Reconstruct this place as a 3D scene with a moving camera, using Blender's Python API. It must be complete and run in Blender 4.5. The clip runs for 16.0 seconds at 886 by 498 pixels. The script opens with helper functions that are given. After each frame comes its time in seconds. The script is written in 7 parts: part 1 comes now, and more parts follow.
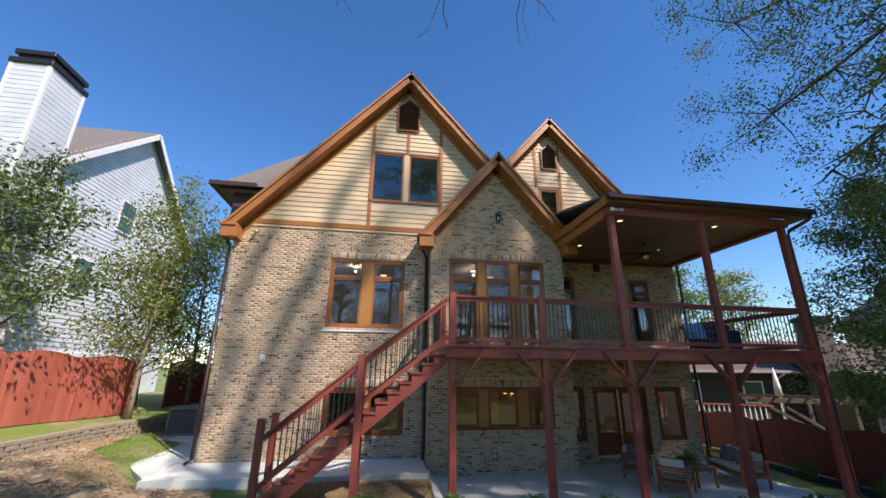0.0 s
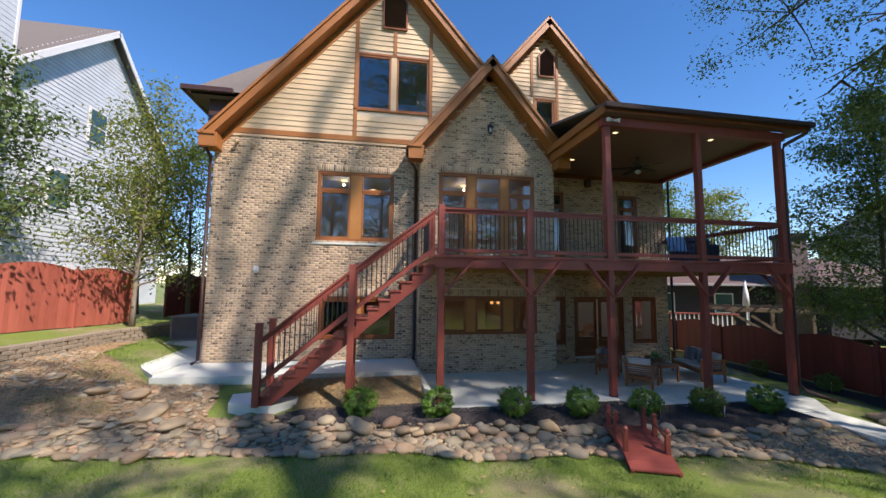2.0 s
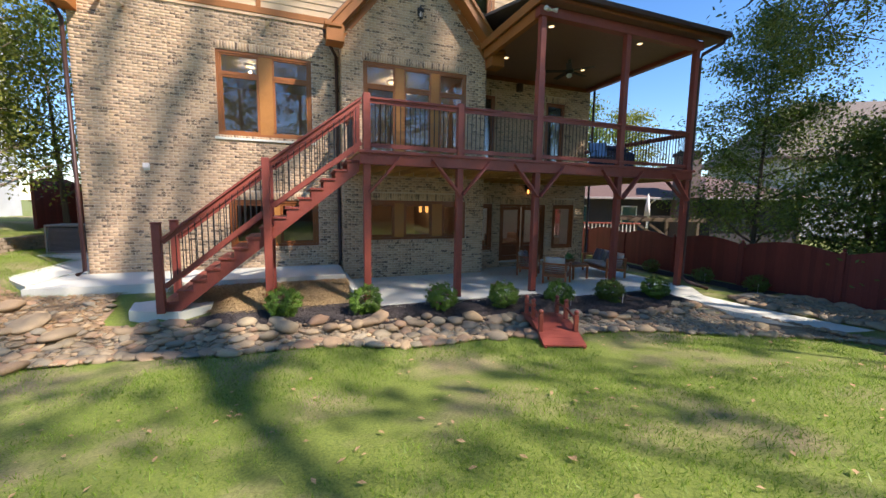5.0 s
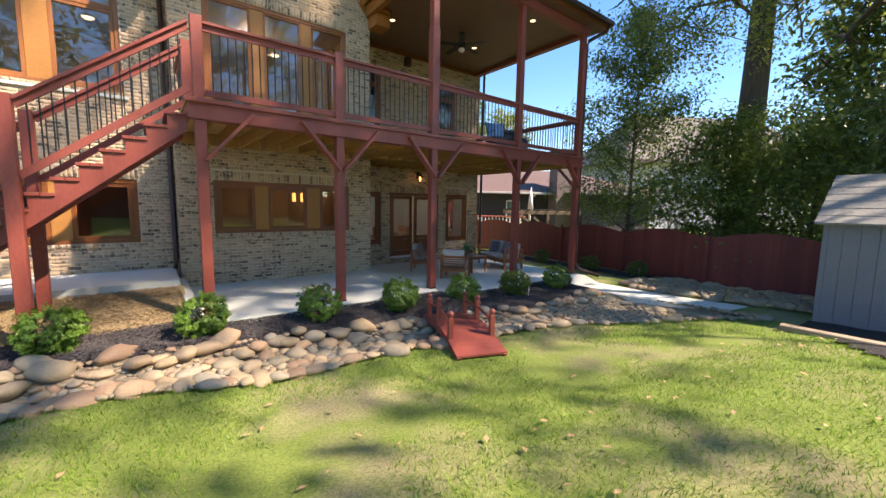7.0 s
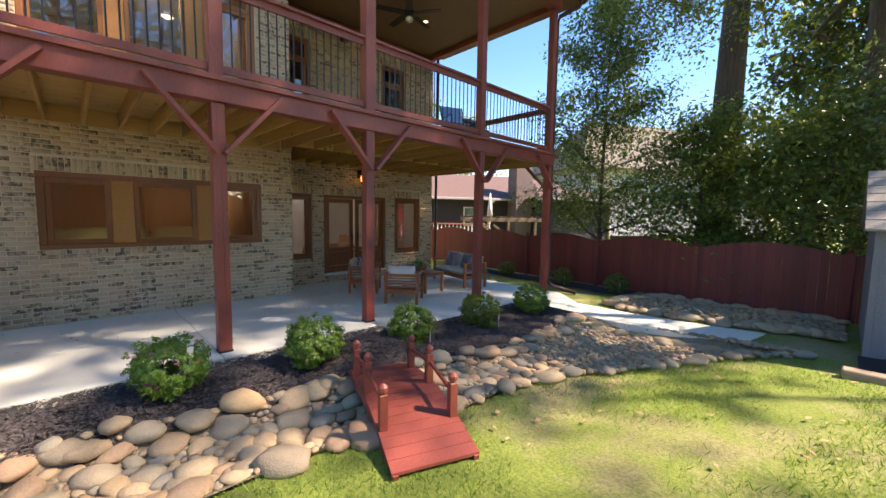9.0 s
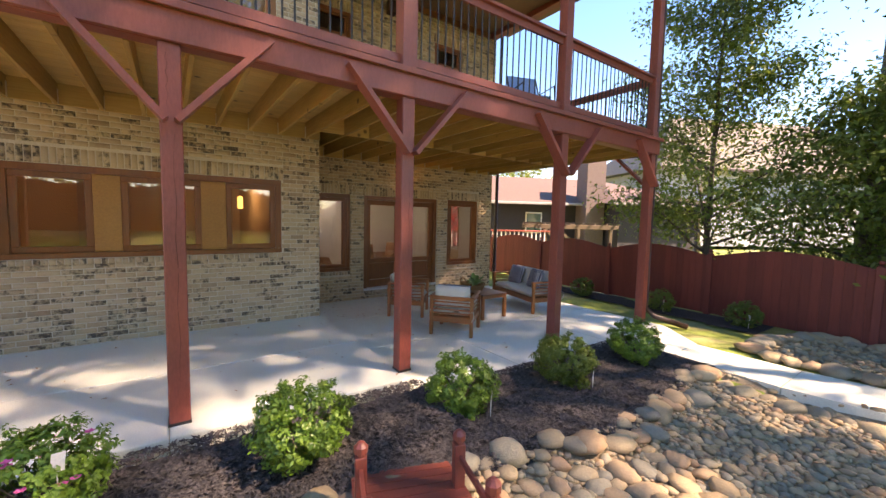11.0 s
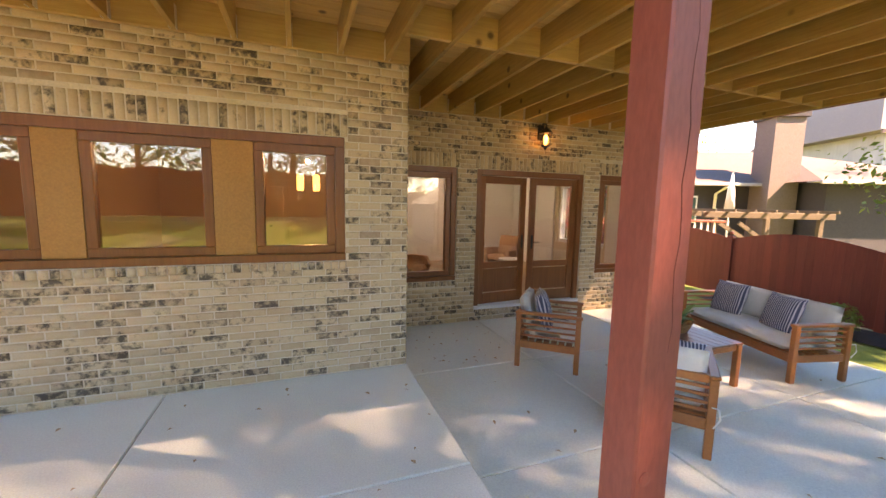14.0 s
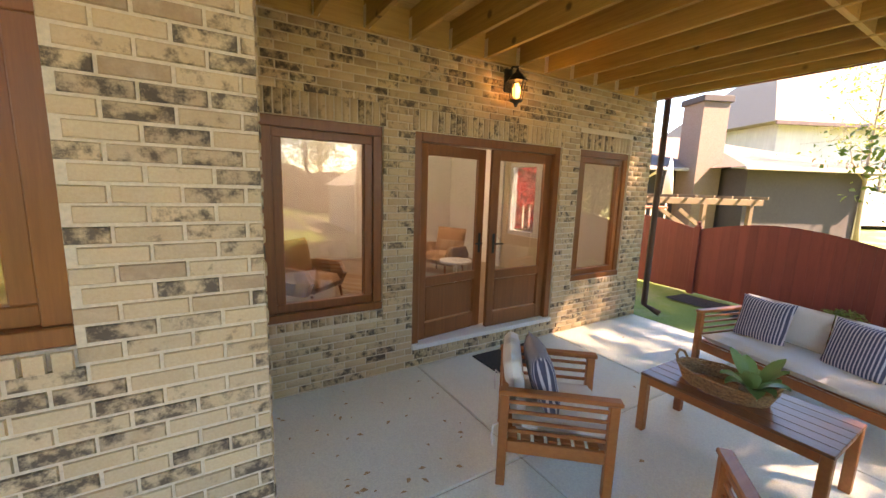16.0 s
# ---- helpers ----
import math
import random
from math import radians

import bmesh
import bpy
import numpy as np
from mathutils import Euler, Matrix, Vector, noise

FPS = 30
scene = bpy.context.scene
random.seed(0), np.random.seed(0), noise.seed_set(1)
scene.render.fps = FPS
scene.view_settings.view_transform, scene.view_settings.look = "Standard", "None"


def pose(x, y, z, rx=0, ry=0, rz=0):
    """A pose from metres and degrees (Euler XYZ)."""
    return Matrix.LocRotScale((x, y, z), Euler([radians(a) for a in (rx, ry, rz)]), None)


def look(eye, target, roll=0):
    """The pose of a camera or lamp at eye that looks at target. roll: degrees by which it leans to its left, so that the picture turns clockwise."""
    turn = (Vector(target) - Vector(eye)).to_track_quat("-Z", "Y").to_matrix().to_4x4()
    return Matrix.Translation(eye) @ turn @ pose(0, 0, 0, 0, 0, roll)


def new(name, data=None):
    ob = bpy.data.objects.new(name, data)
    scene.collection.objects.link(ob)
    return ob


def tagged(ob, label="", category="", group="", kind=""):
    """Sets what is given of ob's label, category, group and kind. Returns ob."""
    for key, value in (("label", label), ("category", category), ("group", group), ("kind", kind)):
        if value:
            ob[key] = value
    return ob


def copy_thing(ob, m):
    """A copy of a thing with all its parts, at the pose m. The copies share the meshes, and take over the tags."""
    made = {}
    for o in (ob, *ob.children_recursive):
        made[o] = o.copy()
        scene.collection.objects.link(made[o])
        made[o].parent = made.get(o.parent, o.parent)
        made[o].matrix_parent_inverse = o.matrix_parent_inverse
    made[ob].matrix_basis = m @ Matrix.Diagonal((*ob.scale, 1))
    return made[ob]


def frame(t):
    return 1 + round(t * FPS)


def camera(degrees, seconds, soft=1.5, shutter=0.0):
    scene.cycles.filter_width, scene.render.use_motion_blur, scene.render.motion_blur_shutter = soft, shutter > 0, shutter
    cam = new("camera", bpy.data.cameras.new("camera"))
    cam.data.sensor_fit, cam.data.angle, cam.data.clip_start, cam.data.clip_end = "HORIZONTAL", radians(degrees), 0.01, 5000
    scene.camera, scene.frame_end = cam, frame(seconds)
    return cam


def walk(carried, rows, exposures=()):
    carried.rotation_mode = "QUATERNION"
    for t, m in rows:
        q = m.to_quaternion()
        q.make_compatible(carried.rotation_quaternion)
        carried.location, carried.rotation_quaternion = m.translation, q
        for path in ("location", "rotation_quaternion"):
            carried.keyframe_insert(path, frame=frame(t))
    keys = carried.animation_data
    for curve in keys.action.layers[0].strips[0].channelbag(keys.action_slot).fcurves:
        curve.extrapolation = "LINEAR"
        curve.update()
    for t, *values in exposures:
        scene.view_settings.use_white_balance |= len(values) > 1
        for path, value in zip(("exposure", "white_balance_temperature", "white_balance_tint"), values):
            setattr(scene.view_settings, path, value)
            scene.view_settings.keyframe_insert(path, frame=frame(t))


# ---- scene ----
cam = camera(97.9, 16.0)
PATH = [
    (0, (0.263, 0.379, 2.667), (0.551, 2.267, 3.261), 0.6),
    (0.5, (0.289, 0.392, 2.639), (0.594, 2.302, 3.148), 0.5),
    (1, (0.302, 0.395, 2.615), (0.623, 2.327, 3.019), 0.6),
    (1.5, (0.308, 0.411, 2.564), (0.645, 2.361, 2.86), 0.6),
    (2, (0.329, 0.421, 2.529), (0.677, 2.382, 2.713), 0.6),
    (2.5, (0.302, 0.423, 2.481), (0.667, 2.388, 2.559), 0.6),
    (3, (0.3, 0.423, 2.406), (0.68, 2.387, 2.396), 0.7),
    (3.5, (0.313, 0.433, 2.341), (0.726, 2.388, 2.25), 0.7),
    (4, (0.336, 0.414, 2.295), (0.817, 2.349, 2.129), 0.8),
    (6.5, (0.835, 1.764, 1.792), (1.925, 3.423, 1.546), 1.0),
    (7, (1.112, 2.172, 1.754), (2.318, 3.751, 1.531), 1.0),
    (7.5, (1.477, 2.572, 1.75), (2.787, 4.069, 1.547), 1.0),
    (8, (1.871, 2.941, 1.713), (3.258, 4.371, 1.531), 0.9),
    (10.5, (3.519, 4.801, 1.671), (4.778, 6.347, 1.518), 1.4),
    (11, (3.802, 5.148, 1.656), (4.955, 6.774, 1.504), 1.3),
    (11.5, (4.042, 5.587, 1.621), (5.081, 7.288, 1.465), 1.4),
    (12, (4.274, 6.082, 1.708), (5.202, 7.846, 1.546), 1.2),
    (12.5, (4.492, 6.468, 1.747), (5.299, 8.289, 1.576), 1.3),
    (13, (4.598, 6.880, 1.733), (5.303, 8.743, 1.541), 1.4),
    (13.5, (4.687, 7.358, 1.737), (5.361, 9.228, 1.515), 1.4),
    (14, (4.842, 7.889, 1.632), (5.534, 9.751, 1.397), 1.2),
    (14.5, (4.989, 8.443, 1.582), (5.742, 10.278, 1.324), 1.3),
    (15, (5.168, 8.977, 1.677), (6.016, 10.765, 1.387), 1.7),
    (15.5, (5.414, 9.406, 1.682), (6.366, 11.139, 1.379), 1.8),
    (16, (5.632, 9.874, 1.649), (6.668, 11.555, 1.331), 1.8),
]
EXPOSURES = [(0.0, 0.45, 6600, 21), (4.0, 0.62, 6800, 22), (7.0, 1.33, 7600, 23), (8.2, 1.43, 7800, 25), (10.5, 1.97, 9200, 31), (12.5, 2.6, 11000, 36), (14.0, 2.95, 11600, 36), (16.0, 3.25, 11600, 32)]
walk(cam, [(t, look(eye, target, roll)) for t, eye, target, roll in PATH], EXPOSURES)

# ---- light ----
SUN_AZ, SUN_EL = radians(142), radians(47)   # clockwise from +y, above the horizon
world = bpy.data.worlds.new("sky")
scene.world = world
world.use_nodes = True
wn = world.node_tree.nodes
sky = wn.new("ShaderNodeTexSky")
sky.sky_type, sky.sun_disc = "NISHITA", False
sky.sun_elevation, sky.sun_rotation = SUN_EL, SUN_AZ
sky.air_density, sky.dust_density, sky.ozone_density = 1.0, 0.0, 4.5
wn["Background"].inputs["Strength"].default_value = 0.15
deep = wn.new("ShaderNodeHueSaturation")   # a clear, deep blue spring sky
deep.inputs["Saturation"].default_value = 1.22
world.node_tree.links.new(sky.outputs[0], deep.inputs["Color"])
world.node_tree.links.new(deep.outputs[0], wn["Background"].inputs[0])
sun = new("sun", bpy.data.lights.new("sun", "SUN"))
sun.data.energy, sun.data.angle, sun.data.color = 5.0, radians(0.9), (1.0, 0.94, 0.85)
to_sun = Vector((math.sin(SUN_AZ) * math.cos(SUN_EL), math.cos(SUN_AZ) * math.cos(SUN_EL), math.sin(SUN_EL)))
sun.matrix_world = look(to_sun * 50, (0, 0, 0))


# ---- mesh tools ----
class MB:
    """Collects vertices and faces for one mesh."""

    def __init__(self):
        self.v, self.f = [], []

    def add(self, vs, fs):
        n = len(self.v)
        self.v += [tuple(p) for p in vs]
        self.f += [tuple(i + n for i in f) for f in fs]
        return self

    def box(self, x0, x1, y0, y1, z0, z1):
        return self.add([(x, y, z) for z in (z0, z1) for y in (y0, y1) for x in (x0, x1)],
                        [(0, 2, 3, 1), (4, 5, 7, 6), (0, 1, 5, 4), (2, 6, 7, 3), (0, 4, 6, 2), (1, 3, 7, 5)])

    def cbox(self, x0, x1, y0, y1, z0, z1, c=0.006):
        """A box with chamfered edges."""
        vs, idx = [], {}
        lo, hi = (x0, y0, z0), (x1, y1, z1)
        for s in ((a, b, d) for a in (0, 1) for b in (0, 1) for d in (0, 1)):
            for ax in range(3):
                p = [hi[k] - (0 if k == ax else c) if s[k] else lo[k] + (0 if k == ax else c) for k in range(3)]
                idx[s, ax] = len(vs)
                vs.append(p)
        fs = []
        for ax in range(3):
            u, w = [k for k in range(3) if k != ax]
            for side in (0, 1):
                ring = []
                for a, b in ((0, 0), (1, 0), (1, 1), (0, 1)):
                    s = [0, 0, 0]
                    s[ax], s[u], s[w] = side, a, b
                    ring.append(idx[tuple(s), ax])
                flip = (side == 0) ^ (ax == 1)
                fs.append(tuple(reversed(ring)) if flip else tuple(ring))
            for a in (0, 1):
                for b in (0, 1):
                    s0, s1 = [0, 0, 0], [0, 0, 0]
                    s0[u], s0[w], s1[u], s1[w] = a, b, a, b
                    s1[ax] = 1
                    s0, s1 = tuple(s0), tuple(s1)
                    q = (idx[s0, u], idx[s1, u], idx[s1, w], idx[s0, w])
                    fs.append(q)
        for s in ((a, b, d) for a in (0, 1) for b in (0, 1) for d in (0, 1)):
            fs.append((idx[s, 0], idx[s, 1], idx[s, 2]))
        return self.add(vs, fs)

    def beam(self, p, q, w, h, up=(0, 0, 1), c=0.0):
        """A bar of width w and height h from p to q."""
        p, q, up = Vector(p), Vector(q), Vector(up)
        d = (q - p).normalized()
        s = d.cross(up).normalized()
        u = s.cross(d).normalized()
        vs = []
        for e in (p, q):
            for a, b in ((-1, -1), (1, -1), (1, 1), (-1, 1)):
                vs.append(e + s * (a * w / 2) + u * (b * h / 2))
        return self.add(vs, [(3, 2, 1, 0), (4, 5, 6, 7), (0, 1, 5, 4), (1, 2, 6, 5), (2, 3, 7, 6), (3, 0, 4, 7)])

    def tube(self, pts, radii, n=8, caps=True):
        """A round bar through points with a radius at each."""
        pts = [Vector(p) for p in pts]
        rings, base = [], len(self.v)
        for i, p in enumerate(pts):
            d = (pts[min(i + 1, len(pts) - 1)] - pts[max(i - 1, 0)]).normalized()
            s = d.cross(Vector((0.13, 0.31, 1)) if abs(d.z) < 0.9 else Vector((1, 0.1, 0))).normalized()
            u = s.cross(d)
            r = radii[i] if isinstance(radii, (list, tuple)) else radii
            for k in range(n):
                a = 2 * math.pi * k / n
                self.v.append(tuple(p + (s * math.cos(a) + u * math.sin(a)) * r))
        for i in range(len(pts) - 1):
            for k in range(n):
                a, b = base + i * n + k, base + i * n + (k + 1) % n
                self.f.append((a, b, b + n, a + n))
        if caps:
            self.f.append(tuple(base + k for k in reversed(range(n))))
            self.f.append(tuple(base + (len(pts) - 1) * n + k for k in range(n)))
        return self

    def lathe(self, cx, cy, prof, n=16):
        """A turned body from (radius, z) pairs."""
        base = len(self.v)
        for r, z in prof:
            for k in range(n):
                a = 2 * math.pi * k / n
                self.v.append((cx + r * math.cos(a), cy + r * math.sin(a), z))
        for i in range(len(prof) - 1):
            for k in range(n):
                a, b = base + i * n + k, base + i * n + (k + 1) % n
                self.f.append((a, b, b + n, a + n))
        self.f.append(tuple(base + k for k in reversed(range(n))))
        self.f.append(tuple(base + (len(prof) - 1) * n + k for k in range(n)))
        return self

    def slab(self, ring, z0, z1):
        """A flat body over a counter-clockwise ring of (x, y)."""
        n = len(ring)
        vs = [(x, y, z0) for x, y in ring] + [(x, y, z1) for x, y in ring]
        fs = [tuple(reversed(range(n))), tuple(range(n, 2 * n))] + [(k, (k + 1) % n, n + (k + 1) % n, n + k) for k in range(n)]
        return self.add(vs, fs)

    def prism_y(self, ring, y0, y1):
        """A body over a ring of (x, z), from y0 to y1."""
        n = len(ring)
        vs = [(x, y0, z) for x, z in ring] + [(x, y1, z) for x, z in ring]
        fs = [tuple(range(n)), tuple(reversed(range(n, 2 * n)))] + [(k, n + k, n + (k + 1) % n, (k + 1) % n) for k in range(n)]
        return self.add(vs, fs)

    def mesh(self, name, mat, smooth=False):
        me = bpy.data.meshes.new(name)
        me.from_pydata(self.v, [], self.f)
        me.update()
        if mat:
            me.materials.append(mat)
        if smooth:
            me.polygons.foreach_set("use_smooth", [True] * len(me.polygons))
        return me


def fix(me):
    bm = bmesh.new()
    bm.from_mesh(me)
    bmesh.ops.recalc_face_normals(bm, faces=bm.faces)
    bm.to_mesh(me)
    bm.free()
    return me


def thing(name, base=(0, 0, 0), label="", category="", group="", kind=""):
    e = new(name)
    e.empty_display_size = 0.1
    e.location = base
    return tagged(e, label, category, group, kind)


def stand(ob):
    """Where an object stands in the world, with its parents."""
    m = ob.matrix_parent_inverse @ ob.matrix_basis
    return m if ob.parent is None else stand(ob.parent) @ m


def part(name, mb, mat, parent=None, label="", smooth=False, local=False):
    """One mesh object, under a thing or a part. Built in world coordinates unless local."""
    me = fix(mb.mesh(name, mat, smooth))
    ob = new(name, me)
    if parent is not None:
        ob.parent = parent
        if not local:
            ob.matrix_parent_inverse = stand(parent).inverted()
    if label:
        ob["label"] = label
    return ob


def solo(name, mb, mat, label, category, group="", kind="", smooth=False):
    return tagged(part(name, mb, mat, None, "", smooth), label, category, group, kind)


def raw(name, verts, faces, mat, smooth=False):
    """A big mesh from arrays: faces of one size."""
    verts, faces = np.asarray(verts, np.float32), np.asarray(faces, np.int32)
    me = bpy.data.meshes.new(name)
    me.vertices.add(len(verts))
    me.vertices.foreach_set("co", verts.ravel())
    k = faces.shape[1]
    me.loops.add(faces.size)
    me.loops.foreach_set("vertex_index", faces.ravel())
    me.polygons.add(len(faces))
    me.polygons.foreach_set("loop_start", np.arange(len(faces), dtype=np.int32) * k)
    me.update(calc_edges=True)
    me.validate()
    me.materials.append(mat)
    if smooth:
        me.polygons.foreach_set("use_smooth", [True] * len(me.polygons))
    return me


# ---- materials ----
def nodes(name):
    m = bpy.data.materials.new(name)
    m.use_nodes = True
    nt = m.node_tree
    return m, nt, nt.nodes["Principled BSDF"]


def mixc(nt, fac, a, b, mode="MIX"):
    n = nt.nodes.new("ShaderNodeMix")
    n.data_type, n.blend_type = "RGBA", mode
    for sock, v in ((n.inputs[0], fac), (n.inputs[6], a), (n.inputs[7], b)):
        if isinstance(v, (int, float)):
            sock.default_value = v
        elif isinstance(v, tuple):
            sock.default_value = (*v, 1)
        else:
            nt.links.new(v, sock)
    return n.outputs[2]


def tex(nt, scale, detail=4.0, rough=0.6, stretch=(1, 1, 1), kind="Noise"):
    co = nt.nodes.new("ShaderNodeNewGeometry")
    mp = nt.nodes.new("ShaderNodeMapping")
    mp.inputs["Scale"].default_value = stretch
    nt.links.new(co.outputs["Position"], mp.inputs[0])
    t = nt.nodes.new("ShaderNodeTex" + kind)
    t.inputs["Scale"].default_value = scale
    if kind == "Noise":
        t.inputs["Detail"].default_value, t.inputs["Roughness"].default_value = detail, rough
    nt.links.new(mp.outputs[0], t.inputs["Vector"])
    return t.outputs[0]


def ramp(nt, val, *stops):
    r = nt.nodes.new("ShaderNodeValToRGB")
    while len(r.color_ramp.elements) < len(stops):
        r.color_ramp.elements.new(0.5)
    for e, (p, c) in zip(r.color_ramp.elements, stops):
        e.position = p
        e.color = (c, c, c, 1) if isinstance(c, (int, float)) else (*c, 1)
    nt.links.new(val, r.inputs[0])
    return r.outputs[0]


def bump(nt, bsdf, val, strength=0.3, dist=0.01):
    b = nt.nodes.new("ShaderNodeBump")
    b.inputs["Strength"].default_value, b.inputs["Distance"].default_value = strength, dist
    nt.links.new(val, b.inputs["Height"])
    nt.links.new(b.outputs[0], bsdf.inputs["Normal"])


def rnd(nt, island=False):
    if island:
        return nt.nodes.new("ShaderNodeNewGeometry").outputs["Random Per Island"]
    return nt.nodes.new("ShaderNodeObjectInfo").outputs["Random"]


def m_simple(name, a, b, scale=8, rough=0.6, bstr=0.2, bdist=0.004, stretch=(1, 1, 1), metal=0.0, fine=60, spec=0.5):
    """Two colours blended by noise at two scales, with a fine relief."""
    m, nt, p = nodes(name)
    big = tex(nt, scale, 5, 0.65, stretch)
    small = tex(nt, fine, 3, 0.6, stretch)
    c = mixc(nt, ramp(nt, big, (0.3, 0), (0.7, 1)), a, b)
    c = mixc(nt, 0.35, c, mixc(nt, ramp(nt, small, (0.3, 0), (0.7, 1)), tuple(v * 0.7 for v in a), tuple(min(1, v * 1.2) for v in b)))
    nt.links.new(c, p.inputs["Base Color"])
    p.inputs["Roughness"].default_value, p.inputs["Metallic"].default_value = rough, metal
    p.inputs["Specular IOR Level"].default_value = spec
    if bstr:
        bump(nt, p, mixc(nt, 0.5, big, small), bstr, bdist)
    return m


def m_wood(name, a, b, axis=0, rough=0.5, scale=6, bstr=0.25, knots=False, per=False):
    """Wood with its grain along one axis."""
    m, nt, p = nodes(name)
    st = [9.0, 9.0, 9.0]
    st[axis] = 0.5
    g = tex(nt, scale, 6, 0.7, tuple(st))
    big = tex(nt, 1.1, 3, 0.5)
    c = mixc(nt, ramp(nt, g, (0.32, 0), (0.68, 1)), a, b)
    c = mixc(nt, ramp(nt, big, (0.35, 0), (0.75, 0.4)), c, tuple(v * 0.6 for v in a))
    if per:
        c = mixc(nt, 0.28, c, mixc(nt, rnd(nt), tuple(v * 0.55 for v in a), tuple(min(1, v * 1.25) for v in b)))
    if knots:
        k = tex(nt, 3.2, 0, 0, (1, 1, 1), "Voronoi")
        c = mixc(nt, ramp(nt, k, (0.06, 0.75), (0.13, 0)), c, (0.05, 0.018, 0.006))
    nt.links.new(c, p.inputs["Base Color"])
    p.inputs["Roughness"].default_value = rough
    bump(nt, p, g, bstr, 0.003)
    return m


def m_brick(name, island):
    m, nt, p = nodes(name)
    r = rnd(nt, island)
    c = ramp(nt, r, (0.0, (0.55, 0.38, 0.225)), (0.3, (0.63, 0.45, 0.275)), (0.55, (0.48, 0.325, 0.195)), (0.8, (0.65, 0.48, 0.30)), (1.0, (0.38, 0.245, 0.15)))
    c.node.color_ramp.interpolation = "LINEAR"
    mott = tex(nt, 14, 5, 0.7)
    c = mixc(nt, ramp(nt, mott, (0.35, 0), (0.75, 0.5)), c, (0.61, 0.48, 0.325))
    # charred smudges on some bricks
    sm = tex(nt, 15, 5, 0.7)
    mul = nt.nodes.new("ShaderNodeMath")
    mul.operation = "MULTIPLY_ADD"
    nt.links.new(sm, mul.inputs[0])
    mul.inputs[1].default_value = 1.0
    wr = nt.nodes.new("ShaderNodeMath")
    wr.operation = "FRACT"
    m7 = nt.nodes.new("ShaderNodeMath")
    m7.operation = "MULTIPLY"
    m7.inputs[1].default_value = 7.31
    nt.links.new(r, m7.inputs[0])
    nt.links.new(m7.outputs[0], wr.inputs[0])
    sh = nt.nodes.new("ShaderNodeMath")
    sh.operation = "MULTIPLY"
    sh.inputs[1].default_value = 0.34
    nt.links.new(wr.outputs[0], sh.inputs[0])
    nt.links.new(sh.outputs[0], mul.inputs[2])
    c = mixc(nt, ramp(nt, mul.outputs[0], (0.72, 0), (0.88, 0.88)), c, (0.06, 0.046, 0.037))
    fine = tex(nt, 90, 3, 0.6)
    c = mixc(nt, 0.18, c, fine, "OVERLAY")
    nt.links.new(c, p.inputs["Base Color"])
    p.inputs["Roughness"].default_value = 0.9
    bump(nt, p, mixc(nt, 0.4, mott, fine), 0.5, 0.006)
    return m


BRICK, BRICK_S = m_brick("brick", False), m_brick("brick_rows", True)
MORTAR = m_simple("mortar", (0.62, 0.51, 0.375), (0.72, 0.60, 0.45), 20, 0.95, 0.4, 0.003)
RED = m_simple("red_stain", (0.255, 0.058, 0.040), (0.315, 0.076, 0.054), 5, 0.45, 0.15, 0.003, (1, 1, 0.3))
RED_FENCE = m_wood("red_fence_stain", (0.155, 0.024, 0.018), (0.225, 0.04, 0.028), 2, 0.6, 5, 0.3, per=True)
TREAT = m_wood("treated_pine", (0.35, 0.19, 0.05), (0.56, 0.34, 0.105), 1, 0.7, 5, 0.3, knots=True, per=True)
TREATX = m_wood("treated_pine_boards", (0.55, 0.32, 0.11), (0.72, 0.46, 0.18), 0, 0.7, 5, 0.35, knots=True, per=True)
WINWOOD = m_wood("window_wood", (0.30, 0.105, 0.030), (0.40, 0.155, 0.048), 2, 0.35, 4, 0.15)
DOORWOOD = m_wood("door_wood", (0.22, 0.068, 0.02), (0.31, 0.105, 0.032), 2, 0.35, 4, 0.15)
MULLION = m_simple("mullion_paint", (0.42, 0.18, 0.042), (0.47, 0.21, 0.052), 4, 0.5, 0.1)
TRIM = m_simple("brown_trim_paint", (0.34, 0.125, 0.026), (0.40, 0.155, 0.038), 3, 0.5, 0.1)
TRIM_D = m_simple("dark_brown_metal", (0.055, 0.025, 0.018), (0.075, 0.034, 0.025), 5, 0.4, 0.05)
SIDING = m_wood("cream_siding", (0.66, 0.49, 0.29), (0.74, 0.56, 0.35), 0, 0.65, 3, 0.2)
SHINGLE = m_simple("asphalt_shingle", (0.11, 0.092, 0.08), (0.21, 0.18, 0.155), 18, 0.95, 0.8, 0.01)
CONC = m_simple("concrete", (0.62, 0.65, 0.57), (0.71, 0.735, 0.64), 1.3, 0.8, 0.15, 0.002, fine=90)
CONC_D = m_simple("concrete_edge", (0.36, 0.30, 0.20), (0.46, 0.41, 0.31), 4, 0.9, 0.3, 0.004)
BLACK = m_simple("black_metal", (0.012, 0.012, 0.013), (0.022, 0.021, 0.021), 20, 0.45, 0.05)
CEIL = m_simple("porch_ceiling_paint", (0.21, 0.115, 0.085), (0.24, 0.135, 0.10), 3, 0.6, 0.03)
WHITE = m_simple("white_paint", (0.74, 0.73, 0.70), (0.80, 0.79, 0.76), 3, 0.6, 0.03)
CREAMW = m_simple("cream_wall_paint", (0.55, 0.44, 0.32), (0.60, 0.48, 0.35), 3, 0.7, 0.03)
GLASS, _nt, _p = nodes("window_glass")
_p.inputs["Transmission Weight"].default_value, _p.inputs["Roughness"].default_value = 1.0, 0.0
_p.inputs["Base Color"].default_value, _p.inputs["IOR"].default_value = (0.70, 0.73, 0.72, 1), 1.85


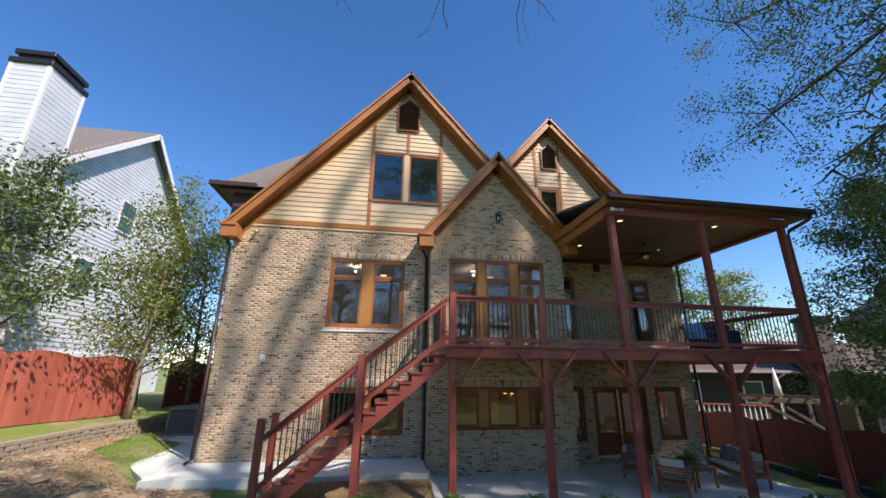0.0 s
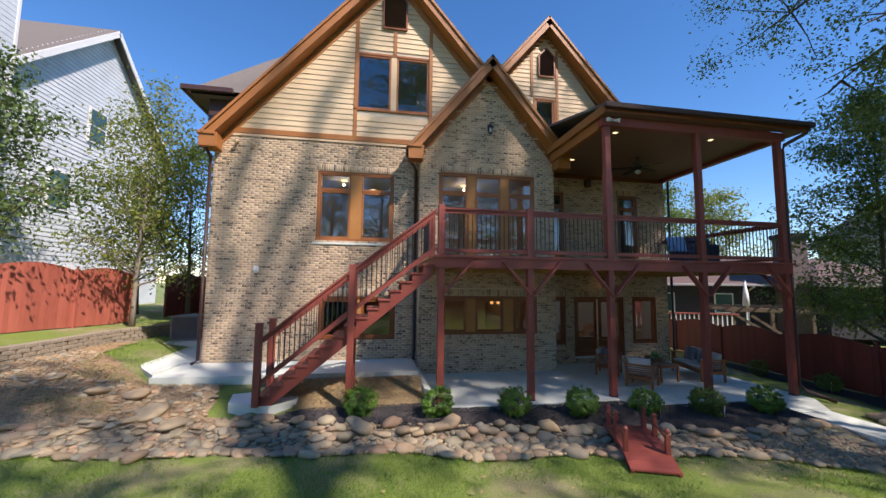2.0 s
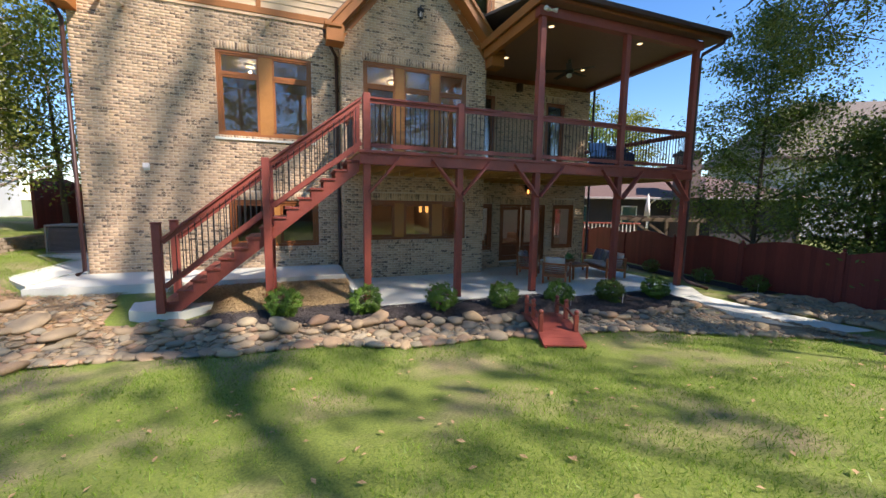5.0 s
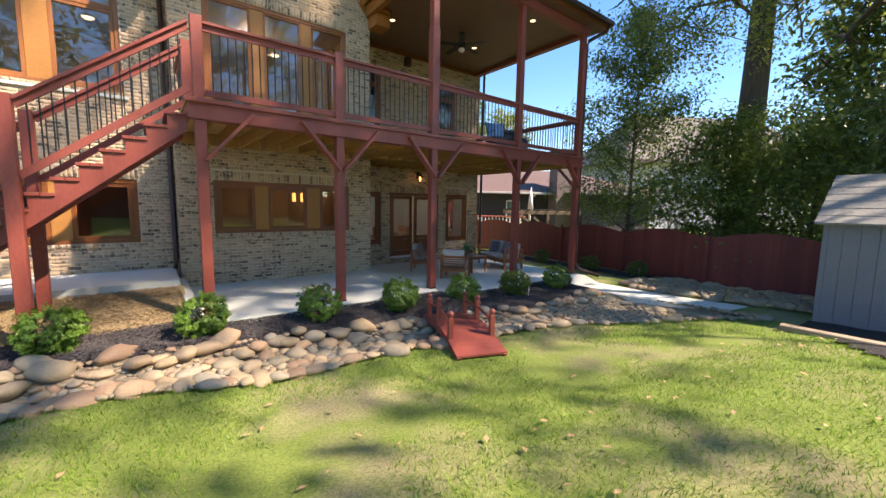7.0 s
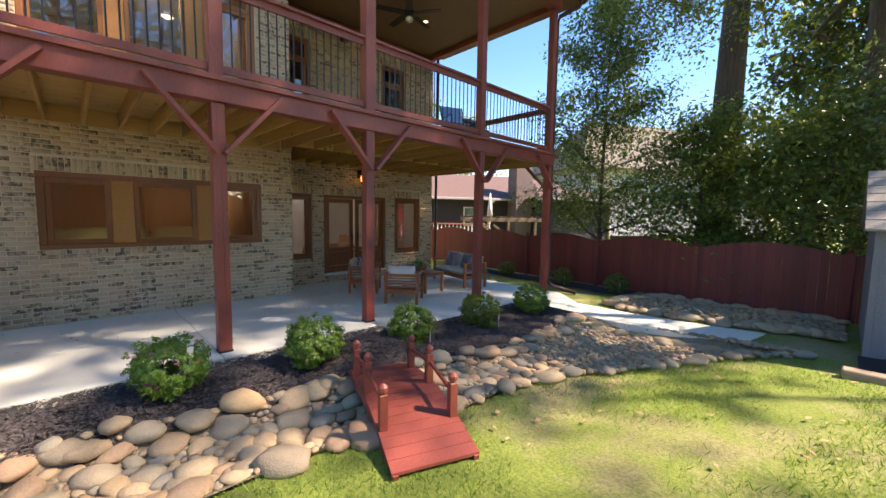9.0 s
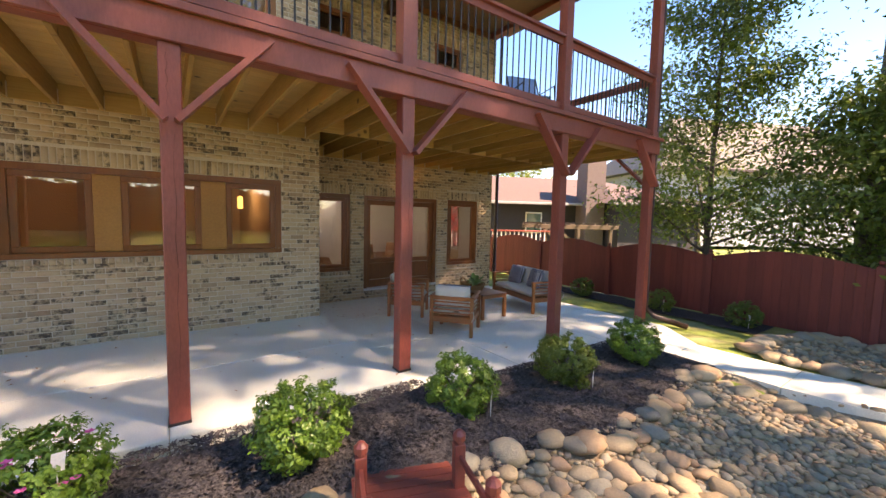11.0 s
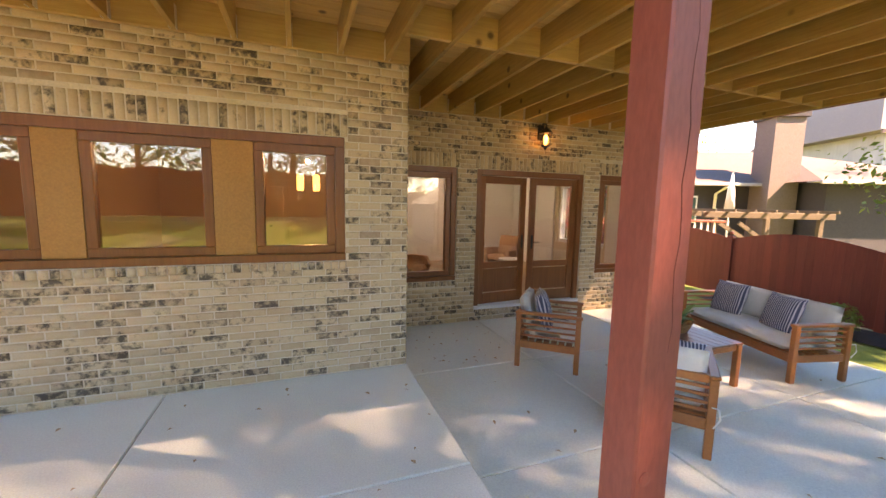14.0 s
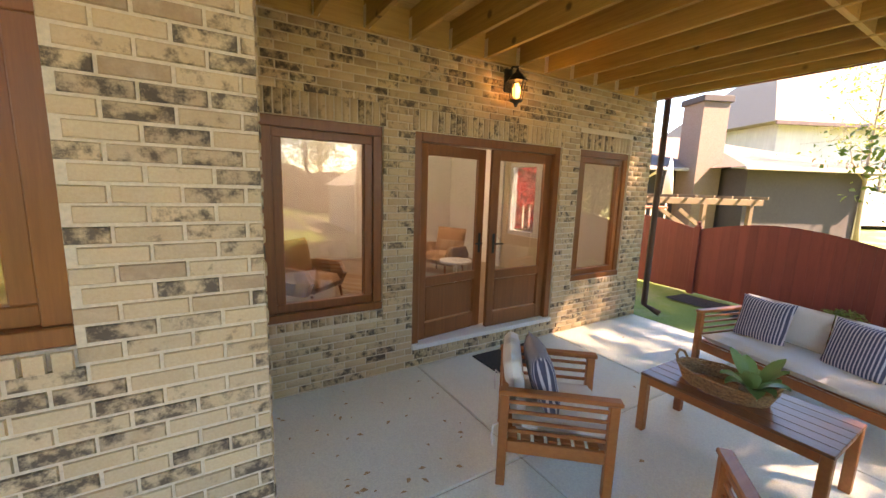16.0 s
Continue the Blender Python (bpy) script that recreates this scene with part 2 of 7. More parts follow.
def glow(name, col, strength):
    m, nt, p = nodes(name)
    p.inputs["Emission Color"].default_value = (*col, 1)
    p.inputs["Emission Strength"].default_value = strength
    p.inputs["Base Color"].default_value = (*col, 1)
    return m


BULB = glow("warm_bulb", (1.0, 0.45, 0.12), 1.3)
LED = glow("downlight_led", (1.0, 0.75, 0.42), 1.6)

# ---- levels ----
YB, YL, YR = 11.55, 12.0, 13.15        # faces of the bay, the wall beside it and the recessed wall
XL, XBL, XBR, XR = -4.2, 1.6, 5.82, 11.08   # house corner, bay sides, far corner
ZR = -0.16                             # lower patio slab
ZU = 0.36                              # upper slab


def smooth(a, b, x):
    t = min(1, max(0, (x - a) / (b - a)))
    return t * t * (3 - 2 * t)


NEAR_BANK = ((-9, -2, -0.8, 0.9, 2.4, 4.0, 5.3, 6.8, 7.6, 8.5, 9.45, 9.8), (7.35, 7.3, 7.15, 6.95, 6.5, 6.4, 6.2, 5.88, 5.45, 4.75, 4.15, 3.9))
FAR_BANK = ((-9, -4.7, -3, -1.7, -0.1, 1.5, 2.6, 3.7, 4.4, 6.2, 7.1, 8.5, 9.42, 9.5, 9.8), (8.3, 8.5, 8.6, 8.5, 8.05, 7.83, 7.72, 7.6, 7.42, 7.15, 6.97, 7.12, 7.2, 6.6, 4.3))


def creek_y(x):
    """Near and far bank of the dry creek."""
    wave = 0.05 * math.sin(x * 2.3)
    return float(np.interp(x, *NEAR_BANK)) + wave, float(np.interp(x, *FAR_BANK)) - wave * 0.5


RETAIN = [(-8.6, 7.6), (-8.35, 9.8), (-8.1, 12.2), (-7.85, 14.6), (-7.3, 16.6), (-6.4, 18.0)]


def retain_x(y):
    for (x0, y0), (x1, y1) in zip(RETAIN, RETAIN[1:]):
        if y0 <= y <= y1:
            return x0 + (x1 - x0) * (y - y0) / (y1 - y0)
    return RETAIN[0][0] if y < RETAIN[0][1] else -5.0


def ground_z(x, y):
    z = -0.2 + 0.14 * max(0, 5.4 - y) * (1 - 0.85 * smooth(6, 11, x))
    z = min(z, 0.75)
    z += 0.62 * smooth(-1.2, -7, x) * smooth(5.5, 10.5, y)
    if y > 5:
        z += (0.12 * smooth(-4, -7.5, x) + 0.42 * smooth(retain_x(y) - 0.02, retain_x(y) - 0.3, x) + 0.25 * smooth(-8.5, -10, x)) * smooth(5, 9, y)
    a, b = creek_y(x)
    if -9 < x < 9.6:
        z -= 0.14 * smooth(a - 0.1, a + 0.35, y) * (1 - smooth(b - 0.35, b + 0.1, y))
    if -2.2 < x < 5.9 and y > 7.4:
        z += 0.12 * smooth(7.4, 8.0, y)
    if x < 1.7 and y > 8.6:
        z += 0.3 * smooth(8.6, 10.3, y) * smooth(-5.0, -2.0, x)
    if x > 1.6 and y > 8.5 and x < 11:
        z = min(z, -0.33)
    if x > 10.9:
        z -= 0.1 * smooth(10.9, 13, x)
    z += 0.025 * noise.noise((x * 0.35, y * 0.35, 0.3))
    if x < -40 or x > 45 or y < -40 or y > 45:
        z = -0.2
    return z

# ---- ground ----
def m_ground():
    m, nt, p = nodes("lawn_soil")
    patch = tex(nt, 0.55, 5, 0.62)
    fine = tex(nt, 38, 4, 0.7)
    g = mixc(nt, ramp(nt, fine, (0.3, 0), (0.7, 1)), (0.085, 0.14, 0.02), (0.23, 0.29, 0.05))
    s = mixc(nt, ramp(nt, fine, (0.3, 0), (0.7, 1)), (0.22, 0.165, 0.10), (0.42, 0.33, 0.21))
    c = mixc(nt, ramp(nt, patch, (0.48, 0), (0.64, 0.7)), g, s)
    nt.links.new(c, p.inputs["Base Color"])
    p.inputs["Roughness"].default_value = 0.95
    bump(nt, p, fine, 0.7, 0.02)
    return m


GROUND = m_ground()


def grid_axis(lo, hi, step, far):
    inner = list(np.arange(lo, hi + 1e-6, step))
    outer, d, x = [], step, hi
    while x < far:
        d *= 1.5
        x += d
        outer.append(x)
    left, d, x = [], step, lo
    while x > -far:
        d *= 1.5
        x -= d
        left.append(x)
    return list(reversed(left)) + inner + outer


gx, gy = grid_axis(-14, 16, 0.25, 900), grid_axis(-4, 20, 0.2, 900)
gv = [(x, y, ground_z(x, y)) for y in gy for x in gx]
nx = len(gx)
gf = [(j * nx + i, j * nx + i + 1, (j + 1) * nx + i + 1, (j + 1) * nx + i) for j in range(len(gy) - 1) for i in range(nx - 1)]
ground = tagged(new("ground", raw("ground", gv, gf, GROUND, True)), "sloping back-yard lawn with thin and bare patches", "lawn", kind="structure")


# ---- paving ----
def slab_thing(name, ring, z0, z1, label, mat=CONC):
    return solo(name, MB().slab(ring, z0, z1), mat, label, "paving", kind="structure")


# pale slabs split at their control joints, 6 mm apart
def patio(name, x_cuts, y_cuts, z0, z1, label):
    p = thing(name, (x_cuts[0], y_cuts[0], z0), label, "patio", kind="structure")
    g = 0.004
    for a, b in zip(x_cuts, x_cuts[1:]):
        for c, d in zip(y_cuts, y_cuts[1:]):
            part("slab", MB().cbox(a + g, b - g, c + g, d - g, z0, z1, 0.008), CONC, p)
    part("joint_bed", MB().box(x_cuts[0] + 0.02, x_cuts[-1] - 0.02, y_cuts[0] + 0.02, y_cuts[-1] - 0.02, z0, z1 - 0.012), CONC_D, p, "dark joint filler")
    return p


patio("patio_upper", (1.66, 3.76, 5.832), (8.52, 9.95, YB), -0.4, 0.0, "pale concrete patio slab, one low step up")
patio("patio_lower", (5.838, 7.38, 9.3, 11.05), (8.42, 10.0, 11.6, YR), -0.45, ZR, "pale concrete patio slab with dappled light")
slab_thing("patio_tongue", [(9.48, 7.62), (10.38, 7.62), (11.05, 8.416), (9.6, 8.416)], -0.45, ZR - 0.003, "concrete corner where the walk meets the patio")
walkp = thing("garden_walk", (10.0, 5.6, -0.4), "pale concrete garden walk between stone beds", "path", kind="structure")
for ring in ([(9.48, 6.40), (10.38, 6.40), (10.38, 7.61), (9.48, 7.61)], [(9.62, 5.20), (10.55, 5.20), (10.385, 6.39), (9.485, 6.39)],
             [(9.70, 4.20), (10.80, 4.20), (10.56, 5.19), (9.63, 5.19)], [(8.98, 3.60), (10.04, 3.44), (10.95, 3.50), (10.81, 4.19), (9.70, 4.19)]):
    part("slab", MB().slab(ring, -0.45, -0.175), CONC, walkp)
slab_thing("upper_walk", [(-4.6, 10.35), (1.5, 10.35), (1.5, 11.98), (-4.6, 11.98)], -0.2, ZU, "pale concrete walk along the brick wall")
slab_thing("curved_walk", [(-4.604, 10.5), (-4.604, 11.98), (-4.25, 12.0), (-4.25, 14.4), (-6.0, 14.7), (-6.25, 14.1), (-6.15, 13.2), (-5.8, 12.3), (-5.3, 11.4)], 0.0, ZU + 0.03, "curved pale concrete apron at the house corner")
slab_thing("stair_pad", [(-2.5, 9.08), (-1.65, 8.74), (-1.2, 9.1), (-1.2, 10.346), (-2.75, 10.346)], -0.3, 0.10, "concrete pad under the stair foot")
slab_thing("condenser_pad", [(-7.0, 14.9), (-4.25, 14.4), (-4.25, 16.6), (-7.0, 16.6)], 0.1, 0.50, "raised concrete pad")
solo("edging_kerb", MB().cbox(1.505, 1.652, 8.9, 11.5, -0.1, 0.2, 0.01), CONC, "short concrete kerb between two slabs", "kerb", kind="structure")


# ---- brick walls ----
CO, BL, JT = 0.0677, 0.2032, 0.010     # course, module, joint
brick_cache = {}
rows_v, rows_f = {}, {}


def brick_mesh(L, H):
    key = (round(L, 3), round(H, 3))
    if key not in brick_cache:
        c = 0.004
        vs = [(0, 0, 0), (L, 0, 0), (L, 0, H), (0, 0, H), (c, -0.009, c), (L - c, -0.009, c), (L - c, -0.009, H - c), (c, -0.009, H - c)]
        fs = [(4, 5, 6, 7), (0, 1, 5, 4), (1, 2, 6, 5), (2, 3, 7, 6), (3, 0, 4, 7)]
        me = bpy.data.meshes.new("brick")
        me.from_pydata(vs, [], fs)
        me.materials.append(BRICK)
        brick_cache[key] = me
    return brick_cache[key]


def lay(wall, u, w, L, H, frame_of, near):
    """One brick, at u along the wall and w up; a part of its own where near says so."""
    if L < 0.03 or H < 0.03:
        return
    du, dz, tilt = random.uniform(-0.001, 0.001), random.uniform(-0.0012, 0.0012), random.uniform(-0.0015, 0.003)
    if near(u + L / 2, w + H / 2):
        ob = new("brick", brick_mesh(L, H))
        ob.parent = wall
        ob.matrix_parent_inverse = wall.matrix_basis.inverted()
        ob.matrix_basis = frame_of(u + du, tilt, w + dz)
    else:
        v, f = rows_v.setdefault(wall.name, []), rows_f.setdefault(wall.name, [])
        n = len(v)
        m, c = frame_of(u + du, tilt, w + dz), 0.004
        for p in ((0, 0, 0), (L, 0, 0), (L, 0, H), (0, 0, H), (c, -0.009, c), (L - c, -0.009, c), (L - c, -0.009, H - c), (c, -0.009, H - c)):
            v.append(tuple(m @ Vector(p)))
        f += [(n + 4, n + 5, n + 6, n + 7), (n, n + 1, n + 5, n + 4), (n + 1, n + 2, n + 6, n + 5), (n + 2, n + 3, n + 7, n + 6), (n + 3, n, n + 4, n + 7)]


def cut(intervals, a, b):
    out = []
    for c, d in intervals:
        if b <= c or a >= d:
            out.append((c, d))
        else:
            if c < a:
                out.append((c, a))
            if b < d:
                out.append((b, d))
    return out


def brick_face(wall, u0, u1, z0, z1, holes, frame_of, near=lambda u, w: False, limit=None):
    """Courses in running bond round holes (u0, u1, z0, z1, soldier, sill)."""
    blocks = []
    for a, b, c, d, soldier, sill in holes:
        top = d + (0.2 if soldier else 0)
        bot = c - (0.08 if sill else 0)
        e = 0.03 if soldier else 0
        blocks.append((a, b, bot, d))
        if soldier:
            blocks.append((a - e, b + e, d, top))
            n = max(1, round((b - a + 2 * e) / CO))
            st = (b - a + 2 * e) / n
            for k in range(n):
                lay(wall, a - e + k * st + JT / 2, d + JT / 2, st - JT, 0.2 - JT, frame_of, near)
        if sill:
            n = max(1, round((b - a) / CO))
            st = (b - a) / n
            for k in range(n):
                lay(wall, a + k * st + JT / 2, bot + JT / 2, st - JT, 0.08 - JT, lambda u, y, w: frame_of(u, y - 0.018, w), near)
    k, z = 0, z0
    while z < z1 - 0.02:
        h = min(CO, z1 - z)
        lo, hi = (u0, u1) if limit is None else limit(z + h / 2, u0, u1)
        iv = [(lo, hi)] if hi > lo else []
        for a, b, c, d in blocks:
            if c < z + h - 0.012 and d > z + 0.012:
                iv = cut(iv, a, b)
        off = u0 + (BL / 2 if k % 2 else 0)
        for a, b in iv:
            i = math.floor((a - off) / BL)
            while off + i * BL < b - 1e-6:
                s, e = max(a, off + i * BL + JT / 2), min(b, off + (i + 1) * BL - JT / 2)
                if e - s > 0.02:
                    lay(wall, s, z + JT / 2, e - s, h - JT, frame_of, near)
                i += 1
        z += CO
        k += 1


def finish_bricks(wall):
    v, f = rows_v.get(wall.name), rows_f.get(wall.name)
    if v:
        ob = new("brick_rows", raw("brick_rows", v, f, BRICK_S))
        ob.parent = wall
        ob.matrix_parent_inverse = wall.matrix_basis.inverted()
        tagged(ob, "weathered tan brick courses", kind="stuff")


def holed(mb, a, b, z0, z1, y0, y1, holes):
    """A wall along x with rectangular openings through it."""
    xs = sorted({a, b, *[h[0] for h in holes], *[h[1] for h in holes]})
    xs = [x for x in xs if a <= x <= b]
    for x0, x1 in zip(xs, xs[1:]):
        iv = [(z0, z1)]
        for h in holes:
            if h[0] < x1 - 1e-6 and h[1] > x0 + 1e-6:
                iv = cut(iv, h[2], h[3])
        for c, d in iv:
            mb.box(x0, x1, y0, y1, c, d)
    return mb


def face_y(y):
    return lambda u, off, w: Matrix.Translation((u, y + off, w))


# openings: x0, x1, z0, z1, soldier course, brick sill
W0 = (-1.22, 0.97, 0.92, 2.16, True, True)
W1 = (-1.38, 0.86, 3.78, 5.85, True, True)
W3 = (2.22, 5.235, 1.085, 2.205, True, True)
W2 = (2.16, 5.19, 3.18, 5.905, True, False)
W4 = (6.0, 7.0, 0.494, 2.155, True, True)
DOOR = (7.315, 9.265, 0.05, 2.15, True, True)
W5 = (9.59, 10.59, 0.489, 2.16, True, True)
W6 = (6.05, 7.0, 3.55, 5.9, True, False)
W7 = (9.1, 9.95, 3.55, 5.9, True, False)

ZTOP = 6.62
wall_left = part("wall_left", holed(MB(), XL, XBL, -0.3, 6.72, YL, YL + 0.25, [W0, W1]), MORTAR)
tagged(wall_left, "tall tan brick rear wall striped by tree shadows", "wall", kind="structure")
brick_face(wall_left, XL, XBL + 0.02, 0.3, 6.72, [W0, W1], face_y(YL))
finish_bricks(wall_left)

PK = (3.71, 9.05)                       # ridge of the bay's brick gable
SL = (PK[1] - ZTOP) / (PK[0] - XBL)
bay = holed(MB(), XBL, XBR, -0.4, ZTOP, YB, YB + 0.25, [W2, W3])
bay.prism_y([(XBL, ZTOP), (XBR, ZTOP), (PK[0], PK[1])], YB, YB + 0.25)
bay.box(XBL, XBL + 0.2, YB + 0.25, YL, -0.4, ZTOP)
bay.box(XBR - 0.2, XBR, YB + 0.25, YR, -0.4, ZTOP)
wall_bay = tagged(part("wall_bay", bay, MORTAR), "projecting tan brick gable wall of the house", "wall", kind="structure")


def bay_limit(z, a, b):
    if z < ZTOP:
        return a, b
    return PK[0] - (PK[1] - z) / SL, PK[0] + (PK[1] - z) / SL


brick_face(wall_bay, XBL, XBR, 0.0, PK[1] - 0.1, [W2, W3], face_y(YB), lambda u, w: u > 3.95 and w < 2.3, bay_limit)
brick_face(wall_bay, YB, YR, -0.16, ZTOP, [], lambda u, o, w: Matrix.Translation((XBR - o, u, w)) @ Matrix.Rotation(math.pi / 2, 4, "Z"))
brick_face(wall_bay, -YL, -YB, 0.3, ZTOP, [], lambda u, o, w: Matrix.Translation((XBL + o, -u, w)) @ Matrix.Rotation(-math.pi / 2, 4, "Z"))
finish_bricks(wall_bay)

wall_recess = tagged(part("wall_recess", holed(MB(), XBR - 0.2, XR, -0.4, 8.0, YR, YR + 0.25, [W4, DOOR, W5, W6, W7]), MORTAR),
                     "tan brick wall under the deck and porch", "wall", kind="structure")
brick_face(wall_recess, XBR, XR, -0.16, 6.5, [W4, DOOR, W5, W6, W7], face_y(YR), lambda u, w: 6.9 < u < 9.65 and w < 2.5)
finish_bricks(wall_recess)

# outer shell of the house, far sides and inner walls
wall_far = tagged(part("wall_far_side", MB().box(XR - 0.25, XR, YR + 0.25, 14.3, -0.4, 8).box(XR - 0.25, XR, 15.9, 24, -0.4, 8)
                       .box(XR - 0.25, XR, 14.3, 15.9, -0.4, 0.75).box(XR - 0.25, XR, 14.3, 15.9, 2.15, 8), MORTAR), "brick side wall of the house", "wall", kind="structure")
wall_near = tagged(part("wall_near_side", MB().box(XL, XL + 0.25, YL + 0.25, 24, -0.3, 7.2), MORTAR), "brick side wall of the house", "wall", kind="structure")
wall_back = tagged(part("wall_street_side", MB().box(XL, XR, 24, 24.25, -0.3, 8), MORTAR), "street side wall of the house", "wall", kind="structure")


# ---- gable with siding ----
def siding_gable(name, x0, x1, z0, peak, y, label, holes=(), thick=0.2):
    """Lapped boards clipped to a gable, round holes (x0, x1, z0, z1)."""
    px, pz = peak
    w = thing(name, (px, y, z0), label, "wall", kind="structure")
    core = MB()
    pts = [(x0, z0), (x1, z0), (px, pz)]
    if holes:
        hx0, hx1, hz0, hz1 = holes[0]
        core.prism_y([(x0, z0), (x1, z0), (x1 + (px - x1) * (hz0 - z0) / (pz - z0), hz0), (x0 + (px - x0) * (hz0 - z0) / (pz - z0), hz0)], y, y + thick)
        l1, r1 = x0 + (px - x0) * (hz0 - z0) / (pz - z0), x1 + (px - x1) * (hz0 - z0) / (pz - z0)
        l2, r2 = x0 + (px - x0) * (hz1 - z0) / (pz - z0), x1 + (px - x1) * (hz1 - z0) / (pz - z0)
        core.prism_y([(l1, hz0), (hx0, hz0), (hx0, hz1), (l2, hz1)], y, y + thick)
        core.prism_y([(hx1, hz0), (r1, hz0), (r2, hz1), (hx1, hz1)], y, y + thick)
        core.prism_y([(l2, hz1), (r2, hz1), (px, pz)], y, y + thick)
    else:
        core.prism_y(pts, y, y + thick)
    part("sheathing", core, MORTAR, w)
    z, ex = z0, 0.165
    while z < pz - 0.08:
        top = min(z + ex + 0.012, pz - 0.02)
        lo0, hi0 = x0 + (px - x0) * (z - z0) / (pz - z0), x1 + (px - x1) * (z - z0) / (pz - z0)
        lo1, hi1 = x0 + (px - x0) * (top - z0) / (pz - z0), x1 + (px - x1) * (top - z0) / (pz - z0)
        segs = [((lo0, hi0), (lo1, hi1))]
        for a, b, c, d in holes:
            if c < top - 0.01 and d > z + 0.01:
                segs = [((lo0, a), (lo1, a)), ((b, hi0), (b, hi1))]
        for (a0, b0), (a1, b1) in segs:
            if b0 - a0 > 0.05:
                b1 = max(b1, a1 + 0.01)
                part("siding_board", MB().add([(a0, y - 0.028, z), (b0, y - 0.028, z), (b1, y - 0.006, top), (a1, y - 0.006, top), (a0, y, z), (b0, y, z), (b1, y, top), (a1, y, top)],
                     [(0, 1, 2, 3), (4, 7, 6, 5), (0, 4, 5, 1), (1, 5, 6, 2), (2, 6, 7, 3), (3, 7, 4, 0)]), SIDING, w)
        z += ex
    return w


PA = (0.78, 12.2)
gable_a = siding_gable("gable_wall_large", XL, 5.76, 6.96, PA, YL, "cream lapped siding gable with brown battens", [(-0.42, 1.95, 7.78, 9.66)])
PC = (6.34, 11.85)
gable_c = siding_gable("gable_wall_small", 2.9, 9.6, 7.6, PC, YR - 0.02, "small cream lapped siding gable", [(5.86, 6.72, 8.2, 9.36)])
solo("brick_frieze", MB().cbox(XL, XBL, YL - 0.035, YL, 6.72, 6.80, 0.006), BRICK_S, "projecting brick ledge under the gable", "trim", kind="structure")
solo("gable_band_board", MB().cbox(XL, 3.0, YL - 0.05, YL, 6.80, 6.96, 0.006), TRIM, "brown-stained band board", "trim", kind="structure")
for x, a, b in ((-0.36, 6.96, 10.75), (0.80, 9.66, 10.42), (1.93, 6.96, 10.8)):
    solo("batten", MB().cbox(x - 0.055, x + 0.055, YL - 0.045, YL - 0.029, a, b if x != 1.93 else 10.75, 0.004), TRIM, "brown vertical batten on siding", "trim", kind="structure")
for x, a, b in ((5.80, 9.36, 11.15), (6.78, 7.6, 11.2)):
    solo("batten", MB().cbox(x - 0.05, x + 0.05, YR - 0.065, YR - 0.049, a, b, 0.004), TRIM, "brown vertical batten on siding", "trim", kind="structure")


def gable_vent(cx, y, z0, w, zs, zp):
    v = thing("gable_vent", (cx, y, z0), "dark brown louvred vent with a pointed top", "vent", "gable vents")
    ring = [(cx - w / 2, z0), (cx + w / 2, z0), (cx + w / 2, zs), (cx, zp), (cx - w / 2, zs)]
    part("backing", MB().prism_y(ring, y - 0.035, y - 0.030), BLACK, v)
    for (a, b), (c, d) in zip(ring, ring[1:] + ring[:1]):
        part("frame", MB().beam((a, y - 0.06, b), (c, y - 0.06, d), 0.05, 0.06, (0, 1, 0)), DOORWOOD, v)
    n = int((zp - z0) / 0.075)
    for k in range(1, n):
        z = z0 + k * 0.075
        h = w / 2 if z < zs else w / 2 * (zp - z) / (zp - zs)
        if h > 0.05:
            part("slat", MB().beam((cx - h, y - 0.06, z), (cx + h, y - 0.06, z), 0.06, 0.012, (0, 0.6, 0.8)), TRIM_D, v)


gable_vent(0.78, YL, 10.5, 0.72, 11.45, 11.75)
gable_vent(6.37, YR - 0.02, 10.16, 0.6, 10.95, 11.25)


# ---- roofs ----
def rake_pair(name, xl, zl, xr, zr, px, pz, yf, yb, label, thick=0.05, clip=None):
    """A gable roof: two shingled planes with rake boards, soffit and fascia at the front."""
    r = thing(name, (px, yf, pz), label, "roof", kind="structure")
    for (a, b) in ((xl, zl), (xr, zr)):
        part("roof_plane", MB().add([(a, yf, b), (px, yf, pz), (px, yb, pz), (a, yb, b), (a, yf, b + thick), (px, yf, pz + thick), (px, yb, pz + thick), (a, yb, b + thick)],
             [(0, 1, 2, 3), (4, 7, 6, 5), (0, 4, 5, 1), (3, 2, 6, 7), (0, 3, 7, 4), (1, 5, 6, 2)]), SHINGLE, r, "grey-brown shingles")
        d = Vector((px - a, 0, pz - b)).normalized()
        nrm = Vector((-d.z, 0, d.x)) * (1 if d.x > 0 else -1)
        for nm, off, w, h in (("rake_board", 0.13, 0.045, 0.24), ("rake_trim", 0.03, 0.075, 0.07)):
            o = -nrm * off + Vector((0, 0.02 if nm == "rake_board" else -0.012, 0))
            part(nm, MB().beam(Vector((a, yf, b)) + o, Vector((px, yf, pz)) + o, h, w, (0, 1, 0)), TRIM, r)
        o = -nrm * 0.235
        part("soffit", MB().beam(Vector((a, yf + 0.24, b)) + o, Vector((px, yf + 0.24, pz)) + o, 0.02, 0.42, (0, 1, 0)), TRIM, r)
        part("frieze_board", MB().beam(Vector((a, yf + 0.43, b)) - nrm * 0.34, Vector((px, yf + 0.43, pz)) - nrm * 0.34, 0.16, 0.04, (0, 1, 0)), TRIM, r)
    return r


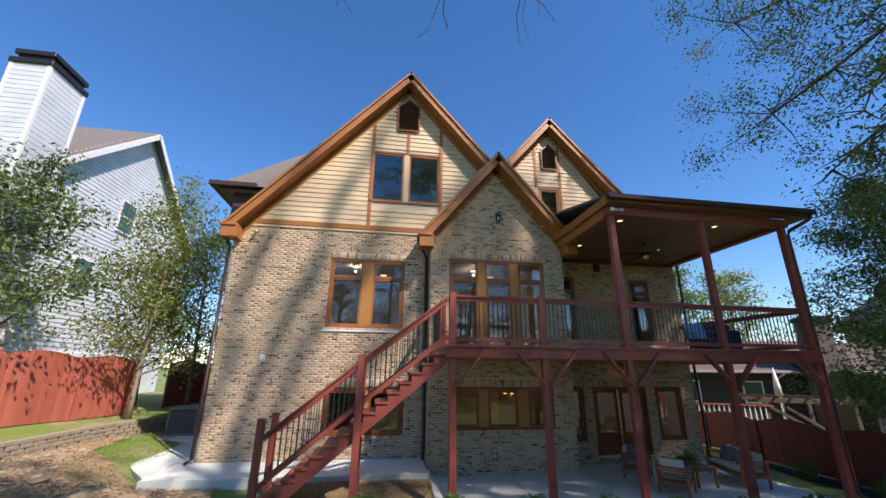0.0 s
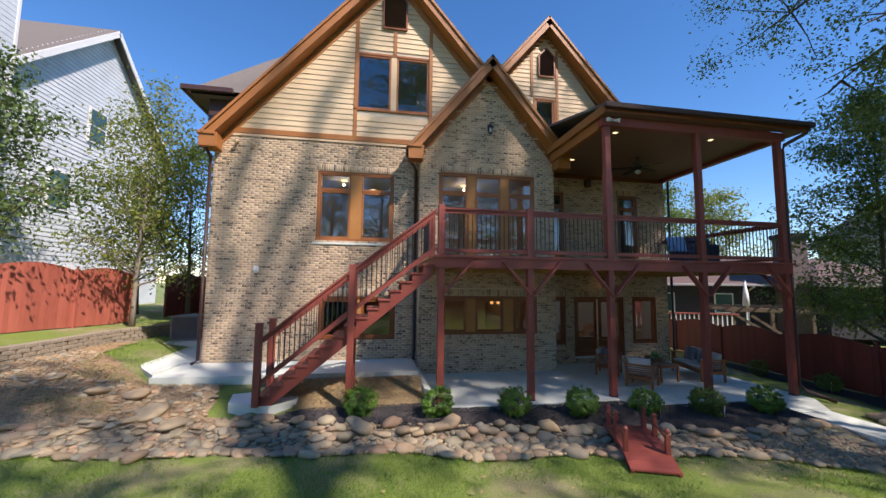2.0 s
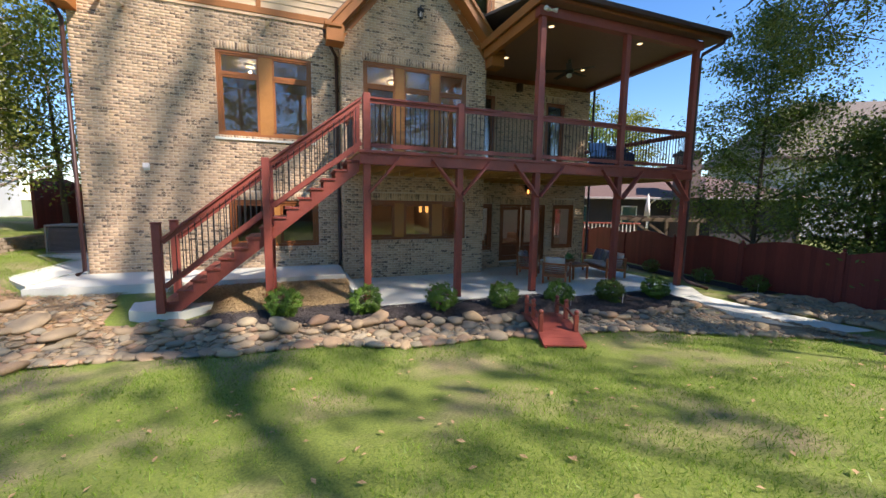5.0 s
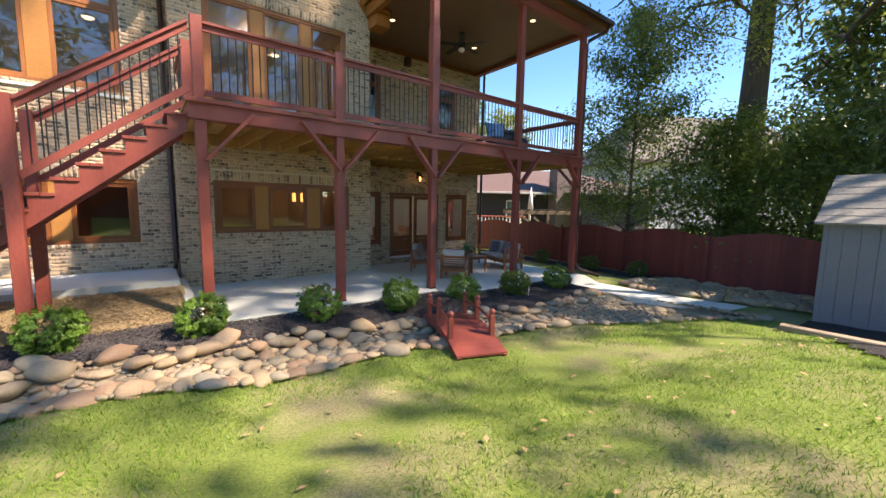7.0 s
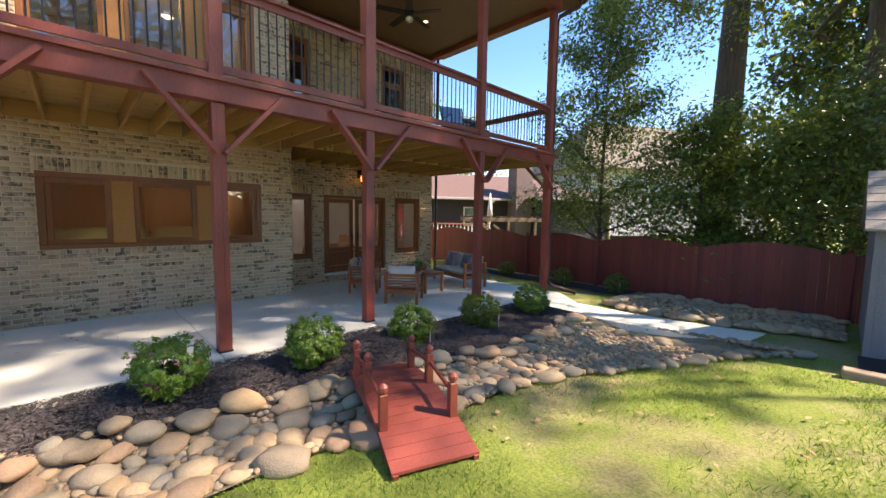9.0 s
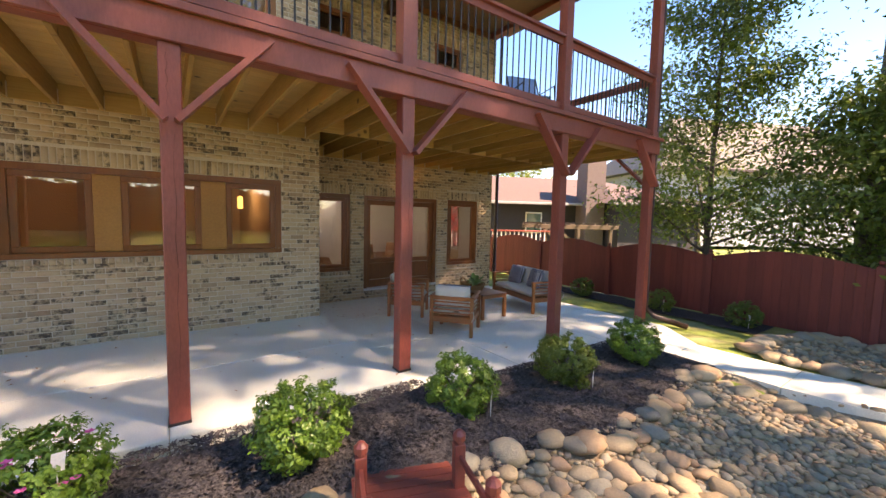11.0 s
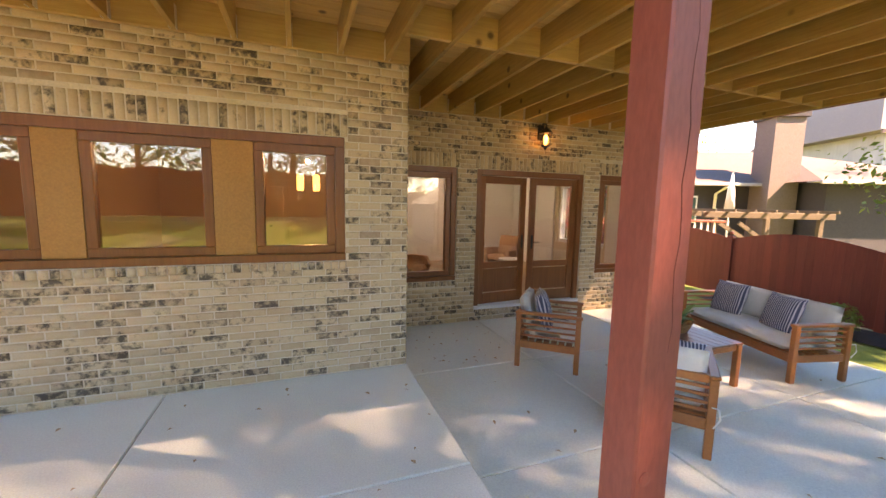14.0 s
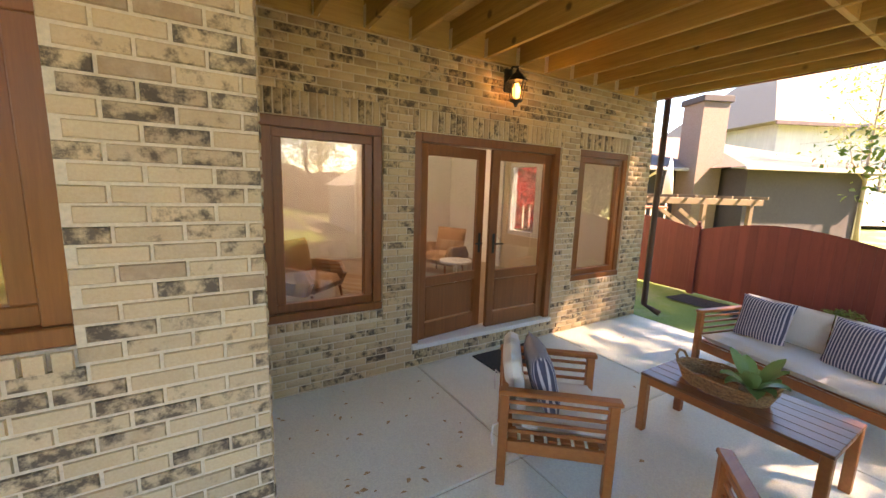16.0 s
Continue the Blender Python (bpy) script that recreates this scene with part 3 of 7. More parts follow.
rake_pair("roof_large_gable", -4.42, 6.62, 5.98, 6.62, 0.78, 12.62, YL - 0.45, 20, "steep shingled gable roof with brown rake boards")
rake_pair("roof_bay_gable", 1.22, 6.5, 6.20, 6.5, 3.71, 9.48, YB - 0.42, 16, "steep small gable roof over the brick bay")
rake_pair("roof_small_gable", 3.2, 8.6, 9.5, 8.72, 6.34, 12.25, YR - 0.45, 20, "steep shingled gable roof with brown rake boards")
for x0, x1, y0, z in ((-4.46, -4.0, YL - 0.46, 6.44), (1.2, 1.64, YB - 0.43, 6.34), (5.78, 6.18, YB - 0.43, 6.34)):
    bx = thing("eave_return", (x0, y0, z), "brown boxed eave return at the gable foot", "trim", kind="structure")
    part("box", MB().cbox(x0, x1, y0 + 0.01, y0 + 0.46, z - 0.22, z + 0.18, 0.01), TRIM, bx)
    part("moulding", MB().cbox(x0 - 0.05, x1 - 0.05, y0 - 0.03, y0 + 0.46, z + 0.1, z + 0.2, 0.02), TRIM, bx)
main_roof = MB().add([(-5.7, 13.6, 8.75), (1.0, 13.6, 8.75), (1.0, 16.6, 12.2), (-3.1, 16.6, 12.2)], [(0, 1, 2, 3)])
main_roof.add([(-5.7, 13.6, 8.75), (-3.1, 16.6, 12.2), (-3.1, 21.4, 12.2), (-5.7, 24.5, 8.75)], [(0, 1, 2, 3)])
main_roof.add([(-3.1, 16.6, 12.2), (12.5, 16.6, 9.2), (12.5, 24.5, 8.75), (-3.1, 21.4, 12.2)], [(0, 1, 2, 3)])
main_roof.add([(-5.7, 24.5, 8.75), (-3.1, 21.4, 12.2), (12.5, 24.5, 8.75)], [(0, 1, 2)])
main_roof.add([(-5.7, 13.6, 8.6), (12.5, 13.6, 8.6), (12.5, 24.5, 8.6), (-5.7, 24.5, 8.6)], [(0, 1, 2, 3)])
solo("main_roof", main_roof, SHINGLE, "grey-brown shingled main roof behind the gables", "roof", kind="structure")
solo("main_eave_gutter", MB().cbox(-5.82, -5.68, 13.3, 24.5, 8.58, 8.74, 0.01).cbox(-5.82, -4.3, 13.26, 13.4, 8.58, 8.74, 0.01), TRIM_D, "dark brown eave gutter", "gutter", kind="structure")
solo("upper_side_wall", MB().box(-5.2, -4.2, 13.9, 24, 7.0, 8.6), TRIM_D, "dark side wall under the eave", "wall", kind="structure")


# ---- windows ----
def window(name, hole, y, cols, label, transom=None, wood=WINWOOD, depth=0.12, mull=MULLION, open_lo=0.0):
    """A stained wood window set in an opening; cols are (x0, x1) of its sashes."""
    a, b, c, d = hole[:4]
    w = thing(name, ((a + b) / 2, y, c), label, "window", kind="structure")
    f, y0, y1 = 0.085 if wood == DOORWOOD else 0.075, y + 0.025, y + 0.025 + depth
    part("window_frame", MB().cbox(a, b, y0, y1, d - f, d, 0.005).cbox(a, b, y0 - 0.02, y1, c, c + f * 0.8, 0.005)
         .cbox(a, a + f, y0, y1, c + f * 0.8, d - f, 0.005).cbox(b - f, b, y0, y1, c + f * 0.8, d - f, 0.005), wood, w)
    for (s0, e0), (s1, e1) in zip(cols, cols[1:]):
        part("mullion", MB().cbox(e0, s1, y0 + 0.015, y1, c + f * 0.8, d - f, 0.004), mull, w)
    for k, (s, e) in enumerate(cols):
        s2, e2 = (a + f if k == 0 else s), (b - f if k == len(cols) - 1 else e)
        rows = [(c + f * 0.8, d - f)] if transom is None else [(c + f * 0.8, transom - 0.02), (transom + 0.02, d - f)]
        if transom is not None:
            part("transom_bar", MB().cbox(s2, e2, y0 + 0.008, y1, transom - 0.02, transom + 0.02, 0.004), wood, w)
        for lo, hi in rows:
            t = (0.075 if wood == DOORWOOD else 0.062) if hi - lo > 0.6 else 0.045
            sash = MB().cbox(s2, e2, y0 + 0.02, y1 - 0.02, hi - t, hi, 0.006).cbox(s2, e2, y0 + 0.02, y1 - 0.02, lo, lo + t, 0.006)
            sash.cbox(s2, s2 + t, y0 + 0.02, y1 - 0.02, lo + t, hi - t, 0.006).cbox(e2 - t, e2, y0 + 0.02, y1 - 0.02, lo + t, hi - t, 0.006)
            sob = part("sash", sash, wood, w)
            g = part("pane", MB().box(s2 + t - 0.004, e2 - t + 0.004, y0 + 0.05, y0 + 0.056, lo + t - 0.004, hi - t + 0.004), GLASS, sob, "clear reflective glass")
            g.visible_shadow = False
    return w


window("window_1", W1, YL, [(-1.38, -0.42), (-0.1, 0.86)], "pair of honey-stained wood casements with transoms", 5.28)
window("window_2", W2, YB, [(2.16, 3.05), (3.3, 4.1), (4.35, 5.19)], "triple honey-stained wood window with transoms", 5.28)
window("window_3", W3, YB, [(2.22, 3.03), (3.3, 4.17), (4.48, 5.235)], "low triple reddish wood window under the deck", None, DOORWOOD)
window("window_4", W0, YL, [(-1.22, -0.3), (-0.02, 0.97)], "pair of reddish wood windows beneath the stair", None, DOORWOOD)
window("window_5", W4, YR, [(6.0, 7.0)], "single brown wood casement beside the french door", None, DOORWOOD)
window("window_6", W5, YR, [(9.59, 10.59)], "single brown wood casement near the house corner", None, DOORWOOD)
window("window_7", W6, YR, [(6.05, 7.0)], "dark wood porch window with transom", 5.4, DOORWOOD)
window("window_8", W7, YR, [(9.1, 9.95)], "dark wood porch window with transom", 5.4, DOORWOOD)
window("window_9", (-0.42, 1.95, 7.78, 9.66), YL - 0.05, [(-0.42, 0.69), (0.86, 1.95)], "pair of honey-stained gable casements", None, WINWOOD, 0.16, SIDING)
window("window_10", (5.86, 6.72, 8.2, 9.36), YR - 0.07, [(5.86, 6.72)], "single honey-stained gable casement", None, WINWOOD, 0.16)
solo("window_ledge", MB().cbox(-1.46, 0.94, YL - 0.05, YL - 0.012, 3.66, 3.72, 0.008), CONC, "thin stone ledge under the casements", "sill", kind="structure")


# french door, one leaf a little open
def door_leaf(parent, x0, x1, z0, z1, handle_x):
    y0, y1 = 0.0, 0.045
    st, t = 0.105, 0.11
    leaf = MB().cbox(x0, x0 + st, y0, y1, z0, z1, 0.004).cbox(x1 - st, x1, y0, y1, z0, z1, 0.004).cbox(x0 + st, x1 - st, y0, y1, z1 - t, z1, 0.004)
    leaf.cbox(x0 + st, x1 - st, y0, y1, z0, z0 + 0.17, 0.004).cbox(x0 + st, x1 - st, y0, y1, z0 + 0.56, z0 + 0.66, 0.004)
    d = part("door", leaf, DOORWOOD, parent, "brown wood french door leaf", local=True)
    part("door_panel", MB().cbox(x0 + st + 0.012, x1 - st - 0.012, y0 + 0.016, y1 - 0.012, z0 + 0.18, z0 + 0.55, 0.008), DOORWOOD, d, local=True)
    g = part("pane", MB().box(x0 + st - 0.004, x1 - st + 0.004, y0 + 0.02, y0 + 0.026, z0 + 0.655, z1 - t + 0.004), GLASS, d, "clear glass", local=True)
    g.visible_shadow = False
    part("handle", MB().cbox(handle_x - 0.018, handle_x + 0.018, y0 - 0.012, y0, z0 + 0.86, z0 + 1.08, 0.004).tube([(handle_x, y0 - 0.01, z0 + 0.97), (handle_x, y0 - 0.05, z0 + 0.97), (handle_x + (0.1 if handle_x < x0 + 0.3 else -0.1), y0 - 0.055, z0 + 0.97)], 0.009), BLACK, d, "black lever handle", local=True)
    return d


door_1 = thing("door_1", (8.29, YR, 0.05), "brown wood french door, one leaf ajar", "door", kind="structure")
a, b, c, d = DOOR[:4]
part("door_frame", MB().cbox(a, a + 0.085, YR + 0.02, YR + 0.16, c, d, 0.005).cbox(b - 0.085, b, YR + 0.02, YR + 0.16, c, d, 0.005).cbox(a + 0.085, b - 0.085, YR + 0.02, YR + 0.16, d - 0.085, d, 0.005), DOORWOOD, door_1)
part("threshold", MB().cbox(a, b, YR - 0.03, YR + 0.2, c - 0.03, c + 0.018, 0.004), WHITE, door_1, "pale threshold")
lw = (b - a - 0.17) / 2
l1 = door_leaf(door_1, 0, lw - 0.005, 0.022, 2.01, lw - 0.06)
l1.matrix_basis = Matrix.Translation((a + 0.087 - 8.29, 0.07, 0.0)) @ Matrix.Rotation(radians(7), 4, "Z")
l2 = door_leaf(door_1, -lw + 0.005, 0, 0.022, 2.01, -lw + 0.06)
l2.matrix_basis = Matrix.Translation((b - 0.087 - 8.29, 0.07, 0.0))

# ---- deck ----
PX = [1.77, 3.83, 5.85, 8.40, 10.88]    # posts along the front
YP = 8.77                               # their middle line
ZD = 3.17                               # deck surface
YF = 8.66                               # face of the rim
PW = 0.145


def post(parent, x, y, z0, z1, w=PW, name="post"):
    return part(name, MB().cbox(x - w / 2, x + w / 2, y - w / 2, y + w / 2, z0, z1, 0.008), RED, parent)


deck = thing("deck", (6.3, 10, 0), "red-stained timber deck on tall posts with treated joists", "deck", kind="structure")
for k, x in enumerate(PX):
    z0 = 0.0 if k < 3 else ZR
    post(deck, x, YP, z0 + 0.012, 2.9, name="deck_post")
    part("post_shoe", MB().box(x - PW / 2 - 0.004, x + PW / 2 + 0.004, YP - PW / 2 - 0.004, YP + PW / 2 + 0.004, z0, z0 + 0.025), BLACK, deck, "thin metal post base")
    for s in (-1, 1):
        if (k == 0 and s < 0) or (k == 4 and s > 0):
            continue
        br = part("brace", MB().beam((x + s * 0.035, YF - 0.022, 2.33), (x + s * 0.68, YF - 0.022, 3.06), 0.045, 0.14, (0, 1, 0)), RED, deck)
        for t in (0.12, 0.9):
            bx, bz = x + s * (0.035 + 0.645 * t), 2.33 + 0.73 * t
            part("bolt", MB().tube([(bx, YF - 0.044, bz), (bx, YF - 0.050, bz), (bx, YF - 0.056, bz)], [0.015, 0.015, 0.008], 8), RED, br)
CRACK = m_simple("crack_shadow", (0.10, 0.024, 0.018), (0.13, 0.032, 0.024), 9, 0.9, 0.1)
for x, z0, z1, dx in ((3.83, 0.35, 2.25, 0.012), (1.77, 0.9, 2.1, -0.02), (5.85, 1.2, 2.2, 0.02), (3.83, 2.45, 2.85, -0.02)):
    pts = [(x + dx + 0.007 * math.sin(k * 1.9 + x), YP - PW / 2 - 0.0005, z0 + (z1 - z0) * k / 12) for k in range(13)]
    part("drying_crack", MB().tube(pts, [0.0006 + 0.0011 * math.sin(math.pi * k / 12) for k in range(13)], 4), CRACK, deck, "thin dark drying crack")
for x, z in ((3.86, 1.22), (5.82, 0.8)):
    part("knot", MB().tube([(x, YP - PW / 2 + 0.004, z), (x, YP - PW / 2 - 0.002, z), (x, YP - PW / 2 - 0.0035, z)], [0.024, 0.024, 0.013], 12), RED, deck, "raised wood knot")
part("rim_beam", MB().cbox(1.62, 11.0, YF, YF + 0.04, 2.90, 3.13, 0.006), RED, deck)
part("beam", MB().cbox(1.70, 10.95, YF + 0.045, YF + 0.19, 2.90, 3.12, 0.006), RED, deck)
part("rim_side", MB().cbox(10.96, 11.0, YF + 0.042, 13.1, 2.90, 3.13, 0.006), RED, deck)
part("rim_side", MB().cbox(1.62, 1.66, YF + 0.042, 11.5, 2.90, 3.13, 0.006), RED, deck)
part("ledger", MB().cbox(1.67, XBR, YB - 0.055, YB - 0.012, 2.89, 3.13, 0.004), TREATX, deck)
part("ledger", MB().cbox(XBR + 0.02, 10.95, YR - 0.055, YR - 0.012, 2.89, 3.13, 0.004), TREATX, deck)
part("side_brace", MB().beam((10.94, YP + 0.05, 2.33), (10.94, YP + 0.75, 3.0), 0.04, 0.12, (1, 0, 0)), RED, deck)
x = 1.95
while x < 10.9:
    y1 = YB - 0.056 if x < XBR - 0.03 else YR - 0.056
    part("joist", MB().cbox(x - 0.02, x + 0.02, YF + 0.192, y1, 2.895, 3.128, 0.003), TREAT, deck)
    h = part("joist_hanger", MB().box(x - 0.024, x - 0.0205, y1 - 0.05, y1, 2.892, 3.06).box(x + 0.0205, x + 0.024, y1 - 0.05, y1, 2.892, 3.06), MORTAR, deck, "galvanised joist hanger")
    if XBR < x + 0.4 < 10.9:
        part("blocking", MB().box(x + 0.021, min(x + 0.385, 10.95), 10.88, 10.92, 2.90, 3.127), TREATX, deck)
    x += 0.406
y = YF - 0.02
while y < YR - 0.03:
    a = XBR + 0.01 if y + 0.13 > YB else 1.60
    part("deck_board", MB().cbox(a, 11.02, y, min(y + 0.138, YR - 0.012), 3.132, ZD, 0.004), TREATX, deck)
    y += 0.145
part("edge_board", MB().cbox(1.58, 11.04, YF - 0.05, YF - 0.022, 3.12, ZD + 0.01, 0.005), RED, deck)

rail = thing("deck_railing", (6.3, YP, ZD), "red wood deck railing with thin black metal balusters", "railing", kind="structure")


def rail_run(parent, p, q, h=1.05, step=0.105, ends=0.075):
    """A level or sloping length of railing from post to post."""
    p, q = Vector(p), Vector(q)
    d = q - p
    L = Vector((d.x, d.y, 0)).length
    u = d / L
    a, b = p + u * ends, q - u * ends
    up = Vector((0, 0, 1))
    part("cap_rail", MB().beam(a + up * h, b + up * h, 0.13, 0.035), RED, parent)
    part("top_rail", MB().beam(a + up * (h - 0.06), b + up * (h - 0.06), 0.04, 0.085), RED, parent)
    part("bottom_rail", MB().beam(a + up * 0.12, b + up * 0.12, 0.04, 0.085), RED, parent)
    n = max(1, round((L - 2 * ends) / step))
    for k in range(1, n):
        c = a + (b - a) * (k / n)
        part("baluster", MB().tube([c + up * 0.14, c + up * (h - 0.08)], 0.0095, 6), BLACK, parent)


for k, x in enumerate(PX):
    post(rail if k < 2 else deck, x, YP, ZD, 4.30 if k < 2 else 6.47, name="rail_post" if k < 2 else "porch_post")
    if k >= 2:
        part("post_wrap", MB().cbox(x - PW / 2 - 0.012, x + PW / 2 + 0.012, YP - PW / 2 - 0.012, YP + PW / 2 + 0.012, ZD, 5.25 if k == 2 else 3.3, 0.006), RED, deck)
for a, b in zip(PX, PX[1:]):
    rail_run(rail, (a, YP, ZD), (b, YP, ZD))
rail_run(rail, (10.88, YP, ZD), (10.88, YR - 0.03, ZD))
rail_run(rail, (1.70, 9.85, ZD), (1.70, YB - 0.02, ZD))
post(rail, 1.72, 9.85, ZD, 4.30, name="rail_post")

# ---- stair ----
stair = thing("deck_stair", (-1.9, 9.3, 0.1), "red-stained open-tread stair up to the deck", "stairs", kind="structure")
SX0, SX1, SZ0, SZ1 = -1.88, 1.62, 0.10, ZD
NST = 16
run, rise = (SX1 - SX0) / (NST - 1), (SZ1 - SZ0) / NST
Y0, Y1 = 8.76, 9.82
for yy in (Y0 + 0.07, Y1 - 0.07):
    zig = [(SX0 - 0.02, SZ0), (SX0 + 0.26, SZ0), (SX1, SZ1 - 0.42), (SX1, SZ1 - 0.04)]
    for k in range(NST - 1, 0, -1):
        zig.append((SX0 + k * run, SZ0 + (k + 0) * rise + rise - 0.045))
        zig.append((SX0 + k * run, SZ0 + k * rise - 0.045))
    zig.append((SX0 - 0.02, SZ0 + rise - 0.045))
    part("stringer", MB().prism_y(zig, yy - 0.02, yy + 0.02), RED, stair)
for k in range(NST - 1):
    z, x = SZ0 + (k + 1) * rise, SX0 + k * run
    for o in (0.0, 0.135):
        part("tread", MB().cbox(x - 0.03 + o, x + 0.10 + o, Y0 + 0.02, Y1 - 0.02, z - 0.042, z, 0.005), RED, stair)
for yy in (Y0, Y1):
    post(stair, SX0 - 0.02, yy, 0.1, 1.70, 0.13, "newel_post")
    part("newel_cap", MB().cbox(SX0 - 0.095, SX0 + 0.055, yy - 0.075, yy + 0.075, 1.70, 1.73, 0.01), RED, stair)
    xm = -0.12
    post(stair, xm, yy, 0.02, 2.93, 0.14, "stair_post")
    sl = rise / run
    rz = lambda xx: SZ0 + rise + (xx - SX0) * sl
    rail_run(stair, (SX0 - 0.02, yy, rz(SX0) + 0.10), (xm, yy, rz(xm) + 0.10), 0.98, 0.105)
    rail_run(stair, (xm, yy, rz(xm) + 0.10), (1.74, yy, rz(1.62) + 0.10), 0.98, 0.105)

# ---- porch roof ----
porch = thing("porch_roof", (8.5, 10.5, 6.5), "low porch roof with dark fascia and painted ceiling", "roof", kind="structure")
solo("porch_ceiling", MB().box(5.84, 11.0, 8.86, YR - 0.02, 6.56, 6.60), CEIL, "smooth tan-painted porch ceiling", "ceiling", kind="structure")
part("front_beam", MB().cbox(5.70, 11.03, 8.66, 8.86, 6.44, 6.66, 0.006), RED, porch)
part("side_beam", MB().cbox(10.84, 11.03, 8.864, YR - 0.02, 6.44, 6.66, 0.006), RED, porch)
part("side_beam", MB().cbox(5.70, 5.84, 8.864, YB - 0.02, 6.40, 6.66, 0.006), TRIM, porch)
part("side_fascia", MB().cbox(5.60, 5.66, 8.44, YB - 0.02, 6.64, 6.86, 0.006), TRIM, porch)
part("wall_trim", MB().cbox(5.84, 10.84, YR - 0.05, YR - 0.012, 6.42, 6.56, 0.005).cbox(5.845, 5.88, YB, YR - 0.05, 6.42, 6.56, 0.005), DOORWOOD, porch)
part("soffit", MB().box(5.62, 11.5, 8.42, 8.658, 6.665, 6.69).box(11.032, 11.5, 8.66, YR, 6.665, 6.69), CEIL, porch)
part("roof_deck", MB().add([(5.6, 8.4, 6.80), (11.52, 8.4, 6.80), (11.52, YR, 7.9), (5.6, YR, 7.9), (5.6, 8.4, 6.87), (11.52, 8.4, 6.87), (11.52, YR, 7.97), (5.6, YR, 7.97)],
     [(0, 1, 2, 3), (4, 7, 6, 5), (0, 4, 5, 1), (1, 5, 6, 2), (2, 6, 7, 3), (3, 7, 4, 0)]), SHINGLE, porch, "dark shingles")
part("fascia", MB().cbox(5.62, 11.5, 8.40, 8.43, 6.66, 6.82, 0.005), DOORWOOD, porch)
part("gutter", MB().cbox(5.55, 11.58, 8.28, 8.40, 6.72, 6.86, 0.02).cbox(11.50, 11.60, 8.40, YR, 6.72, 6.86, 0.02), TRIM_D, porch, "dark brown metal gutter")
for x, y in ((6.47, 11.54), (9.31, 9.24), (9.30, 11.5), (6.47, 9.3)):
    dl = thing("downlight", (x, y, 6.55), "round recessed warm downlight in the porch ceiling", "ceiling light", "porch downlights")
    part("trim_ring", MB().lathe(x, y, [(0.085, 6.559), (0.085, 6.552), (0.065, 6.548), (0.065, 6.559)], 20), WHITE, dl)
    part("lens", MB().lathe(x, y, [(0.062, 6.556), (0.062, 6.5505)], 20), LED, dl)
fan = thing("ceiling_fan", (8.35, 10.95, 6.1), "dark ceiling fan with five blades and a white globe", "ceiling fan")
part("rod", MB().lathe(8.35, 10.95, [(0.06, 6.56), (0.05, 6.50), (0.014, 6.49), (0.014, 6.30)], 14), BLACK, fan)
part("motor", MB().lathe(8.35, 10.95, [(0.05, 6.31), (0.12, 6.28), (0.13, 6.20), (0.09, 6.16), (0.06, 6.15)], 20), BLACK, fan)
for k in range(5):
    an = 2 * math.pi * k / 5 + 0.25
    cx, sx = math.cos(an), math.sin(an)
    bl = MB().beam((8.35 + cx * 0.12, 10.95 + sx * 0.12, 6.23), (8.35 + cx * 0.76, 10.95 + sx * 0.76, 6.22), 0.15, 0.014, (0.12 * sx, -0.12 * cx, 1))
    part("blade", bl, BLACK, fan)
part("globe", MB().lathe(8.35, 10.95, [(0.05, 6.155), (0.085, 6.12), (0.085, 6.08), (0.05, 6.04), (0.01, 6.03)], 16), WHITE, fan, "white glass globe", smooth=True)
solo("porch_speaker", MB().cbox(7.78, 7.98, YR - 0.2, YR - 0.03, 6.1, 6.38, 0.02), TRIM_D, "dark boxy loudspeaker mounted on the brick", "speaker")
fl = thing("floodlight", (5.9, 8.6, 6.5), "white twin-head floodlight on the porch corner", "floodlight")
part("base", MB().lathe(5.9, 8.62, [(0.05, 6.58), (0.06, 6.55), (0.05, 6.53)], 14), WHITE, fl)
for s in (-1, 1):
    part("head", MB().tube([(5.9 + s * 0.03, 8.60, 6.54), (5.9 + s * 0.10, 8.55, 6.53), (5.9 + s * 0.15, 8.50, 6.51)], [0.02, 0.035, 0.055], 12), WHITE, fl, smooth=True)


# ---- downspouts ----
def downspout(pts, w, label):
    solo("downspout", MB().tube(pts, w, 8), TRIM_D, label, "downspout", "downspouts", smooth=True)


downspout([(-4.36, 11.62, 6.5), (-4.34, 11.66, 6.3), (-4.25, 11.9, 6.0), (-4.25, 11.93, 0.45), (-4.3, 11.7, 0.40)], 0.045, "brown metal downspout down the house corner")
downspout([(1.16, 11.25, 6.4), (1.18, 11.3, 6.25), (1.5, 11.9, 6.0), (1.53, 11.93, 0.55), (1.5, 11.72, 0.40)], 0.045, "dark metal downspout beside the brick bay")
downspout([(11.45, 8.36, 6.75), (11.42, 8.42, 6.6), (11.1, 8.74, 6.36), (11.07, 8.78, 6.2), (11.07, 8.78, 0.1), (11.1, 8.62, -0.04), (11.35, 8.15, -0.17)], 0.05, "dark metal downspout bending out at its foot")
downspout([(11.2, 13.06, 6.7), (11.18, 13.06, 0.0), (11.25, 12.85, -0.1)], 0.045, "dark metal downspout at the brick corner")


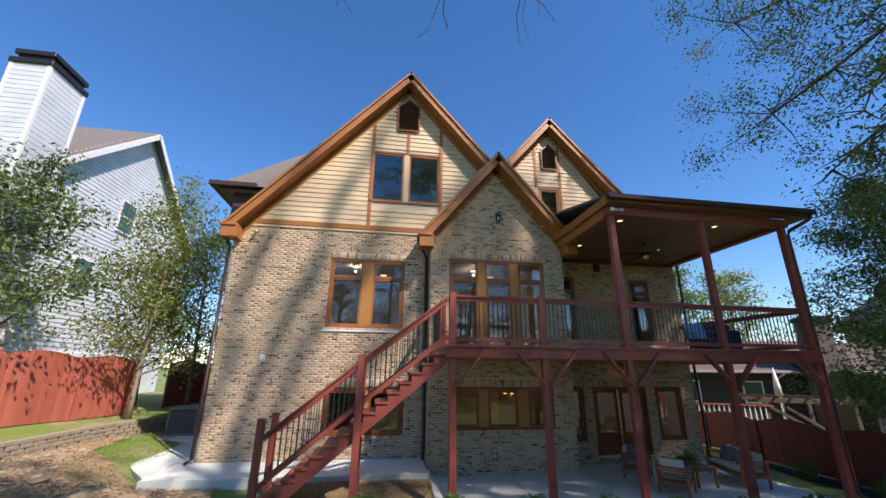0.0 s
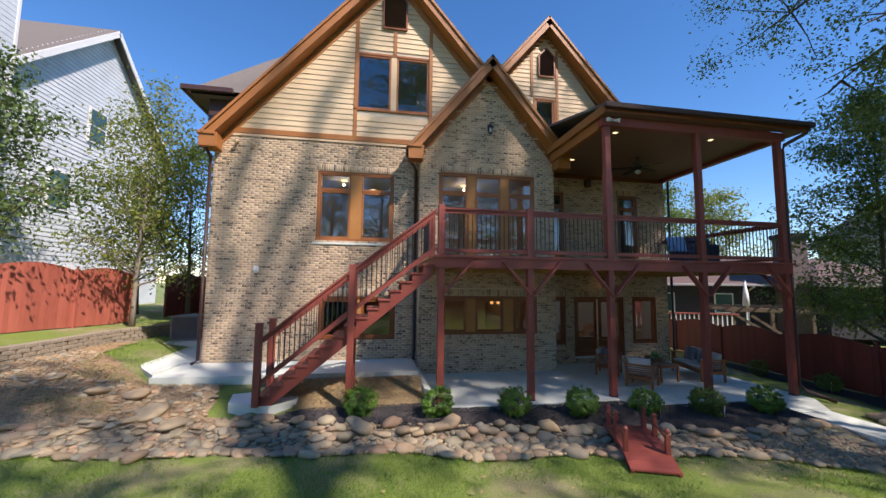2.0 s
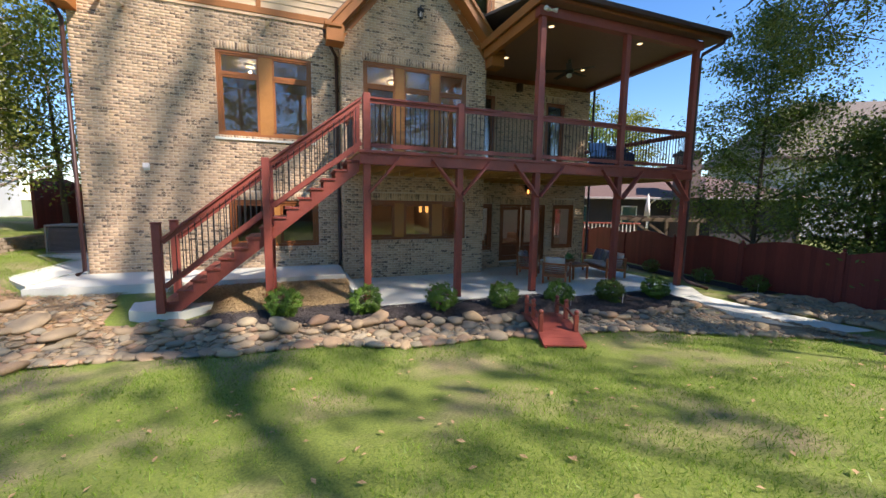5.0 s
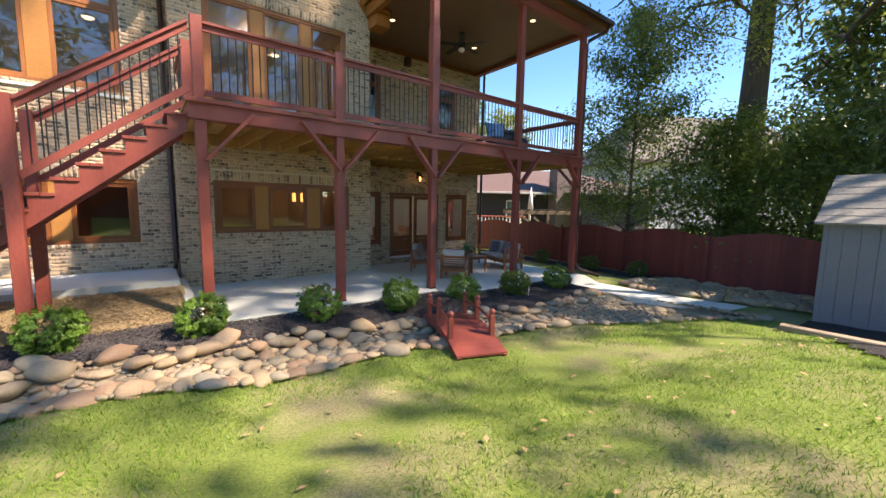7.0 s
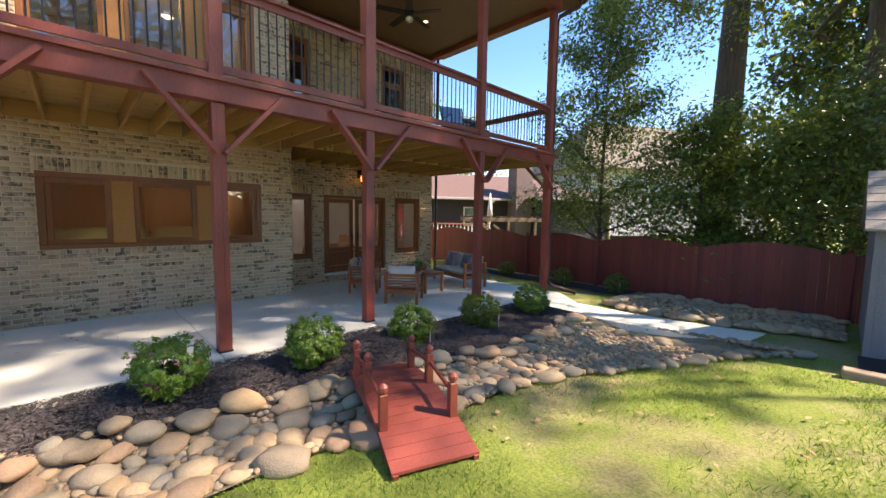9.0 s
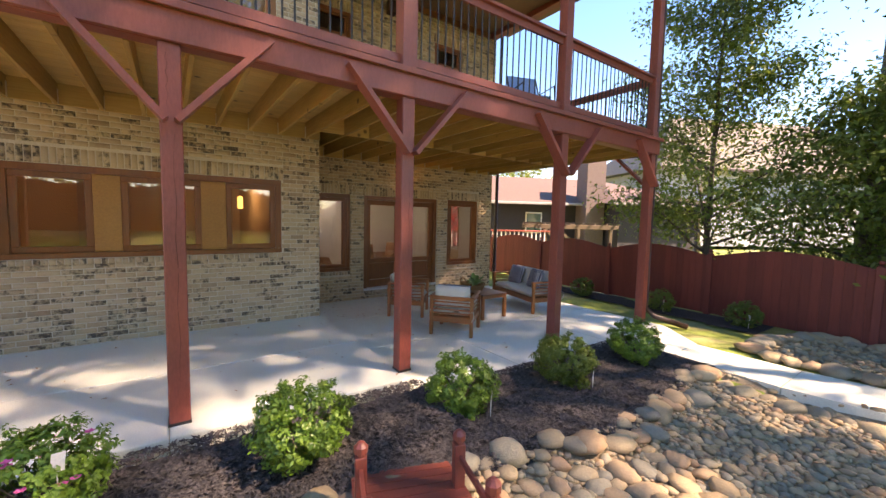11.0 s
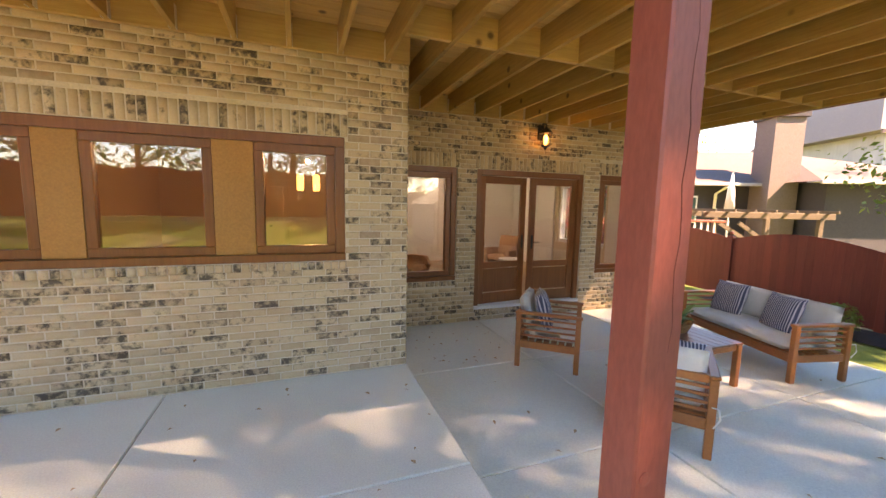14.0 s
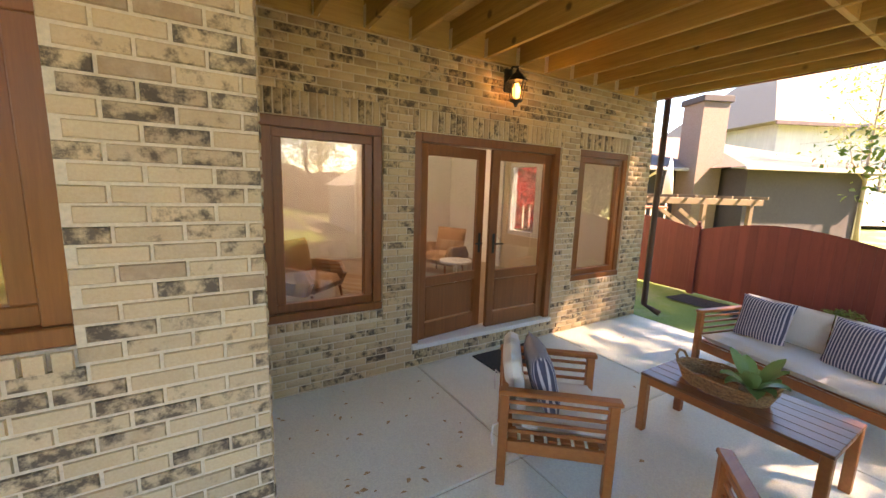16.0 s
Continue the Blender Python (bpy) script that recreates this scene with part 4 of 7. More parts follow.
# ---- lights and fittings on the walls ----
def lantern(x, y, z, lit):
    l = thing("wall_lantern", (x, y, z), "black metal wall lantern with warm glowing glass" if lit else "black metal wall lantern, unlit", "wall lamp", "wall lanterns")
    part("back_plate", MB().cbox(x - 0.055, x + 0.055, y - 0.025, y, z + 0.05, z + 0.28, 0.01), BLACK, l)
    part("arm", MB().tube([(x, y - 0.02, z + 0.22), (x, y - 0.07, z + 0.29), (x, y - 0.15, z + 0.27), (x, y - 0.15, z + 0.24)], 0.011, 6), BLACK, l)
    part("roof_cap", MB().lathe(x, y - 0.15, [(0.105, z + 0.13), (0.10, z + 0.145), (0.06, z + 0.19), (0.05, z + 0.20), (0.02, z + 0.225), (0.008, z + 0.25)], 8), BLACK, l)
    for k in range(6):
        an = math.pi / 6 + k * math.pi / 3
        part("bar", MB().tube([(x + 0.058 * math.cos(an), y - 0.15 + 0.058 * math.sin(an), z - 0.05), (x + 0.088 * math.cos(an), y - 0.15 + 0.088 * math.sin(an), z + 0.135)], 0.006, 4), BLACK, l)
    part("base", MB().lathe(x, y - 0.15, [(0.006, z - 0.115), (0.016, z - 0.10), (0.03, z - 0.075), (0.062, z - 0.06), (0.066, z - 0.045)], 8), BLACK, l)
    part("bulb", MB().lathe(x, y - 0.15, [(0.018, z - 0.04), (0.034, z + 0.0), (0.04, z + 0.06), (0.018, z + 0.115)], 12), BULB if lit else WHITE, l, "glowing bulb" if lit else "", smooth=True)
    return l


lantern(8.36, YR - 0.012, 2.58, True)
lantern(3.71, YB - 0.012, 7.2, False)
lamp = new("lantern_light", bpy.data.lights.new("lantern_light", "POINT"))
lamp.data.energy, lamp.data.color, lamp.data.shadow_soft_size = 0.5, (1.0, 0.6, 0.25), 0.04
lamp.location = (8.36, YR - 0.21, 2.63)
for x, z in ((-3.6, 6.5), (-3.17, 6.45), (-0.16, 6.56)):
    s = thing("wall_spotlight", (x, YL - 0.05, z), "small tan cylinder spotlight aimed down the wall", "spotlight", "wall spotlights")
    part("bracket", MB().cbox(x - 0.03, x + 0.03, YL - 0.05, YL - 0.01, z, z + 0.06, 0.006), TRIM, s)
    part("head", MB().tube([(x, YL - 0.06, z + 0.05), (x - 0.01, YL - 0.2, z - 0.02)], [0.045, 0.05], 12), SIDING, s)
bx = thing("outdoor_outlet", (-2.9, YL - 0.05, 2.85), "grey weatherproof outlet box on brick", "outlet")
part("box", MB().cbox(-2.98, -2.86, YL - 0.06, YL - 0.01, 2.82, 2.98, 0.01), CONC, bx)
part("cover", MB().cbox(-2.99, -2.85, YL - 0.10, YL - 0.062, 2.86, 2.99, 0.015), WHITE, bx)

# ---- yard materials ----
MULCH = m_simple("dark_mulch", (0.014, 0.012, 0.012), (0.045, 0.039, 0.038), 30, 0.95, 0.9, 0.03)
CHIP = m_simple("mulch_chips", (0.012, 0.010, 0.010), (0.13, 0.115, 0.11), 40, 0.9, 0.4, 0.004)
STRAW = m_simple("straw_soil", (0.24, 0.16, 0.075), (0.56, 0.42, 0.22), 14, 0.95, 0.8, 0.03)
GRAVEL = m_simple("creek_gravel", (0.16, 0.12, 0.08), (0.36, 0.29, 0.19), 26, 0.95, 0.9, 0.03)


def m_stone(name, island):
    m, nt, p = nodes(name)
    r = rnd(nt, island)
    c = ramp(nt, r, (0.0, (0.42, 0.30, 0.16)), (0.2, (0.22, 0.20, 0.15)), (0.42, (0.50, 0.38, 0.22)), (0.6, (0.36, 0.22, 0.13)), (0.8, (0.38, 0.32, 0.20)), (1.0, (0.26, 0.25, 0.195)))
    n = tex(nt, 9, 5, 0.7)
    f = tex(nt, 60, 3, 0.6)
    c = mixc(nt, ramp(nt, n, (0.35, 0), (0.75, 0.4)), c, (0.24, 0.19, 0.13))
    c = mixc(nt, 0.25, c, f, "OVERLAY")
    nt.links.new(c, p.inputs["Base Color"])
    p.inputs["Roughness"].default_value = 0.8
    bump(nt, p, mixc(nt, 0.5, n, f), 0.6, 0.02)
    return m


STONE, STONE_S = m_stone("river_stone", False), m_stone("river_stones", True)


def m_leaf(name, a, b, rough=0.45, trans=0.25):
    m, nt, p = nodes(name)
    r = rnd(nt, True)
    c = mixc(nt, r, a, b)
    c = mixc(nt, ramp(nt, tex(nt, 2.0, 3, 0.5), (0.35, 0), (0.7, 0.5)), c, tuple(v * 1.35 for v in b))
    nt.links.new(c, p.inputs["Base Color"])
    p.inputs["Roughness"].default_value = rough
    tr = nt.nodes.new("ShaderNodeBsdfTranslucent")
    nt.links.new(c, tr.inputs["Color"])
    mx = nt.nodes.new("ShaderNodeMixShader")
    mx.inputs[0].default_value = trans
    nt.links.new(p.outputs[0], mx.inputs[1])
    nt.links.new(tr.outputs[0], mx.inputs[2])
    nt.links.new(mx.outputs[0], nt.nodes["Material Output"].inputs[0])
    return m


GRASS = m_leaf("grass_blades", (0.085, 0.18, 0.018), (0.25, 0.39, 0.05), 0.5, 0.45)
LEAF_BUSH = m_leaf("azalea_leaves", (0.05, 0.13, 0.014), (0.17, 0.31, 0.04), 0.4, 0.25)
LEAF_DARK = m_leaf("dark_broad_leaves", (0.045, 0.085, 0.02), (0.13, 0.19, 0.045), 0.35, 0.3)
LEAF_SPRING = m_leaf("spring_leaves", (0.11, 0.15, 0.02), (0.26, 0.29, 0.05), 0.5, 0.5)
LEAF_MID = m_leaf("mid_green_leaves", (0.06, 0.115, 0.018), (0.17, 0.24, 0.045), 0.45, 0.4)
LEAF_PINE = m_leaf("pine_needles", (0.035, 0.075, 0.02), (0.09, 0.15, 0.045), 0.6, 0.3)
LEAF_RED = m_leaf("red_maple_leaves", (0.30, 0.015, 0.02), (0.5, 0.03, 0.04), 0.5, 0.35)
BARK = m_wood("bark", (0.075, 0.058, 0.043), (0.17, 0.14, 0.11), 2, 0.95, 3, 1.0)
BARK_PALE = m_wood("pale_bark", (0.22, 0.18, 0.13), (0.36, 0.31, 0.24), 2, 0.95, 3, 0.6)


def sheet(name, ring, lift, mat, label, category, step=0.16):
    """A ground cover that follows the ground inside a ring of (x, y)."""
    def inside(x, y):
        c = False
        for (x0, y0), (x1, y1) in zip(ring, ring[1:] + ring[:1]):
            if (y0 > y) != (y1 > y) and x < (x1 - x0) * (y - y0) / (y1 - y0) + x0:
                c = not c
        return c
    xs = np.arange(min(p[0] for p in ring), max(p[0] for p in ring) + step, step)
    ys = np.arange(min(p[1] for p in ring), max(p[1] for p in ring) + step, step)
    v, f, ids = [], [], {}

    def vid(i, j):
        if (i, j) not in ids:
            ids[i, j] = len(v)
            x, y = float(xs[i]), float(ys[j])
            v.append((x, y, ground_z(x, y) + lift + 0.012 * noise.noise((x * 4, y * 4, 7))))
        return ids[i, j]
    for i in range(len(xs) - 1):
        for j in range(len(ys) - 1):
            if inside(xs[i] + step / 2, ys[j] + step / 2):
                f.append((vid(i, j), vid(i + 1, j), vid(i + 1, j + 1), vid(i, j + 1)))
    ob = tagged(new(name, raw(name, v, f, mat, True)), label, category, kind="structure")
    return ob, inside


mulch_ring = [(-1.5, 8.6), (-1.3, 8.3), (0, 7.95), (2, 7.7), (4, 7.4), (5.2, 7.25), (6.2, 7.05), (7.1, 6.9), (7.9, 6.95), (8.6, 7.05), (9.46, 7.12), (9.47, 7.6), (9.6, 8.42), (5.87, 8.44), (5.82, 8.54), (1.66, 8.54), (1.4, 8.9), (-1.0, 8.9)]
mulch_bed, in_mulch = sheet("mulch_bed", mulch_ring, 0.035, MULCH, "bed of dark shredded bark mulch along the patio", "mulch bed")
straw_bed, in_straw = sheet("straw_bed", [(-1.1, 8.85), (1.5, 8.85), (1.5, 10.34), (-2.3, 10.34)], 0.03, STRAW, "bare straw-strewn soil beneath the stair", "soil bed")
fence_bed, in_fbed = sheet("fence_mulch_bed", [(12.2, 7.4), (13.3, 7.4), (13.5, 13.6), (12.9, 13.6), (12.5, 10.5)], 0.03, MULCH, "narrow dark mulch strip along the fence", "mulch bed")
creek_ring = [(x, creek_y(x)[0]) for x in np.arange(-8.8, 9.85, 0.2)] + [(x, creek_y(x)[1]) for x in np.arange(9.8, -8.9, -0.1)]
creek_bed, in_creek = sheet("creek_bed", creek_ring, 0.03, GRAVEL, "gravel floor of a dry creek", "creek bed")
rock_ring = [(10.95, 3.6), (13.1, 3.6), (13.2, 7.0), (12.0, 7.2), (10.7, 6.95), (10.55, 6.3)]
rock_bed, in_rock = sheet("stone_bed", rock_ring, 0.03, GRAVEL, "stony bed between the walk and the fence", "stone bed")
left_ring = [(-8.6, 8.2), (-6.5, 8.3), (-4.3, 8.4), (-1.6, 8.4), (-2.0, 8.7), (-2.85, 8.8), (-3.0, 10.3), (-4.6, 10.3), (-5.5, 11.2), (-6.9, 12.6), (-7.3, 15.4), (-7.7, 15.0), (-8.1, 12.5), (-8.4, 10.0)]
left_bed, in_left = sheet("leafy_gravel_bed", left_ring, 0.025, m_simple("leafy_soil", (0.24, 0.165, 0.10), (0.42, 0.31, 0.19), 12, 0.95, 0.9, 0.03), "leaf-strewn gravel with flat stepping stones", "gravel bed")


def chips(name, inside, bounds, n, mat, size, lift, label, category):
    v, f = [], []
    x0, x1, y0, y1 = bounds
    while len(f) < n * 2:
        x, y = random.uniform(x0, x1), random.uniform(y0, y1)
        if not inside(x, y):
            continue
        z, a, l, w = ground_z(x, y) + lift, random.uniform(0, 6.3), size * random.uniform(0.5, 1.6), size * random.uniform(0.12, 0.3)
        d, s = Vector((math.cos(a), math.sin(a), random.uniform(-0.45, 0.45))) * l / 2, Vector((-math.sin(a), math.cos(a), random.uniform(-0.6, 0.6))) * w
        c, k = Vector((x, y, z + 0.012)), len(v)
        v += [tuple(c - d - s), tuple(c + d - s), tuple(c + d + s), tuple(c - d + s), tuple(c + Vector((0, 0, 0.008)))]
        f += [(k, k + 1, k + 4), (k + 2, k + 3, k + 4)]
    return tagged(new(name, raw(name, v, f, mat)), label, category, kind="stuff")


chips("mulch_chips", in_mulch, (-2.3, 9.8, 6.8, 9.0), 24000, CHIP, 0.055, 0.04, "loose shredded mulch chips", "mulch")
chips("straw_litter", in_straw, (-2.3, 1.5, 8.85, 10.3), 5000, STRAW, 0.07, 0.035, "loose straw litter", "straw")
chips("leaf_litter", in_left, (-8.7, -2.2, 7.7, 14.5), 9000, m_simple("dry_leaves", (0.30, 0.18, 0.08), (0.52, 0.36, 0.19), 30, 0.8, 0.2), 0.06, 0.035, "dry brown leaf litter", "leaves")


# ---- stones ----
def ico(sub):
    bm = bmesh.new()
    bmesh.ops.create_icosphere(bm, subdivisions=sub, radius=1)
    v, f = [tuple(p.co) for p in bm.verts], [[q.index for q in p.verts] for p in bm.faces]
    bm.free()
    return v, f


ICO2, ICO1 = ico(2), ico(1)


def stone_shape(seed, base, flat):
    out = []
    for p in base[0]:
        q = Vector(p)
        k = 1 + 0.34 * noise.noise(q * 1.0 + Vector((seed * 3.7, 0, 0))) + 0.10 * noise.noise(q * 2.6 + Vector((0, seed * 5.1, 0)))
        out.append((q.x * k, q.y * k * 0.78, q.z * k * flat))
    return out


stone_meshes = []
for s in range(10):
    me = bpy.data.meshes.new("stone")
    me.from_pydata(stone_shape(s, ICO2, random.uniform(0.40, 0.60)), [], ICO2[1])
    me.polygons.foreach_set("use_smooth", [True] * len(me.polygons))
    me.materials.append(STONE)
    stone_meshes.append(me)
joined = {}


def stone(bed, x, y, r, own, sink=0.25, dz=0.0):
    h = 0.88 - 0.25 * smooth(0.5, -1.5, x)   # flat stones up the slope, cobbles below
    m = Matrix.LocRotScale((x, y, ground_z(x, y) + 0.03 + r * (0.42 - sink) * h + dz), Euler((random.uniform(-0.2, 0.2), random.uniform(-0.2, 0.2), random.uniform(0, 6.3))), (r * random.uniform(0.95, 1.25), r, r * h))
    if own:
        ob = new("stone", random.choice(stone_meshes))
        ob.parent = bed
        ob.matrix_basis = m
    else:
        v, f = joined.setdefault(bed.name, ([], []))
        n = len(v)
        v += [tuple(m @ Vector(p)) for p in stone_shape(random.randint(0, 99), ICO1 if r < 0.09 else ICO2, 0.55)]
        f += [tuple(i + n for i in q) for q in (ICO1 if r < 0.09 else ICO2)[1]]


def in_strip(x, y):
    w = 0.25 * noise.noise((x * 0.9, y * 0.9, 5))
    low = ((x + 5.9) / 1.5) ** 2 + ((y - 8.8) / 0.55) ** 2 < 1 + w
    t = (y - 10.2) / 6.0
    side = 0 < t < 1 and -6.4 - 1.3 * t + w < x < -2.9 - 2.2 * min(1, t * 3) + w
    return low or side


def scatter(bed, inside, bounds, radii, n, own, gap=0.8, seed=1, taken=None, avoid=None):
    rng, taken, made, tries = random.Random(seed), taken if taken is not None else [], 0, 0
    x0, x1, y0, y1 = bounds
    while made < n and tries < n * 40:
        tries += 1
        x, y, r = rng.uniform(x0, x1), rng.uniform(y0, y1), rng.uniform(*radii)
        if not inside(x, y) or in_strip(x, y) or (avoid and avoid(x, y)) or any((x - a) ** 2 + (y - b) ** 2 < (gap * (r + c)) ** 2 for a, b, c in taken):
            continue
        taken.append((x, y, r))
        stone(bed, x, y, r, own(x, y), 0.2)
        made += 1
    return taken


def on_bridge(x, y):
    u = (x - 4.44) * 0.93 - (y - 5.65) * 0.36
    return abs(u) < 0.30 and 5.5 < y < 7.5


taken = []
rng = random.Random(5)
# a border of larger stones on both banks
for side in (0, 1):
    x = -6.0
    while x < 9.35:
        r = rng.choice((rng.uniform(0.07, 0.12), rng.uniform(0.12, 0.20), rng.uniform(0.14, 0.23 if -1 < x < 7 else 0.16)))
        if side == 0 and x > 5.6:
            r *= 0.72
        y = creek_y(x)[side] + (rng.uniform(-0.04, 0.2) if side == 0 else rng.uniform(-0.22, 0.05))
        if not on_bridge(x, y) and not (side and x < -2.4):
            taken.append((x, y, r))
            stone(creek_bed, x, y, r, 0.2 < x < 7.6, 0.30)
        x += r * rng.uniform(0.8, 1.4) * (0.8 if x > 7.4 and side == 0 else 1)
for k in range(15):   # along the walk
    y = 3.95 + k * 0.21
    r = rng.uniform(0.08, 0.19)
    x = float(np.interp(y, (4.2, 5.2, 6.4, 7.6), (9.66, 9.6, 9.46, 9.46))) - r * 0.9 - rng.uniform(0, 0.06)
    taken.append((x, y, r))
    stone(creek_bed, x, y, r, True, 0.34)
scatter(creek_bed, in_creek, (-1, 5.6, 6.0, 8.4), (0.09, 0.19), 190, lambda x, y: x > 0.2 and y > 6.3, 0.66, 2, taken)
scatter(creek_bed, in_creek, (-1, 5.6, 6.0, 8.4), (0.045, 0.09), 420, lambda x, y: False, 0.6, 12, taken)
scatter(creek_bed, in_creek, (5.2, 7.2, 5.4, 7.3), (0.07, 0.15), 60, lambda x, y: True, 0.7, 13, taken)
scatter(creek_bed, in_creek, (5.2, 9.8, 3.9, 7.3), (0.03, 0.085), 1500, lambda x, y: False, 0.56, 3, taken)
scatter(creek_bed, in_creek, (-8.8, -1, 6.8, 9.2), (0.06, 0.17), 330, lambda x, y: False, 0.6, 4, taken)
scatter(creek_bed, in_creek, (-8.8, 9.6, 5.6, 9.2), (0.025, 0.06), 1300, lambda x, y: False, 0.55, 6, taken)
tk2 = []
for k in range(30):
    a = k / 29
    for x, y in ((10.75 + 2.3 * a, 6.95 + 0.16 * math.sin(a * 5)), (float(np.interp(3.7 + 3.1 * a, (3.7, 4.2, 5.2, 6.4, 7.0), (11.1, 11.0, 10.75, 10.58, 10.7))), 3.7 + 3.1 * a), (12.95, 3.7 + 3.2 * a)):
        r = rng.uniform(0.08, 0.2)
        tk2.append((x, y, r))
        stone(rock_bed, x + rng.uniform(-0.05, 0.08), y + rng.uniform(-0.06, 0.06), r, True)
scatter(rock_bed, in_rock, (10.6, 13.1, 3.6, 7.2), (0.03, 0.08), 620, lambda x, y: False, 0.6, 8, tk2)
scatter(left_bed, in_left, (-8.6, -2.6, 8.3, 11), (0.20, 0.34), 9, lambda x, y: True, 0.9, 9, None)
scatter(left_bed, in_left, (-8.6, -1.6, 8.2, 13), (0.035, 0.11), 620, lambda x, y: False, 0.7, 10, None)
for bed in (creek_bed, rock_bed, left_bed):
    if bed.name in joined:
        v, f = joined[bed.name]
        ob = new("stones", raw("stones", v, f, STONE_S, True))
        ob.parent = bed
        tagged(ob, "rounded tan and grey river stones", kind="stuff")


# ---- foot bridge ----
bridge = thing("foot_bridge", (4.44, 5.65, -0.2), "small red-stained garden bridge with low posts and rails", "bridge")
bridge.rotation_euler = (0, 0, -radians(20.5))
BLN, BW = 1.95, 0.70


def arch(y):
    return 0.05 + 0.16 * math.sin(math.pi * min(1, max(0, y / BLN)))


for s in (-1, 1):
    prev = [(s * (BW / 2 - 0.03), y, arch(y) - 0.06) for y in np.linspace(0, BLN, 9)]
    side = MB()
    for a, b in zip(prev, prev[1:]):
        side.beam(a, b, 0.04, 0.11)
    part("side_beam", side, RED, bridge, local=True)
ys = np.linspace(0, BLN, 19)
for a, b in zip(ys, ys[1:]):
    za, zb = arch(a), arch(b)
    part("plank", MB().add([(-BW / 2, a + 0.002, za - 0.012), (BW / 2, a + 0.002, za - 0.012), (BW / 2, b - 0.002, zb - 0.012), (-BW / 2, b - 0.002, zb - 0.012),
         (-BW / 2, a + 0.002, za + 0.012), (BW / 2, a + 0.002, za + 0.012), (BW / 2, b - 0.002, zb + 0.012), (-BW / 2, b - 0.002, zb + 0.012)],
         [(0, 1, 2, 3), (4, 7, 6, 5), (0, 4, 5, 1), (1, 5, 6, 2), (2, 6, 7, 3), (3, 7, 4, 0)]), RED, bridge, local=True)
for s in (-1, 1):
    tops = []
    for y in (0.42, 0.98, 1.54):
        z = arch(y)
        x = s * (BW / 2 - 0.045)
        pst = part("post", MB().cbox(x - 0.035, x + 0.035, y - 0.035, y + 0.035, z - 0.05, z + 0.30, 0.005), RED, bridge, local=True)
        part("cap", MB().lathe(x, y, [(0.024, z + 0.30), (0.024, z + 0.315), (0.042, z + 0.325), (0.042, z + 0.36), (0.02, z + 0.385), (0.004, z + 0.39)], 8), RED, pst, local=True)
        tops.append((x, y, z))
    for (x, y, z), (x2, y2, z2) in zip(tops, tops[1:]):
        part("rail", MB().beam((x, y + 0.035, z + 0.22), (x2, y2 - 0.035, z2 + 0.22), 0.022, 0.035), RED, bridge, local=True)


# ---- leaf makers ----
def leaf_cloud(centers, normals, sizes, rng, aspect=0.45, fold=0.25):
    """Folded leaves (two triangles and a crease each) at points, facing roughly along normals."""
    n = len(centers)
    nrm = normals + rng.normal(0, 0.55, (n, 3))
    nrm /= np.linalg.norm(nrm, axis=1, keepdims=True) + 1e-9
    d = rng.normal(0, 1, (n, 3))
    d -= nrm * np.sum(d * nrm, axis=1, keepdims=True)
    d /= np.linalg.norm(d, axis=1, keepdims=True) + 1e-9
    s = np.cross(nrm, d)
    L = sizes[:, None]
    a, b = centers - d * L * 0.5, centers + d * L * 0.5
    l, r = centers - s * L * aspect * 0.5 + nrm * L * fold * 0.3, centers + s * L * aspect * 0.5 + nrm * L * fold * 0.3
    v = np.stack([a, l, b, r], 1).reshape(-1, 3)
    k = np.arange(n)[:, None] * 4
    f = np.concatenate([k + np.array([[0, 2, 1]]), k + np.array([[0, 3, 2]])], 0)
    return v, f


def shrub(seed, rad, hgt, count, leaf, mat, label):
    """A leafy round bush on short stems, at the origin."""
    rng = np.random.default_rng(seed)
    b = thing("azalea_bush", (0, 0, 0), label, "bush", "azaleas along the bed")
    st = MB()
    for k in range(9):
        an, ln = rng.uniform(0, 6.3), rng.uniform(0.6, 0.95)
        e = (math.cos(an) * rad * 0.6 * ln, math.sin(an) * rad * 0.6 * ln, hgt * 0.7 * ln)
        st.tube([(0, 0, -0.03), (e[0] * 0.4, e[1] * 0.4, e[2] * 0.55), e], [0.012, 0.008, 0.004], 5)
    part("stem", st, BARK, b, local=True)
    K = 260
    cl = rng.normal(0, 1, (K, 3))
    cl /= np.linalg.norm(cl, axis=1, keepdims=True)
    cl *= (1 + 0.16 * np.sin(cl[:, :1] * 3 + seed) * np.cos(cl[:, 1:2] * 4 + seed)) * rng.uniform(0.70, 1.04, (K, 1))
    pick = rng.integers(0, K, count)
    off = rng.normal(0, 1, (count, 3))
    off /= np.linalg.norm(off, axis=1, keepdims=True)
    off *= rng.uniform(0.3, 1.0, (count, 1)) * 0.15
    p = cl[pick] + off
    nr = off / (np.linalg.norm(off, axis=1, keepdims=True)) * 0.7 + cl[pick] * 0.9 + np.array([0, 0, 0.5])
    c = p * np.array([rad, rad, hgt * 0.5]) + np.array([0, 0, hgt * 0.5])
    c[:, 2] = np.maximum(c[:, 2], 0.02)
    v, f = leaf_cloud(c, nr, rng.uniform(0.7, 1.3, count) * leaf, rng)
    ob = new("foliage", raw("foliage", v, f, mat))
    ob.parent = b
    return b


